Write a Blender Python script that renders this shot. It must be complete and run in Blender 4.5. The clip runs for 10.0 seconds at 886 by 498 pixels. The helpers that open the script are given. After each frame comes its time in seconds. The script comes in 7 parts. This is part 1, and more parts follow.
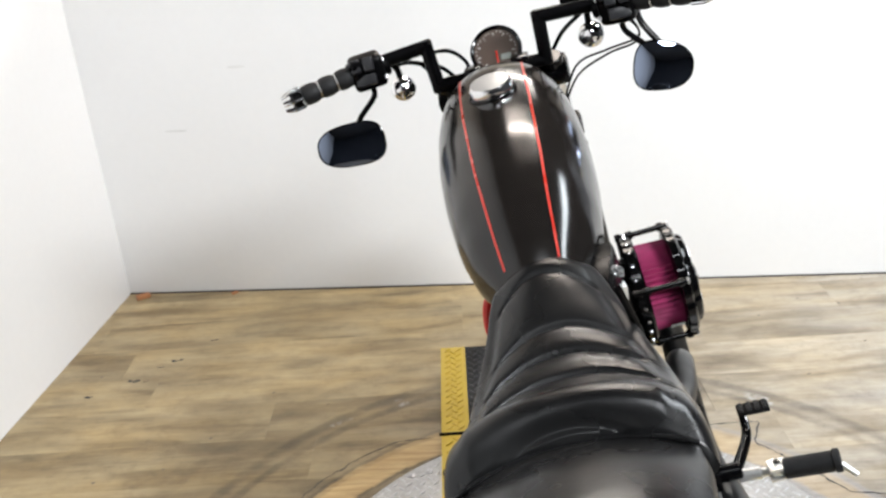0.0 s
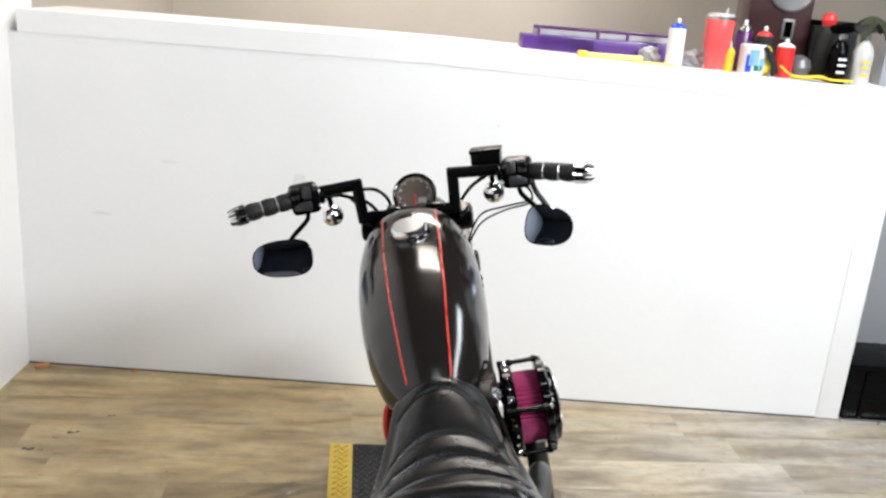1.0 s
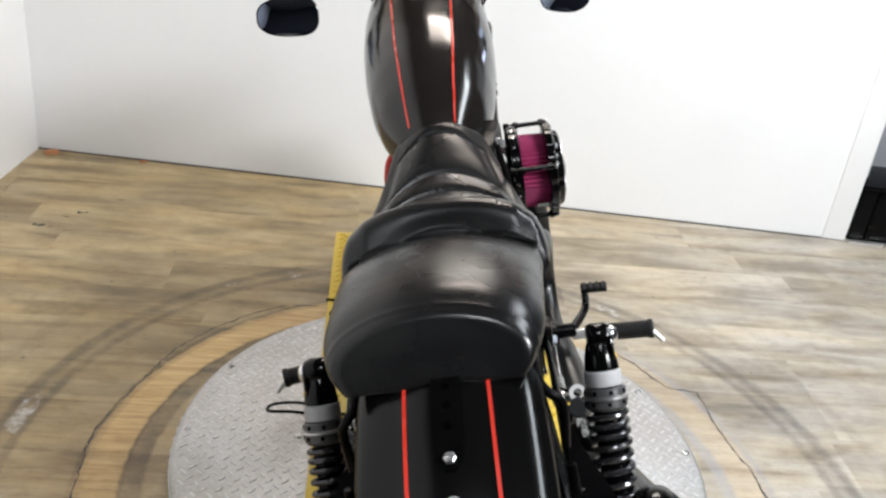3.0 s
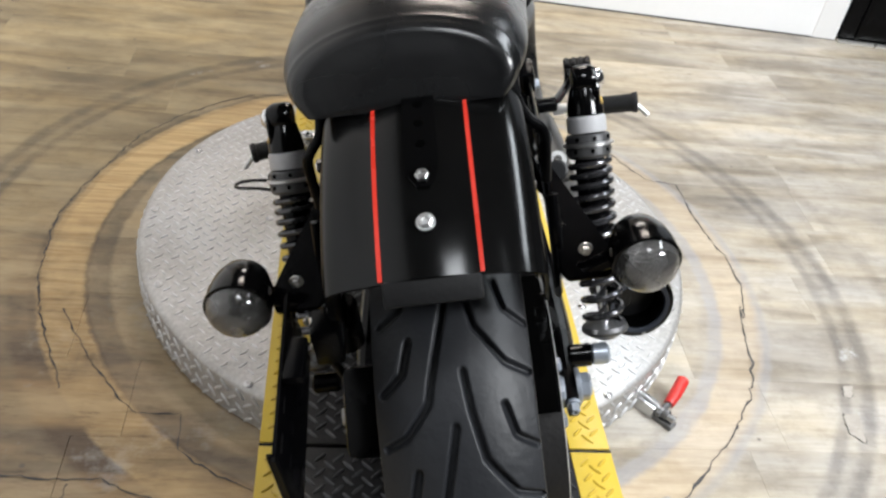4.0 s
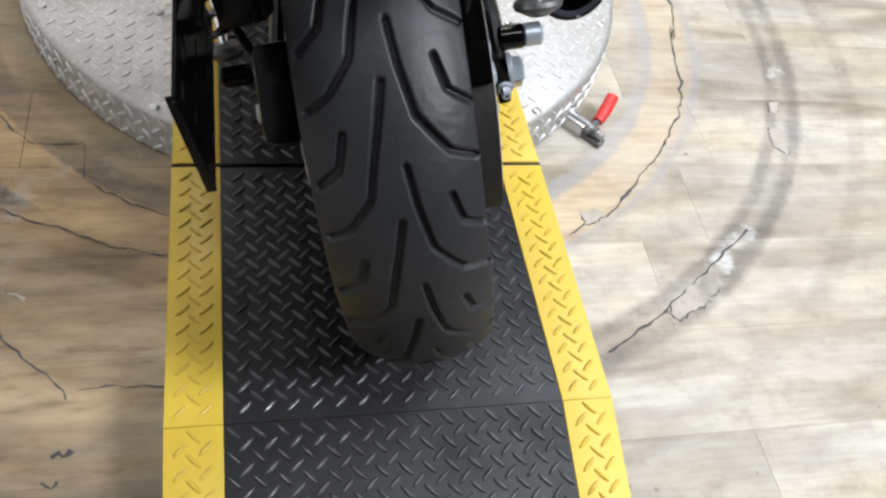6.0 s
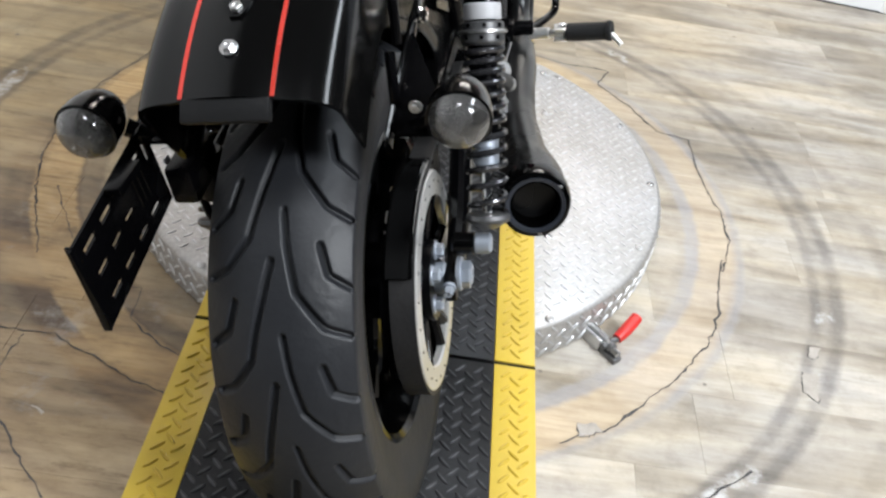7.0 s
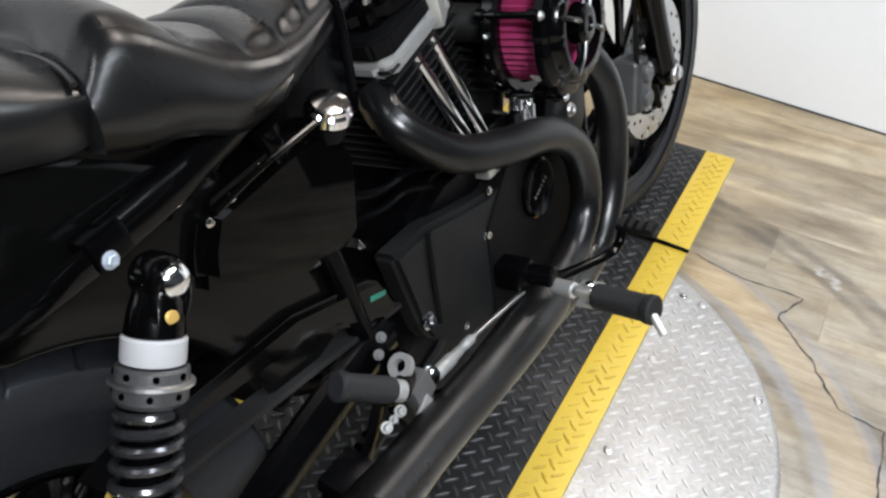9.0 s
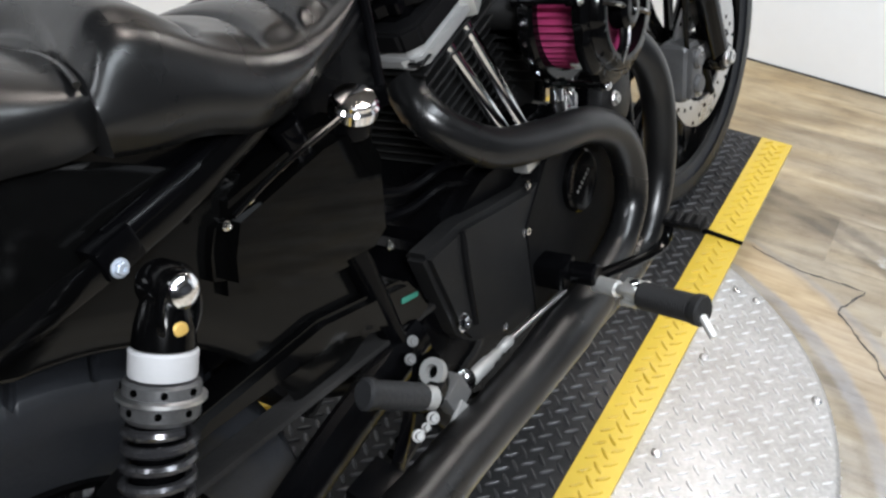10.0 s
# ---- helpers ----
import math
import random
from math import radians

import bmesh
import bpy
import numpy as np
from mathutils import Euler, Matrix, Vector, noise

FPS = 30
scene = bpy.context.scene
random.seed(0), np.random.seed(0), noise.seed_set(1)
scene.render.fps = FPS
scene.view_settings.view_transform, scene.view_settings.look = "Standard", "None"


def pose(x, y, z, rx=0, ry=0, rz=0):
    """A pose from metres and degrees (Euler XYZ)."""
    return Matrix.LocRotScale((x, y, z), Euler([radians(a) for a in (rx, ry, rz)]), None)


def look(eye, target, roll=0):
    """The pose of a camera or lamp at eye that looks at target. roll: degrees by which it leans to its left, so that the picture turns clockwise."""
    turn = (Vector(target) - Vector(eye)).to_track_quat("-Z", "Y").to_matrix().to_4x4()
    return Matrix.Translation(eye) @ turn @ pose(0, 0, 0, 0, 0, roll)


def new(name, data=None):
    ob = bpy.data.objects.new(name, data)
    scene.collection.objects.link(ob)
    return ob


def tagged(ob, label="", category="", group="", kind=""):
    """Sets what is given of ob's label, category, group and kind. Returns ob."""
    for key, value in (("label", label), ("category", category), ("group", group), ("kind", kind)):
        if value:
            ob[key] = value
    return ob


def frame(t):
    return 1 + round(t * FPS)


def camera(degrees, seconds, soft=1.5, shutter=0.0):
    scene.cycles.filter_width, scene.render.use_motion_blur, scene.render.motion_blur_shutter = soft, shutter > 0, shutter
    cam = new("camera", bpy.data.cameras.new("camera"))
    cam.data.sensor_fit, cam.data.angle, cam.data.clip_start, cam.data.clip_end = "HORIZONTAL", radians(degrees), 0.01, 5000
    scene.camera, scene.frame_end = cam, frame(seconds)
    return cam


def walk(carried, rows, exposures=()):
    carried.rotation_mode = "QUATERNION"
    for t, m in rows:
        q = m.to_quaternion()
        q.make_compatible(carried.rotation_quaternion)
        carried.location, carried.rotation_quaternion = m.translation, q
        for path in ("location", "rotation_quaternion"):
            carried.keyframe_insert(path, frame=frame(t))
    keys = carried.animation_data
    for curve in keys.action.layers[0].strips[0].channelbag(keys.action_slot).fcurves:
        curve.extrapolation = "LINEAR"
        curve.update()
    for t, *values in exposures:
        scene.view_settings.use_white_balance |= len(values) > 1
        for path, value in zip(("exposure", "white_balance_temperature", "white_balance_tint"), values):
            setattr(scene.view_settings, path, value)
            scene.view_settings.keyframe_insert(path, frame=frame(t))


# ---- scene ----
cam = camera(53.9, 10.0, soft=2.5)
PATH = [
    (0, (-0.209, -0.619, 1.373), (-0.252, 1.218, 0.582), -4.4),
    (0.5, (-0.245, -0.821, 1.471), (-0.025, 1.04, 0.773), 0.6),
    (1, (-0.259, -0.872, 1.516), (-0.046, 1.031, 0.936), 4.6),
    (1.5, (-0.258, -0.887, 1.504), (-0.068, 1.01, 0.901), 5.3),
    (2, (-0.245, -0.895, 1.472), (-0.064, 0.985, 0.815), 6.4),
    (2.2, (-0.247, -0.903, 1.441), (-0.065, 0.967, 0.755), 6.4),
    (3.3, (-0.22, -0.908, 1.316), (-0.008, 0.808, 0.311), 7.6),
    (3.5, (-0.218, -0.908, 1.291), (0.003, 0.766, 0.22), 8.1),
    (4, (-0.209, -0.903, 1.23), (0.068, 0.65, 0.001), 9.3),
    (4.5, (-0.203, -0.904, 1.182), (0.126, 0.54, -0.162), 11.2),
    (5, (-0.202, -0.905, 1.136), (0.199, 0.428, -0.3), 14.2),
    (5.2, (-0.2, -0.909, 1.117), (0.222, 0.374, -0.359), 15.0),
    (6.3, (-0.192, -0.954, 1.099), (0.269, 0.22, -0.453), 15.0),
    (6.5, (-0.164, -0.976, 1.128), (0.193, 0.293, -0.376), 9.7),
    (7, (0.054, -1.007, 1.196), (0.121, 0.511, -0.104), 10.5),
    (7.5, (0.21, -0.956, 1.212), (0.013, 0.541, -0.099), 10.2),
    (8, (0.27, -0.718, 1.196), (0.206, 0.754, -0.158), 12.6),
    (8.5, (0.378, -0.497, 1.173), (-0.05, 0.979, -0.107), 6.5),
    (9, (0.456, -0.333, 1.177), (-0.226, 1.092, -0.049), 4.0),
    (9.5, (0.459, -0.275, 1.172), (-0.281, 1.092, -0.085), 1.2),
    (10, (0.453, -0.287, 1.161), (-0.323, 1.065, -0.092), 1.0),
]
walk(cam, [(t, look(eye, target, roll)) for t, eye, target, roll in PATH],
     [(0.0, 0.45, 6440, 10), (0.5, 0.40, 6440, 10), (1.2, 0.30, 6430, 10), (2.0, 0.26, 6430, 10), (3.5, 0.40, 6440, 10), (4.5, 0.49, 6380, 10), (6.5, 0.49, 6300, 10), (8.0, 0.24, 6290, 10), (10.0, 0.35, 6240, 10)])

# ---- world and lights ----
world = bpy.data.worlds.new("world")
scene.world = world
world.use_nodes = True
wn = world.node_tree.nodes
sky = wn.new("ShaderNodeTexSky")
sky.sky_type, sky.sun_disc, sky.sun_elevation, sky.sun_rotation = "NISHITA", False, radians(40), radians(200)
world.node_tree.links.new(sky.outputs[0], wn["Background"].inputs[0])
wn["Background"].inputs[1].default_value = 0.06


def area(name, eye, target, sx, sy, watts, col):
    d = bpy.data.lights.new(name, "AREA")
    d.shape, d.size, d.size_y, d.energy, d.color = "RECTANGLE", sx, sy, watts, col
    ob = new(name, d)
    ob.matrix_world = look(eye, target)
    return ob


area("ceiling_lamp_front", (2.1, -1.7, 3.05), (0.4, 2.1, 0.5), 1.2, 0.6, 172, (0.965, 0.985, 1.0))
# the back one is an added fill to brighten tyre tread and near floor
area("added_fill_back", (-0.2, -1.1, 3.05), (-0.3, -0.5, 0), 0.5, 0.5, 16, (0.94, 0.97, 1.0))
area("ceiling_lamp_right", (1.62, 0.55, 3.05), (1.62, 0.55, 0), 0.5, 2.2, 60, (0.90, 0.96, 1.0))
area("ceiling_lamp_middle", (0.02, 2.1, 3.05), (0.02, 2.1, 0), 0.9, 0.4, 27, (1.0, 0.88, 0.78))
area("ceiling_lamp_store", (0.3, 4.2, 3.05), (0.3, 4.2, 0), 1.5, 0.8, 60, (1.0, 0.93, 0.85))


# ---- materials ----
def shader(name):
    m = bpy.data.materials.new(name)
    m.use_nodes = True
    nt = m.node_tree
    return m, nt, nt.nodes["Principled BSDF"]


def node(nt, kind, **values):
    n = nt.nodes.new(kind)
    for k, v in values.items():
        n.inputs[k].default_value = v
    return n


def ramp(nt, source, stops):
    r = nt.nodes.new("ShaderNodeValToRGB")
    e = r.color_ramp.elements
    while len(e) < len(stops):
        e.new(0.5)
    for q, (p, c) in zip(e, stops):
        q.position, q.color = p, (*c, 1) if len(c) == 3 else c
    nt.links.new(source, r.inputs[0])
    return r.outputs[0]


def mixed(nt, fac, a, b, mode="MIX"):
    m = nt.nodes.new("ShaderNodeMix")
    m.data_type, m.blend_type = "RGBA", mode
    for i, v in ((0, fac), (6, a), (7, b)):
        if isinstance(v, (int, float)):
            m.inputs[i].default_value = v
        elif isinstance(v, tuple):
            m.inputs[i].default_value = (*v[:3], 1)
        else:
            nt.links.new(v, m.inputs[i])
    return m.outputs[2]


def maths(nt, op, a, b=0.0, clamp=False):
    m = nt.nodes.new("ShaderNodeMath")
    m.operation, m.use_clamp = op, clamp
    for i, v in ((0, a), (1, b)):
        if isinstance(v, (int, float)):
            m.inputs[i].default_value = v
        else:
            nt.links.new(v, m.inputs[i])
    return m.outputs[0]


def paint(name, col, rough=0.5, metal=0.0, var=0.2, scale=40.0, bump=0.03, coat=0.0, rvar=0.12, dirt=0.0, dirtcol=(0.1, 0.09, 0.08), spec=0.5, crough=0.06):
    """A plain surface: colour varied at two scales, roughness varied, fine relief, and some dust."""
    m, nt, p = shader(name)
    tc = nt.nodes.new("ShaderNodeTexCoord")
    fine = node(nt, "ShaderNodeTexNoise", Scale=scale * 6, Detail=4.0)
    wide = node(nt, "ShaderNodeTexNoise", Scale=scale / 4, Detail=3.0)
    for n in (fine, wide):
        nt.links.new(tc.outputs["Object"], n.inputs["Vector"])
    lo, hi = tuple(c * (1 - var) for c in col), tuple(min(1, c * (1 + var)) for c in col)
    c1 = ramp(nt, wide.outputs[0], [(0.3, lo), (0.7, hi)])
    c2 = ramp(nt, fine.outputs[0], [(0.3, (1 - var / 2,) * 3), (0.7, (1,) * 3)])
    c = mixed(nt, 1.0, c1, c2, "MULTIPLY")
    if dirt:
        k = ramp(nt, wide.outputs[0], [(0.5, (0, 0, 0)), (0.75, (dirt,) * 3)])
        c = mixed(nt, k, c, dirtcol)
    nt.links.new(c, p.inputs["Base Color"])
    r = node(nt, "ShaderNodeMapRange")
    nt.links.new(wide.outputs[0], r.inputs[0])
    r.inputs[1].default_value, r.inputs[2].default_value = 0.3, 0.7
    r.inputs[3].default_value, r.inputs[4].default_value = max(0.02, rough - rvar), min(1, rough + rvar)
    nt.links.new(r.outputs[0], p.inputs["Roughness"])
    p.inputs["Metallic"].default_value = metal
    p.inputs["Coat Weight"].default_value = coat
    p.inputs["Coat Roughness"].default_value = crough
    p.inputs["Specular IOR Level"].default_value = spec
    if bump:
        b = node(nt, "ShaderNodeBump", Strength=bump, Distance=0.01)
        nt.links.new(fine.outputs[0], b.inputs["Height"])
        nt.links.new(b.outputs[0], p.inputs["Normal"])
    return m


def floor_wood():
    """Pale vinyl planks with grey-brown grain along x; scuffed rings round the turntable where its wheels have run."""
    m, nt, p = shader("vinyl_plank")
    geo = nt.nodes.new("ShaderNodeNewGeometry")
    info = nt.nodes.new("ShaderNodeObjectInfo")
    shift = nt.nodes.new("ShaderNodeVectorMath")
    shift.operation = "MULTIPLY_ADD"
    nt.links.new(info.outputs["Random"], shift.inputs[0])
    shift.inputs[1].default_value = (7.0, 3.0, 5.0)
    nt.links.new(geo.outputs["Position"], shift.inputs[2])
    mp = nt.nodes.new("ShaderNodeMapping")
    mp.inputs["Scale"].default_value = (1.9, 8.5, 1.0)
    nt.links.new(shift.outputs[0], mp.inputs[0])
    g1 = node(nt, "ShaderNodeTexNoise", Scale=1.6, Detail=4.0, Roughness=0.48, Distortion=0.35)
    mp2 = nt.nodes.new("ShaderNodeMapping")
    mp2.inputs["Scale"].default_value = (5.0, 90.0, 1.0)
    nt.links.new(shift.outputs[0], mp2.inputs[0])
    g2 = node(nt, "ShaderNodeTexNoise", Scale=1.4, Detail=5.0, Roughness=0.6)
    nt.links.new(mp.outputs[0], g1.inputs[0])
    nt.links.new(mp2.outputs[0], g2.inputs[0])
    c1 = ramp(nt, g1.outputs[0], [(0.28, (0.200, 0.174, 0.140)), (0.39, (0.305, 0.272, 0.224)), (0.49, (0.400, 0.366, 0.315)), (0.64, (0.480, 0.447, 0.395))])
    c2 = ramp(nt, g2.outputs[0], [(0.32, (0.87, 0.86, 0.85)), (0.60, (1, 1, 1))])
    c = mixed(nt, 1.0, c1, c2, "MULTIPLY")
    tone = ramp(nt, info.outputs["Random"], [(0.0, (0.80, 0.79, 0.78)), (0.4, (0.98, 0.97, 0.95)), (1.0, (1.08, 1.07, 1.05))])
    c = mixed(nt, 1.0, c, tone, "MULTIPLY")
    # small mottled dirt pressed into the surface
    nm = node(nt, "ShaderNodeTexNoise", Scale=17.0, Detail=9.0, Roughness=0.74)
    nt.links.new(geo.outputs["Position"], nm.inputs[0])
    c = mixed(nt, 1.0, c, ramp(nt, nm.outputs[0], [(0.33, (0.76, 0.74, 0.72)), (0.50, (0.97, 0.965, 0.96)), (0.68, (1.05, 1.05, 1.04))]), "MULTIPLY")
    # golden and blue-grey tints drifting along the boards
    mp5 = nt.nodes.new("ShaderNodeMapping")
    mp5.inputs["Scale"].default_value = (1.6, 5.0, 1.0)
    nt.links.new(geo.outputs["Position"], mp5.inputs[0])
    g5 = node(nt, "ShaderNodeTexNoise", Scale=1.9, Detail=4.0, Roughness=0.55)
    nt.links.new(mp5.outputs[0], g5.inputs[0])
    c = mixed(nt, 1.0, c, ramp(nt, g5.outputs[0], [(0.34, (0.87, 0.89, 0.94)), (0.48, (0.99, 0.99, 0.985)), (0.66, (1.04, 0.99, 0.88))]), "MULTIPLY")
    # dust and grey foot traffic
    nd = node(nt, "ShaderNodeTexNoise", Scale=1.7, Detail=5.0, Roughness=0.65)
    nt.links.new(geo.outputs["Position"], nd.inputs[0])
    dusty = ramp(nt, nd.outputs[0], [(0.48, (0, 0, 0)), (0.72, (0.3,) * 3)])
    c = mixed(nt, dusty, c, (0.42, 0.39, 0.35))
    # broad grey-brown smears along the boards
    mp3 = nt.nodes.new("ShaderNodeMapping")
    mp3.inputs["Scale"].default_value = (1.1, 6.0, 1.0)
    nt.links.new(geo.outputs["Position"], mp3.inputs[0])
    g3 = node(nt, "ShaderNodeTexNoise", Scale=1.5, Detail=4.0, Roughness=0.55)
    nt.links.new(mp3.outputs[0], g3.inputs[0])
    c = mixed(nt, ramp(nt, g3.outputs[0], [(0.51, (0,) * 3), (0.66, (0.46,) * 3)]), c, (0.215, 0.180, 0.138))
    # boards yellowed, and shading painted in, towards the left and the far wall
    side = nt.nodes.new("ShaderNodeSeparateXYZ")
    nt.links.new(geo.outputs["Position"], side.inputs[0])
    aged_shade = maths(nt, "MULTIPLY_ADD", side.outputs[0], 0.5)
    aged_shade.node.inputs[2].default_value = 0.64
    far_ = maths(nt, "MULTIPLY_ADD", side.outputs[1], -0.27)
    nt.links.new(aged_shade, far_.node.inputs[2])
    aged_shade = far_
    c = mixed(nt, ramp(nt, aged_shade, [(0.0, (1,) * 3), (0.85, (0,) * 3)]), c, (0.93, 0.79, 0.51), "MULTIPLY")
    # faint paleness of the lit right side, painted into the boards' colour
    fx = nt.nodes.new("ShaderNodeVectorMath")
    fx.operation = "DISTANCE"
    nt.links.new(geo.outputs["Position"], fx.inputs[0])
    fx.inputs[1].default_value = (1.15, 0.1, 0.0)
    fm = maths(nt, "MULTIPLY_ADD", nd.outputs[0], 0.8)
    fm.node.inputs[2].default_value = -0.4
    glare_ = maths(nt, "ADD", fm, fx.outputs["Value"])
    c = mixed(nt, ramp(nt, glare_, [(0.3, (0.08,) * 3), (1.25, (0,) * 3)]), c, (0.57, 0.55, 0.51))
    # rings of wear round the turntable's axle
    away = nt.nodes.new("ShaderNodeVectorMath")
    away.operation = "DISTANCE"
    flat = nt.nodes.new("ShaderNodeVectorMath")
    flat.operation = "MULTIPLY"
    flat.inputs[1].default_value = (1, 1, 0)
    nt.links.new(geo.outputs["Position"], flat.inputs[0])
    nt.links.new(flat.outputs[0], away.inputs[0])
    away.inputs[1].default_value = (0.0, 0.61, 0.0)
    nr = node(nt, "ShaderNodeTexNoise", Scale=14.0, Detail=8.0, Roughness=0.75)
    nt.links.new(geo.outputs["Position"], nr.inputs[0])
    rad = maths(nt, "MULTIPLY_ADD", nr.outputs[0], 0.030)
    rad.node.inputs[2].default_value = -0.015
    rad = maths(nt, "ADD", rad, away.outputs["Value"])
    nb = node(nt, "ShaderNodeTexNoise", Scale=4.5, Detail=9.0, Roughness=0.72)
    nt.links.new(geo.outputs["Position"], nb.inputs[0])
    broken = ramp(nt, nb.outputs[0], [(0.36, (0.35,) * 3), (0.56, (1,) * 3)])

    def band(r0, r1, soft, weight):
        span = r1 - r0 + 2 * soft
        k = nt.nodes.new("ShaderNodeMapRange")
        nt.links.new(rad, k.inputs[0])
        k.inputs[1].default_value, k.inputs[2].default_value = r0 - soft, r1 + soft
        s = soft / span
        b = ramp(nt, k.outputs[0], [(0.0, (0,) * 3), (s, (weight,) * 3), (1 - s, (weight,) * 3), (1.0, (0,) * 3)])
        return maths(nt, "MULTIPLY", b, broken)

    ochre = mixed(nt, ramp(nt, g2.outputs[0], [(0.35, (0,) * 3), (0.6, (1,) * 3)]), (0.46, 0.290, 0.110), (0.64, 0.455, 0.215))
    sx = nt.nodes.new("ShaderNodeSeparateXYZ")
    nt.links.new(geo.outputs["Position"], sx.inputs[0])
    worn = ramp(nt, maths(nt, "MULTIPLY_ADD", sx.outputs[0], 0.5), [(0.0, (1,) * 3), (0.75, (0.14,) * 3)])
    worn.node.inputs[0].links[0].from_node.inputs[2].default_value = 0.45
    ring_ = band(0.695, 0.775, 0.008, 1.0)
    whole = ring_.node.inputs[0].links[0].from_socket
    c = mixed(nt, maths(nt, "MULTIPLY", whole, worn), c, ochre)
    c = mixed(nt, maths(nt, "MULTIPLY", band(0.648, 0.690, 0.010, 1.0), worn), c, (0.30, 0.30, 0.32), "MULTIPLY")
    c = mixed(nt, maths(nt, "MULTIPLY", band(0.686, 0.691, 0.004, 0.9), worn), c, (0.30, 0.28, 0.26), "MULTIPLY")
    # on the other side the groove is filled and only greyed along its edges
    sound = ramp(nt, worn, [(0.15, (1,) * 3), (0.6, (0,) * 3)])
    for r0, r1, w, tint in ((0.69, 0.775, 0.26, (0.48, 0.405, 0.325)), (0.668, 0.690, 0.60, (0.325, 0.325, 0.345)), (0.776, 0.790, 0.42, (0.325, 0.325, 0.345))):
        c = mixed(nt, maths(nt, "MULTIPLY", band(r0, r1, 0.010, w), sound), c, tint)
    c = mixed(nt, maths(nt, "MULTIPLY", band(0.768, 0.788, 0.008, 0.9), worn), c, (0.42, 0.41, 0.41), "MULTIPLY")
    c = mixed(nt, band(0.945, 1.0, 0.02, 0.42), c, (0.55, 0.55, 0.57), "MULTIPLY")
    c = mixed(nt, band(0.942, 0.954, 0.010, 0.55), c, (0.46, 0.46, 0.49), "MULTIPLY")
    c = mixed(nt, band(0.988, 1.004, 0.014, 0.6), c, (0.44, 0.44, 0.47), "MULTIPLY")
    filler = ramp(nt, nb.outputs[0], [(0.58, (0,) * 3), (0.66, (0.7,) * 3)])
    c = mixed(nt, maths(nt, "MULTIPLY", band(0.955, 0.985, 0.008, 1.0), filler), c, (0.56, 0.56, 0.56))
    c = mixed(nt, band(1.120, 1.140, 0.015, 0.4), c, (0.62, 0.60, 0.58), "MULTIPLY")
    # brown grime worn into the boards on the near left
    gx = nt.nodes.new("ShaderNodeVectorMath")
    gx.operation = "DISTANCE"
    nt.links.new(flat.outputs[0], gx.inputs[0])
    gx.inputs[1].default_value = (-0.68, -0.12, 0.0)
    gm = maths(nt, "MULTIPLY_ADD", nb.outputs[0], 0.9)
    gm.node.inputs[2].default_value = -0.45
    gd_ = maths(nt, "ADD", gm, gx.outputs["Value"])
    soil = ramp(nt, g3.outputs[0], [(0.38, (0.370, 0.265, 0.142)), (0.48, (0.245, 0.158, 0.074)), (0.60, (0.100, 0.068, 0.041))])
    near_ = ramp(nt, gd_, [(0.36, (1.0,) * 3), (1.05, (0,) * 3)])
    bare = band(0.70, 0.825, 0.018, 0.9).node.inputs[0].links[0].from_socket
    c = mixed(nt, maths(nt, "MULTIPLY", near_, maths(nt, "ADD", maths(nt, "MULTIPLY", bare, 0.45), 0.60), True), c, soil)
    c = mixed(nt, maths(nt, "MULTIPLY", near_, ramp(nt, nb.outputs[0], [(0.56, (0,) * 3), (0.66, (0.65,) * 3)])), c, (0.33, 0.32, 0.315))
    c = mixed(nt, maths(nt, "MULTIPLY", maths(nt, "MULTIPLY", ring_, worn), 0.5), c, ochre)
    # scratchy grain, darkest where the surface film has worn through
    mp4 = nt.nodes.new("ShaderNodeMapping")
    mp4.inputs["Scale"].default_value = (9.0, 34.0, 1.0)
    mp4.inputs["Rotation"].default_value = (0, 0, 0.12)
    nt.links.new(geo.outputs["Position"], mp4.inputs[0])
    g4 = node(nt, "ShaderNodeTexNoise", Scale=1.3, Detail=8.0, Roughness=0.72)
    nt.links.new(mp4.outputs[0], g4.inputs[0])
    scr = ramp(nt, g4.outputs[0], [(0.34, (0.50, 0.47, 0.44)), (0.46, (0.90, 0.885, 0.87)), (0.56, (1.02,) * 3), (0.70, (1.16, 1.15, 1.13))])
    c = mixed(nt, maths(nt, "ADD", maths(nt, "MULTIPLY", near_, 0.5), 0.35), c, mixed(nt, 1.0, c, scr, "MULTIPLY"))
    # scattered specks of grit and dark drips
    sp = node(nt, "ShaderNodeTexVoronoi", Scale=9.0)
    nt.links.new(geo.outputs["Position"], sp.inputs[0])
    dots = ramp(nt, sp.outputs["Distance"], [(0.03, (0.75,) * 3), (0.055, (0,) * 3)])
    c = mixed(nt, dots, c, (0.10, 0.085, 0.07))
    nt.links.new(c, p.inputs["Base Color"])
    rr = ramp(nt, nd.outputs[0], [(0.3, (0.34,) * 3), (0.7, (0.52,) * 3)])
    nt.links.new(rr, p.inputs["Roughness"])
    b = node(nt, "ShaderNodeBump", Strength=0.12, Distance=0.004)
    nt.links.new(g2.outputs[0], b.inputs["Height"])
    nt.links.new(b.outputs[0], p.inputs["Normal"])
    return m


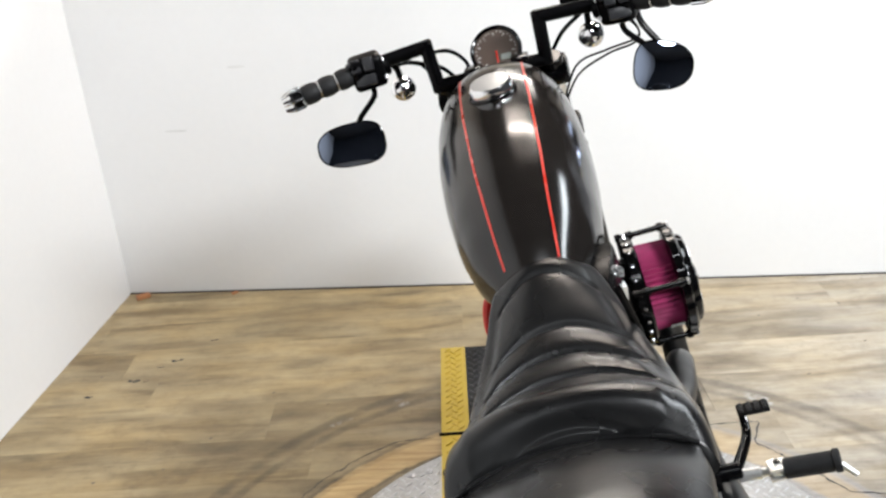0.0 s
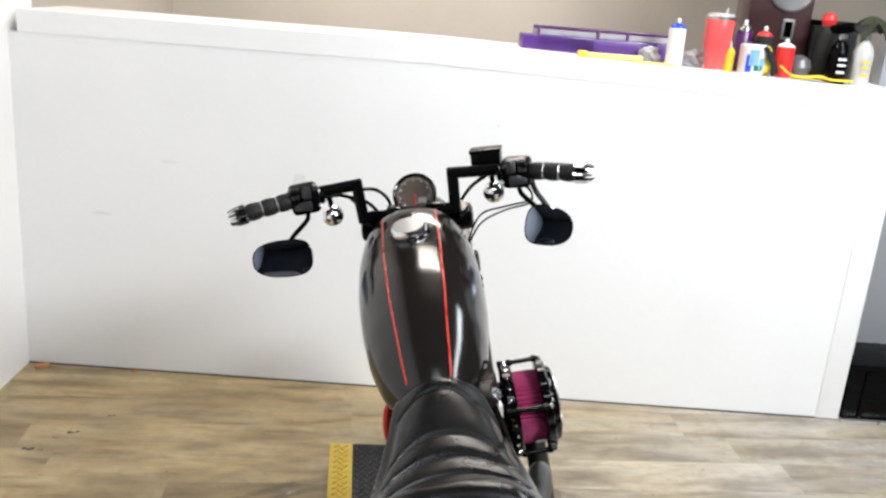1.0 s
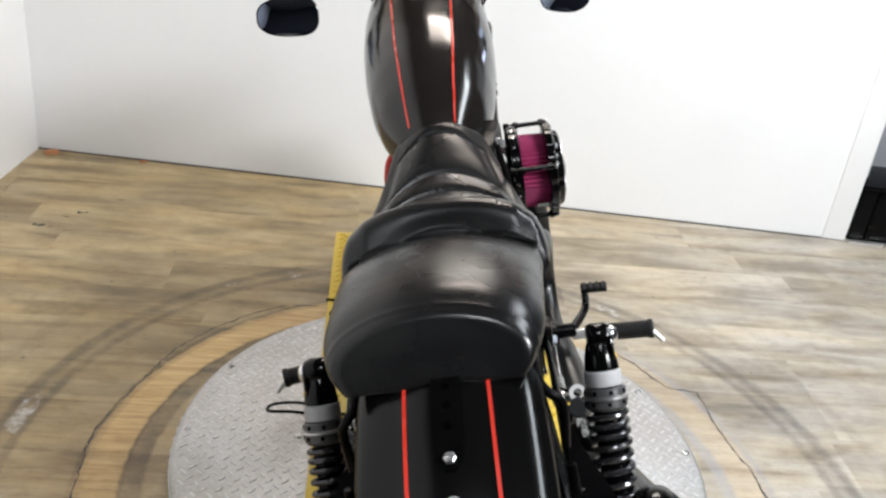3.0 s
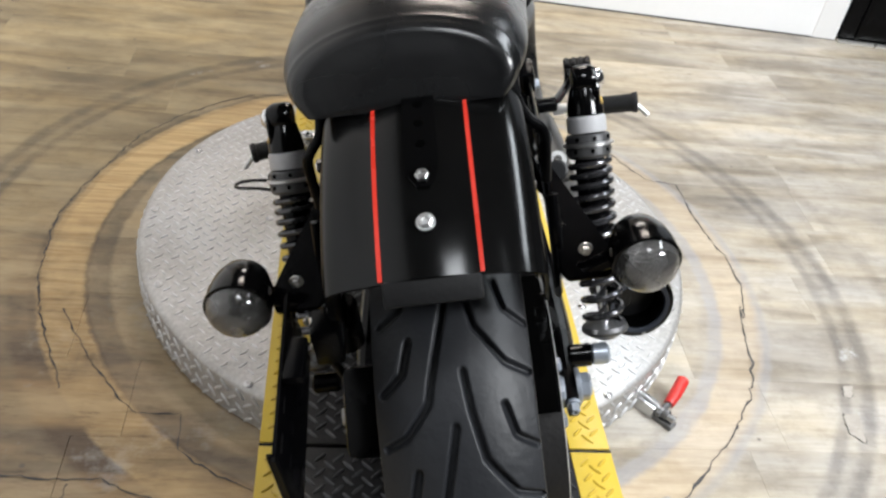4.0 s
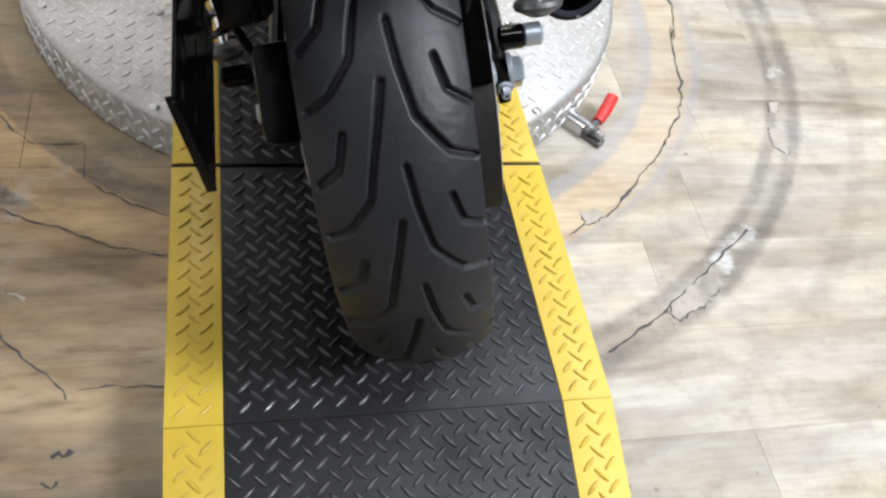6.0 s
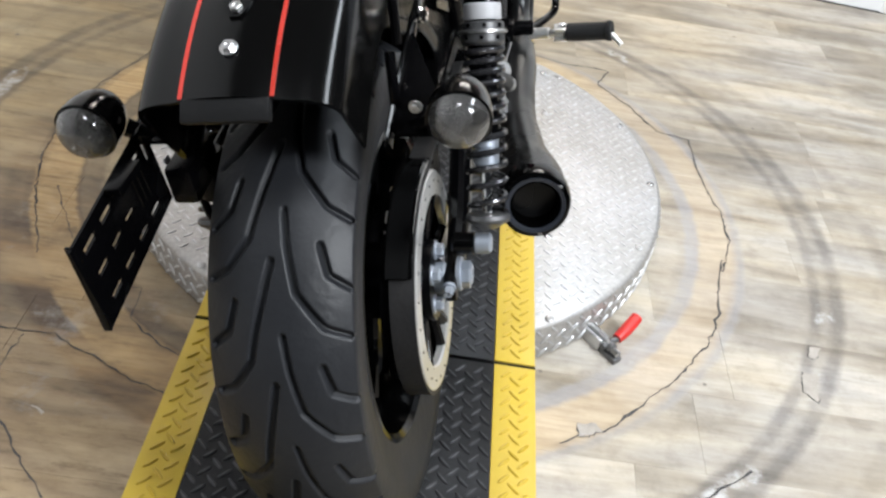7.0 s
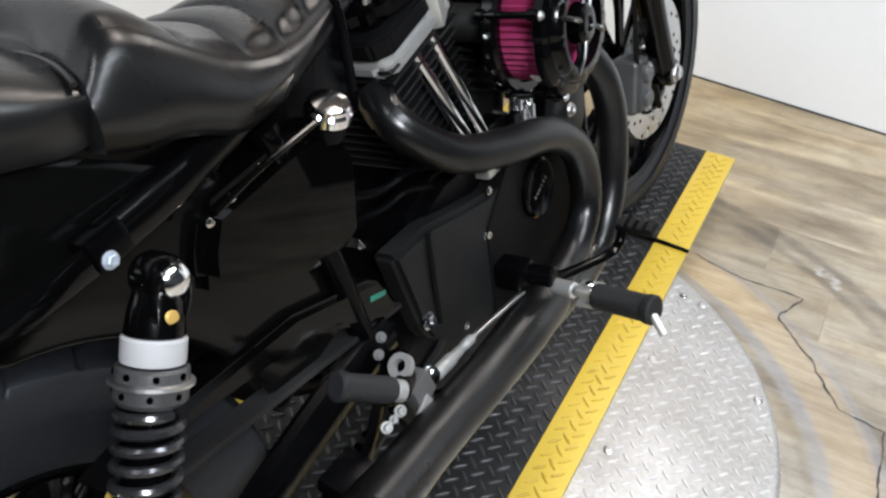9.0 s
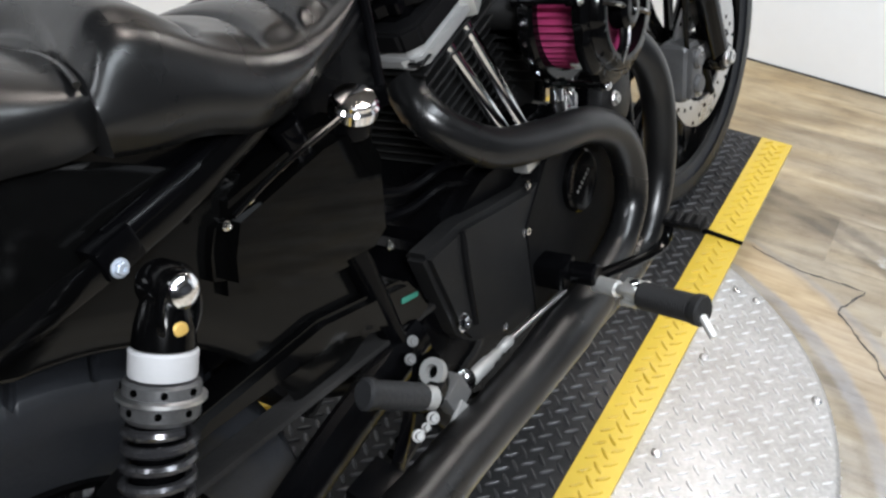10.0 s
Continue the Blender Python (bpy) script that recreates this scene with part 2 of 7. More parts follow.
def worn_metal(name, col, rough, stain, stain_amount):
    """Tread plate: brushed and scuffed metal with oily grime."""
    m, nt, p = shader(name)
    geo = nt.nodes.new("ShaderNodeNewGeometry")
    a = node(nt, "ShaderNodeTexNoise", Scale=4.0, Detail=6.0, Roughness=0.65)
    b = node(nt, "ShaderNodeTexNoise", Scale=140.0, Detail=3.0)
    for n in (a, b):
        nt.links.new(geo.outputs["Position"], n.inputs[0])
    k = ramp(nt, a.outputs[0], [(0.42, (0,) * 3), (0.7, (stain_amount,) * 3)])
    c = mixed(nt, k, col, stain)
    c = mixed(nt, 1.0, c, ramp(nt, b.outputs[0], [(0.3, (0.78,) * 3), (0.7, (1,) * 3)]), "MULTIPLY")
    nt.links.new(c, p.inputs["Base Color"])
    p.inputs["Metallic"].default_value = 0.85
    nt.links.new(ramp(nt, a.outputs[0], [(0.35, (rough,) * 3), (0.7, (rough + 0.25,) * 3)]), p.inputs["Roughness"])
    bp = node(nt, "ShaderNodeBump", Strength=0.08, Distance=0.002)
    nt.links.new(b.outputs[0], bp.inputs["Height"])
    nt.links.new(bp.outputs[0], p.inputs["Normal"])
    return m


def leather():
    """Black seat leather: pebbled grain with a soft sheen and duller worn areas."""
    m, nt, p = shader("seat_leather")
    tc = nt.nodes.new("ShaderNodeTexCoord")
    v = node(nt, "ShaderNodeTexVoronoi", Scale=650.0)
    w = node(nt, "ShaderNodeTexNoise", Scale=9.0, Detail=4.0)
    for n in (v, w):
        nt.links.new(tc.outputs["Object"], n.inputs["Vector"])
    nt.links.new(ramp(nt, w.outputs[0], [(0.3, (0.0036, 0.0037, 0.0040)), (0.7, (0.0066, 0.0066, 0.0068))]), p.inputs["Base Color"])
    nt.links.new(ramp(nt, w.outputs[0], [(0.3, (0.22,) * 3), (0.7, (0.34,) * 3)]), p.inputs["Roughness"])
    p.inputs["Specular IOR Level"].default_value = 0.42
    u = node(nt, "ShaderNodeTexNoise", Scale=55.0, Detail=5.0, Roughness=0.6)
    nt.links.new(tc.outputs["Object"], u.inputs["Vector"])
    b0 = node(nt, "ShaderNodeBump", Strength=0.16, Distance=0.002)
    nt.links.new(u.outputs[0], b0.inputs["Height"])
    b = node(nt, "ShaderNodeBump", Strength=0.08, Distance=0.0006)
    nt.links.new(b0.outputs[0], b.inputs["Normal"])
    nt.links.new(v.outputs["Distance"], b.inputs["Height"])
    nt.links.new(b.outputs[0], p.inputs["Normal"])
    return m


WOOD = floor_wood()
WALL = paint("white_wall_paint", (0.80, 0.80, 0.80), 0.55, var=0.03, scale=6, bump=0.04, dirt=0.12, dirtcol=(0.62, 0.61, 0.58))
BEIGE = paint("beige_wall_paint", (0.52, 0.48, 0.43), 0.7, var=0.06, scale=5, bump=0.05)
GREYWALL = paint("grey_wall_paint", (0.28, 0.29, 0.31), 0.6, var=0.06, scale=5)
DARKWALL = paint("dark_panel", (0.03, 0.03, 0.033), 0.5, var=0.2, scale=5)
CEIL = paint("unseen_dark_ceiling", (0.06, 0.06, 0.062), 0.8, var=0.05, scale=5)
# for walls added out of view, near black so glossy parts reflect little
UNSEENWALL = paint("unseen_dark_wall", (0.022, 0.025, 0.032), 0.7, var=0.1, scale=4)
ALU = worn_metal("aluminium_tread", (0.60, 0.595, 0.59), 0.48, (0.40, 0.36, 0.31), 0.55)
BLACKTREAD = worn_metal("black_tread", (0.040, 0.0403, 0.042), 0.40, (0.018, 0.0175, 0.0173), 0.7)
# black and bare lugs paler than their plates: highlights put into the colour
HIGHLITBLACK = worn_metal("highlit_black_lug", (0.12, 0.12, 0.127), 0.34, (0.045, 0.045, 0.045), 0.6)
BRIGHTLUG = worn_metal("highlit_polished_lug", (0.72, 0.73, 0.74), 0.40, (0.55, 0.52, 0.47), 0.4)
YELLOW = paint("yellow_safety_paint", (0.58, 0.41, 0.04), 0.42, var=0.10, scale=10, bump=0.05, dirt=0.5, dirtcol=(0.36, 0.25, 0.05))
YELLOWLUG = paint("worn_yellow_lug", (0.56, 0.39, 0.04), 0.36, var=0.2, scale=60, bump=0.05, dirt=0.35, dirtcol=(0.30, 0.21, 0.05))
CRACK = paint("crack_dirt", (0.062, 0.060, 0.060), 0.9, var=0.2, scale=30, bump=0.1)
TANK = paint("charcoal_tank_paint", (0.0084, 0.0070, 0.0062), 0.5, metal=0.0, var=0.12, scale=300, bump=0.003, crough=0.15, spec=0.0, coat=1.0, rvar=0.03)
FENDER = paint("black_fender_paint", (0.0020, 0.0020, 0.0020), 0.36, metal=0.0, var=0.12, scale=300, bump=0.004, crough=0.15, spec=0.0, coat=0.50, rvar=0.04)
RED = paint("red_stripe_paint", (0.46, 0.026, 0.014), 0.3, var=0.06, scale=60, bump=0.0, coat=0.5)
SATIN = paint("satin_black", (0.0013, 0.0013, 0.0016), 0.25, var=0.2, scale=30, bump=0.02, spec=0.10)
GLOSS = paint("gloss_black", (0.0012, 0.0012, 0.0013), 0.13, var=0.15, scale=30, bump=0.005, rvar=0.04, spec=0.22)
PIANO = paint("mirror_gloss_black", (0.0012, 0.0012, 0.0012), 0.03, var=0.1, scale=20, bump=0.0, rvar=0.01, spec=0.20)
COVER = paint("matte_grey_black_cover", (0.0085, 0.0085, 0.0088), 0.48, var=0.15, scale=40, bump=0.06, spec=0.16)
RINGEDGE = paint("bare_ring_edge", (0.030, 0.034, 0.044), 0.36, metal=0.4, var=0.15)
FINBLACK = paint("heat_black_fins", (0.0022, 0.0022, 0.0022), 0.65, var=0.2, scale=40, bump=0.06, spec=0.18)
MATTE = paint("matte_black_cover", (0.0036, 0.0036, 0.0039), 0.5, var=0.15, scale=40, bump=0.06, spec=0.08)
PIPE = paint("black_exhaust_coating", (0.0048, 0.0048, 0.0050), 0.34, metal=0.0, var=0.2, scale=25, bump=0.02, spec=0.48)
RUBBER = paint("tyre_rubber", (0.0115, 0.0126, 0.0152), 0.53, var=0.22, scale=14, bump=0.10, dirt=0.3, dirtcol=(0.020, 0.0205, 0.023), spec=0.36)
BUTTON = paint("button_plastic", (0.014, 0.014, 0.016), 0.3, var=0.1, scale=30, bump=0.01, spec=0.5)
BELT = paint("belt_rubber", (0.016, 0.0155, 0.0155), 0.55, var=0.25, scale=30, bump=0.1, dirt=0.3, dirtcol=(0.035, 0.033, 0.032), spec=0.25)
PEGGREY = paint("worn_grey_rubber", (0.019, 0.0195, 0.021), 0.5, var=0.25, scale=40, bump=0.1, spec=0.3)
GRIPRUB = paint("grip_rubber", (0.008, 0.008, 0.0085), 0.6, var=0.2, scale=40, bump=0.15, spec=0.3)
BRUSHED = paint("brushed_cap", (0.42, 0.42, 0.415), 0.42, metal=0.7, var=0.10, scale=40, bump=0.02)
CHROME = paint("chrome", (0.86, 0.86, 0.87), 0.09, metal=1.0, var=0.04, scale=20, bump=0.004, rvar=0.04)
STEEL = paint("brushed_steel", (0.58, 0.58, 0.58), 0.32, metal=1.0, var=0.12, scale=40, bump=0.04)
GREYCAST = paint("grey_cast_metal", (0.15, 0.15, 0.15), 0.45, metal=0.5, var=0.2, scale=40, bump=0.06)
CALGREY = paint("dull_caliper_metal", (0.085, 0.085, 0.087), 0.4, metal=0.5, var=0.3, scale=60, bump=0.1)
PALEALU = paint("machined_aluminium", (0.70, 0.70, 0.68), 0.35, metal=0.8, var=0.1, scale=40, bump=0.04)
SILVER = paint("satin_silver", (0.36, 0.36, 0.355), 0.5, metal=0.6, var=0.1, scale=40, bump=0.04)
BLUESTEEL = paint("zinc_plated_steel", (0.40, 0.44, 0.50), 0.40, metal=0.6, var=0.12, scale=40, bump=0.03)
WHITEBAND = paint("white_collar_plastic", (0.38, 0.38, 0.39), 0.45, var=0.08, scale=30, bump=0.02)
SPRING = paint("dark_polished_spring", (0.075, 0.075, 0.080), 0.22, metal=0.8, var=0.15, scale=30, bump=0.005, rvar=0.04)
SMOKE = paint("smoked_lens", (0.11, 0.108, 0.105), 0.26, var=0.85, scale=95, bump=0.9, coat=1.0, metal=0.5, crough=0.02)
FILTER = paint("magenta_filter_gauze", (0.26, 0.016, 0.085), 0.75, var=0.25, scale=120, bump=0.2)
# muffler soot; on slots, holes, notches and port, their inner shade painted black
HOLLOW = paint("soot_and_hole_shade", (0.001, 0.001, 0.001), 0.9, var=0.3, scale=30, spec=0.0)
# the dial's brown is a reflection put into its colour
DIAL = paint("reflecting_dial_face", (0.080, 0.056, 0.044), 0.4, var=0.08, scale=30, bump=0.0)
INK = paint("white_ink", (0.7, 0.7, 0.68), 0.5, var=0.05, scale=30, bump=0.0)
LCD = paint("grey_display", (0.23, 0.25, 0.23), 0.3, var=0.05, scale=30, bump=0.0)
MIRROR = paint("dark_tinted_mirror_glass", (0.30, 0.35, 0.46), 0.015, metal=1.0, var=0.0, scale=5, bump=0.0, rvar=0.0)
LEATHER = leather()
REDRUB = paint("red_hose", (0.55, 0.02, 0.015), 0.4, var=0.1, scale=40, bump=0.02)
AMBER = paint("yellowed_washer", (0.55, 0.36, 0.10), 0.4, metal=0.5, var=0.1)
GREEN = paint("green_sticker", (0.02, 0.14, 0.10), 0.5, var=0.2, scale=80)


# ---- mesh tools ----
def finish(bm, angle=32):
    bmesh.ops.recalc_face_normals(bm, faces=bm.faces)
    lim = radians(angle)
    for f in bm.faces:
        f.smooth = True
    for e in bm.edges:
        if len(e.link_faces) != 2 or e.calc_face_angle(0) > lim:
            e.smooth = False


def part(name, bm, material, parent, label="", angle=32):
    finish(bm, angle)
    me = bpy.data.meshes.new(name)
    bm.to_mesh(me)
    bm.free()
    me.materials.append(material)
    ob = new(name, me)
    if parent:
        ob.parent = parent
    if label:
        ob["label"] = label
    return ob


def thing(name, m, label, category, group="", kind=""):
    ob = new(name)
    ob.empty_display_size = 0.05
    ob.matrix_world = m
    return tagged(ob, label, category, group, kind)


def box(c, s, rot=(0, 0, 0), bev=0.003, bm=None, seg=2):
    bm = bm or bmesh.new()
    t = bmesh.new()
    bmesh.ops.create_cube(t, size=1.0, matrix=Matrix.Diagonal((*s, 1)))
    if bev:
        bmesh.ops.bevel(t, geom=t.edges[:], offset=min(bev, min(s) * 0.45), segments=seg, affect="EDGES", profile=0.6)
    bmesh.ops.transform(t, matrix=pose(*c, *rot), verts=t.verts)
    return join(bm, t)


def join(bm, t):
    me = bpy.data.meshes.new("tmp")
    t.to_mesh(me)
    t.free()
    bm.from_mesh(me)
    bpy.data.meshes.remove(me)
    return bm


def rings(rows, bm=None, closed=True, cap=True, loop=False):
    """Skin over rows of points of one length; closed: each row is a ring; loop: the last row meets the first."""
    bm = bm or bmesh.new()
    vs = [[bm.verts.new(p) for p in row] for row in rows]
    n = len(vs[0])
    pairs = list(zip(vs, vs[1:])) + ([(vs[-1], vs[0])] if loop else [])
    for a, b in pairs:
        for i in range(n if closed else n - 1):
            j = (i + 1) % n
            bm.faces.new((a[i], a[j], b[j], b[i]))
    if cap and closed and not loop:
        bm.faces.new(vs[0][::-1])
        bm.faces.new(vs[-1])
    return bm


def smooth_path(pts, k=6, closed=False):
    """Catmull-Rom through the points."""
    p = [Vector(q) for q in pts]
    out = []
    n = len(p)
    for i in range(n if closed else n - 1):
        if closed:
            a, b, c, d = p[i - 1], p[i], p[(i + 1) % n], p[(i + 2) % n]
        else:
            a, b, c, d = p[max(i - 1, 0)], p[i], p[i + 1], p[min(i + 2, n - 1)]
        for s in range(k):
            t = s / k
            out.append(0.5 * (2 * b + (c - a) * t + (2 * a - 5 * b + 4 * c - d) * t * t + (3 * b - a - 3 * c + d) * t ** 3))
    if not closed:
        out.append(p[-1])
    return out


def tube(pts, r, seg=12, k=6, smooth=True, closed=False, bm=None, flat=None):
    """A pipe along points; r one radius or one per point; flat: (a, b) makes an oblong section."""
    path = smooth_path(pts, k, closed) if smooth else [Vector(q) for q in pts]
    m = len(path)
    if isinstance(r, (int, float)):
        rad = [r] * m
    else:
        rad = [float(v) for v in np.interp(np.linspace(0, len(r) - 1, m), range(len(r)), r)]
    rows, up = [], None
    for i, q in enumerate(path):
        if closed:
            d = path[(i + 1) % m] - path[i - 1]
        else:
            d = path[min(i + 1, m - 1)] - path[max(i - 1, 0)]
        d.normalize()
        if up is None:
            up = Vector((0, 0, 1)) if abs(d.z) < 0.9 else Vector((1, 0, 0))
        side = d.cross(up).normalized()
        up = side.cross(d).normalized()
        a, b = flat or (1, 1)
        rows.append([q + rad[i] * (a * math.cos(t) * side + b * math.sin(t) * up) for t in (2 * math.pi * j / seg for j in range(seg))])
    return rings(rows, bm, loop=closed)


def lathe(profile, m=None, seg=40, bm=None, closed=False):
    """Spin (radius, height) pairs about the z axis of m."""
    bm = bm or bmesh.new()
    m = m or Matrix()
    rows = []
    for r, h in profile:
        r = max(r, 1e-4)
        rows.append([m @ Vector((r * math.cos(t), r * math.sin(t), h)) for t in (2 * math.pi * j / seg for j in range(seg))])
    return rings(rows, bm, cap=not closed, loop=closed)


def along(p, q):
    """A pose at p whose z axis points to q."""
    d = Vector(q) - Vector(p)
    return Matrix.Translation(p) @ d.to_track_quat("Z", "Y").to_matrix().to_4x4()


def rod(p, q, r, r2=None, seg=16, bev=0.0, bm=None):
    h = (Vector(q) - Vector(p)).length
    r2 = r if r2 is None else r2
    prof = [(r - bev, 0), (r, bev), (r2, h - bev), (r2 - bev, h)] if bev else [(r, 0), (r2, h)]
    return lathe(prof, along(p, q), seg, bm)


def slab(outline, m, depth, bev=0.002, bm=None):
    """An outline in the xy plane of m, made depth thick along its z."""
    t = bmesh.new()
    f = t.faces.new([t.verts.new((x, y, 0)) for x, y in outline])
    e = bmesh.ops.extrude_face_region(t, geom=[f])
    bmesh.ops.translate(t, vec=(0, 0, depth), verts=[v for v in e["geom"] if isinstance(v, bmesh.types.BMVert)])
    bmesh.ops.recalc_face_normals(t, faces=t.faces)
    if bev:
        bmesh.ops.bevel(t, geom=[g for g in t.edges if g.calc_face_angle(0) > 0.5], offset=bev, segments=2, affect="EDGES")
    bmesh.ops.transform(t, matrix=m, verts=t.verts)
    return join(bm or bmesh.new(), t)


def bolt(p, d, r=0.007, h=0.006, bm=None):
    """A hexagon bolt head with its washer."""
    m = along(p, Vector(p) + Vector(d))
    bm = lathe([(r * 1.35, 0), (r * 1.35, h * 0.25), (r * 1.3, h * 0.3)], m, 16, bm)
    return lathe([(r, h * 0.25), (r, h * 0.85), (r * 0.8, h), (r * 0.45, h), (r * 0.42, h * 0.7)], m, 6, bm)


SIDE = Matrix(((0, 0, 1, 0), (1, 0, 0, 0), (0, 1, 0, 0), (0, 0, 0, 1)))  # local xy plane -> bike yz plane, depth along +x


def lug_mesh(name, spots, length=0.024, width=0.0065, height=0.0014):
    """Raised tread lugs: (matrix) each, as one mesh."""
    n = 8
    ring = [(math.cos(2 * math.pi * i / n), math.sin(2 * math.pi * i / n)) for i in range(n)]
    verts, faces = [], []
    for m in spots:
        b = len(verts)
        for s, q, z in ((1.0, 1.0, 0.0), (0.86, 0.66, height * 0.75), (0.66, 0.22, height)):
            for c, d in ring:
                verts.append(m @ Vector((c * length / 2 * s, d * width / 2 * q, z)))
        for k in (0, n):
            for i in range(n):
                j = (i + 1) % n
                faces.append((b + k + i, b + k + j, b + k + n + j, b + k + n + i))
        faces.append(tuple(range(b + 2 * n, b + 3 * n)))
    me = bpy.data.meshes.new(name)
    me.from_pydata(verts, [], faces)
    me.update()
    return me


def lug_grid(x0, x1, y0, y1, pitch, keep=None, z=0.0):
    """Lugs on a lattice turned by 45 degrees, each pointing at the middle of its neighbours."""
    out = []
    q = pitch / math.sqrt(2)
    n = int(((x1 - x0) + (y1 - y0)) / q) + 2
    for i in range(-n, n):
        for j in range(-n, n):
            x, y = (x0 + x1) / 2 + (i - j) * q, (y0 + y1) / 2 + (i + j) * q
            if x0 + 0.004 < x < x1 - 0.004 and y0 + 0.004 < y < y1 - 0.004 and (keep is None or keep(x, y)):
                out.append(Matrix.Translation((x, y, z)) @ Matrix.Rotation(radians(45 if (i + j) % 2 else -45), 4, "Z"))
    return out


def mesh_part(name, me, material, parent, label="", kind=""):
    me.materials.append(material)
    ob = new(name, me)
    ob.parent = parent
    return tagged(ob, label, "", "", kind)


# ---- setting ----
WALLDIR = math.degrees(math.atan2(2.059 - 2.343, 1.68 + 1.467))  # the half wall runs slightly askew
HALF = pose(-1.467, 2.343, 0, 0, 0, WALLDIR)  # x along the wall, y behind it
LEFT = pose(-1.467, 2.343, 0, 0, 0, 85.6)  # x away along the left wall, y to the room's outside
HALFLEN = 3.16


def structure(name, bm, material, label, m=None, category="wall"):
    ob = part(name, bm, material, None)
    if m:
        ob.matrix_world = m
    return tagged(ob, label, category, "", "structure")


floor = structure("floor", box((0.8, 0.6, -0.0545), (7.6, 11.6, 0.1), bev=0), WOOD, "worn pale oak vinyl plank floor", category="floor")


def sag(x):
    """The cap droops a little towards its free end."""
    return -0.047 * max(0.0, (x - 1.5) / 1.65)


def along_wall(x0, x1, y0, y1, low, high):
    """A board along the half wall; low, high: functions of x."""
    return rings([[(x, y0, low(x)), (x, y1, low(x)), (x, y1, high(x)), (x, y0, high(x))] for x in np.linspace(x0, x1, 12)])


structure("wall_half", along_wall(0, HALFLEN, 0, 0.12, lambda x: 0.0, lambda x: 1.2475 + sag(x)), WALL, "white painted half wall with scuff marks", HALF)
structure("ledge_cap", along_wall(0.034, HALFLEN + 0.004, -0.003, 0.414, lambda x: 1.248 + sag(x), lambda x: 1.3242 + sag(x)), WALL, "white painted wooden cap of the half wall", HALF, "trim")
structure("base_gap", box((HALFLEN / 2, -0.002, 0.0025), (HALFLEN, 0.004, 0.005), bev=0), CRACK, "dark gap along the foot of the half wall", HALF, "trim")
structure("post_trim", box((HALFLEN - 0.045, -0.001, 0.598), (0.09, 0.008, 1.19), bev=0.002), WALL, "white vertical trim at the wall's end", HALF, "trim")
structure("wall_left", box((-2.9, 0.06, 1.6), (6.2, 0.12, 3.2), bev=0), WALL, "tall white painted side wall", LEFT)
structure("wall_store", box((0.8, 5.6, 1.6), (7.4, 0.12, 3.2), bev=0), BEIGE, "beige painted wall behind the ledge")
structure("wall_store_left", box((-1.62, 4.0, 1.6), (0.12, 3.2, 3.2), bev=0), BEIGE, "beige painted store room side wall")
# two added walls, never in view, that keep the bike's reflections dark
structure("wall_right", box((4.3, 0.6, 1.6), (0.12, 10.4, 3.2), bev=0), UNSEENWALL, "unseen far side wall, kept dark for reflections")
structure("wall_rear", box((0.8, -4.2, 1.6), (7.4, 0.12, 3.2), bev=0), UNSEENWALL, "unseen rear wall, kept dark for reflections")
# added ceiling out of view, dark to hold down reflections from above
structure("ceiling", box((0.8, 0.6, 3.26), (7.6, 11.6, 0.1), bev=0), CEIL, "unseen ceiling, kept dark for reflections", category="ceiling")
structure("alcove_panel", box((HALFLEN + 0.42, 0.28, 1.2), (0.84, 0.06, 2.4), bev=0.004), GREYWALL, "grey painted panel beside the half wall", HALF)
structure("alcove_side", box((HALFLEN + 0.03, 0.17, 0.62), (0.05, 0.16, 1.24), bev=0.004), GREYWALL, "grey painted return of the half wall", HALF)

# dark bin that stands in the alcove
bin_ = thing("storage_bin", HALF @ pose(HALFLEN + 0.295, 0.138, 0), "black open storage bin standing beside the white wall", "bin")
part("body", box((0, 0, 0.11), (0.56, 0.26, 0.22), bev=0.012), SATIN, bin_)
part("rim", box((0, 0, 0.225), (0.58, 0.28, 0.02), bev=0.006), SATIN, bin_)
for k in range(4):
    part("rib", box((-0.21 + 0.14 * k, -0.135, 0.11), (0.018, 0.012, 0.20), bev=0.003), SATIN, bin_)

structure("door_threshold", box((HALFLEN + 0.31, -0.012, 0.004), (0.60, 0.022, 0.008), bev=0.002), PALEALU, "pale metal threshold strip beside the half wall", HALF, "threshold")

# scuffs and holes on the half wall
for n, (x, z, w, h) in enumerate(((0.55, 0.83, 0.07, 0.006), (1.02, 0.80, 0.05, 0.03), (1.72, 1.05, 0.012, 0.008), (0.3, 0.62, 0.09, 0.005))):
    q = new("scuff", bpy.data.meshes.new("scuff"))
    q.data.from_pydata([(x + 0.5 * w * math.cos(t) * (0.7 + 0.3 * random.random()), -0.0022, z + h * math.sin(t) * (0.6 + 0.4 * random.random())) for t in np.linspace(0, 2 * math.pi, 14, endpoint=False)], [], [tuple(range(14))])
    q.data.materials.append(paint("scuff_grey", (0.70, 0.70, 0.69), 0.7, var=0.1) if n == 0 else bpy.data.materials["scuff_grey"])
    q.matrix_world = HALF
    tagged(q, "faint grey scuff on the white half wall", "scuff", "wall scuffs")

# ---- turntable ----
DZ, DR, DC = 0.09, 0.583, Vector((0.0, 0.61, 0))
turntable = thing("turntable", Matrix.Translation(DC), "round aluminium tread-plate turntable on the plank floor", "turntable")
part("disc", lathe([(0.575, 0.002), (DR, 0.006), (DR, DZ - 0.012), (DR - 0.003, DZ - 0.004), (DR - 0.012, DZ), (0.3, DZ), (0.001, DZ)], seg=128), ALU, turntable, angle=50)
spots = lug_grid(-0.6, 0.6, -0.6, 0.6, 0.0225, lambda x, y: math.hypot(x, y) < DR - 0.018 and abs(x) > 0.285, DZ)
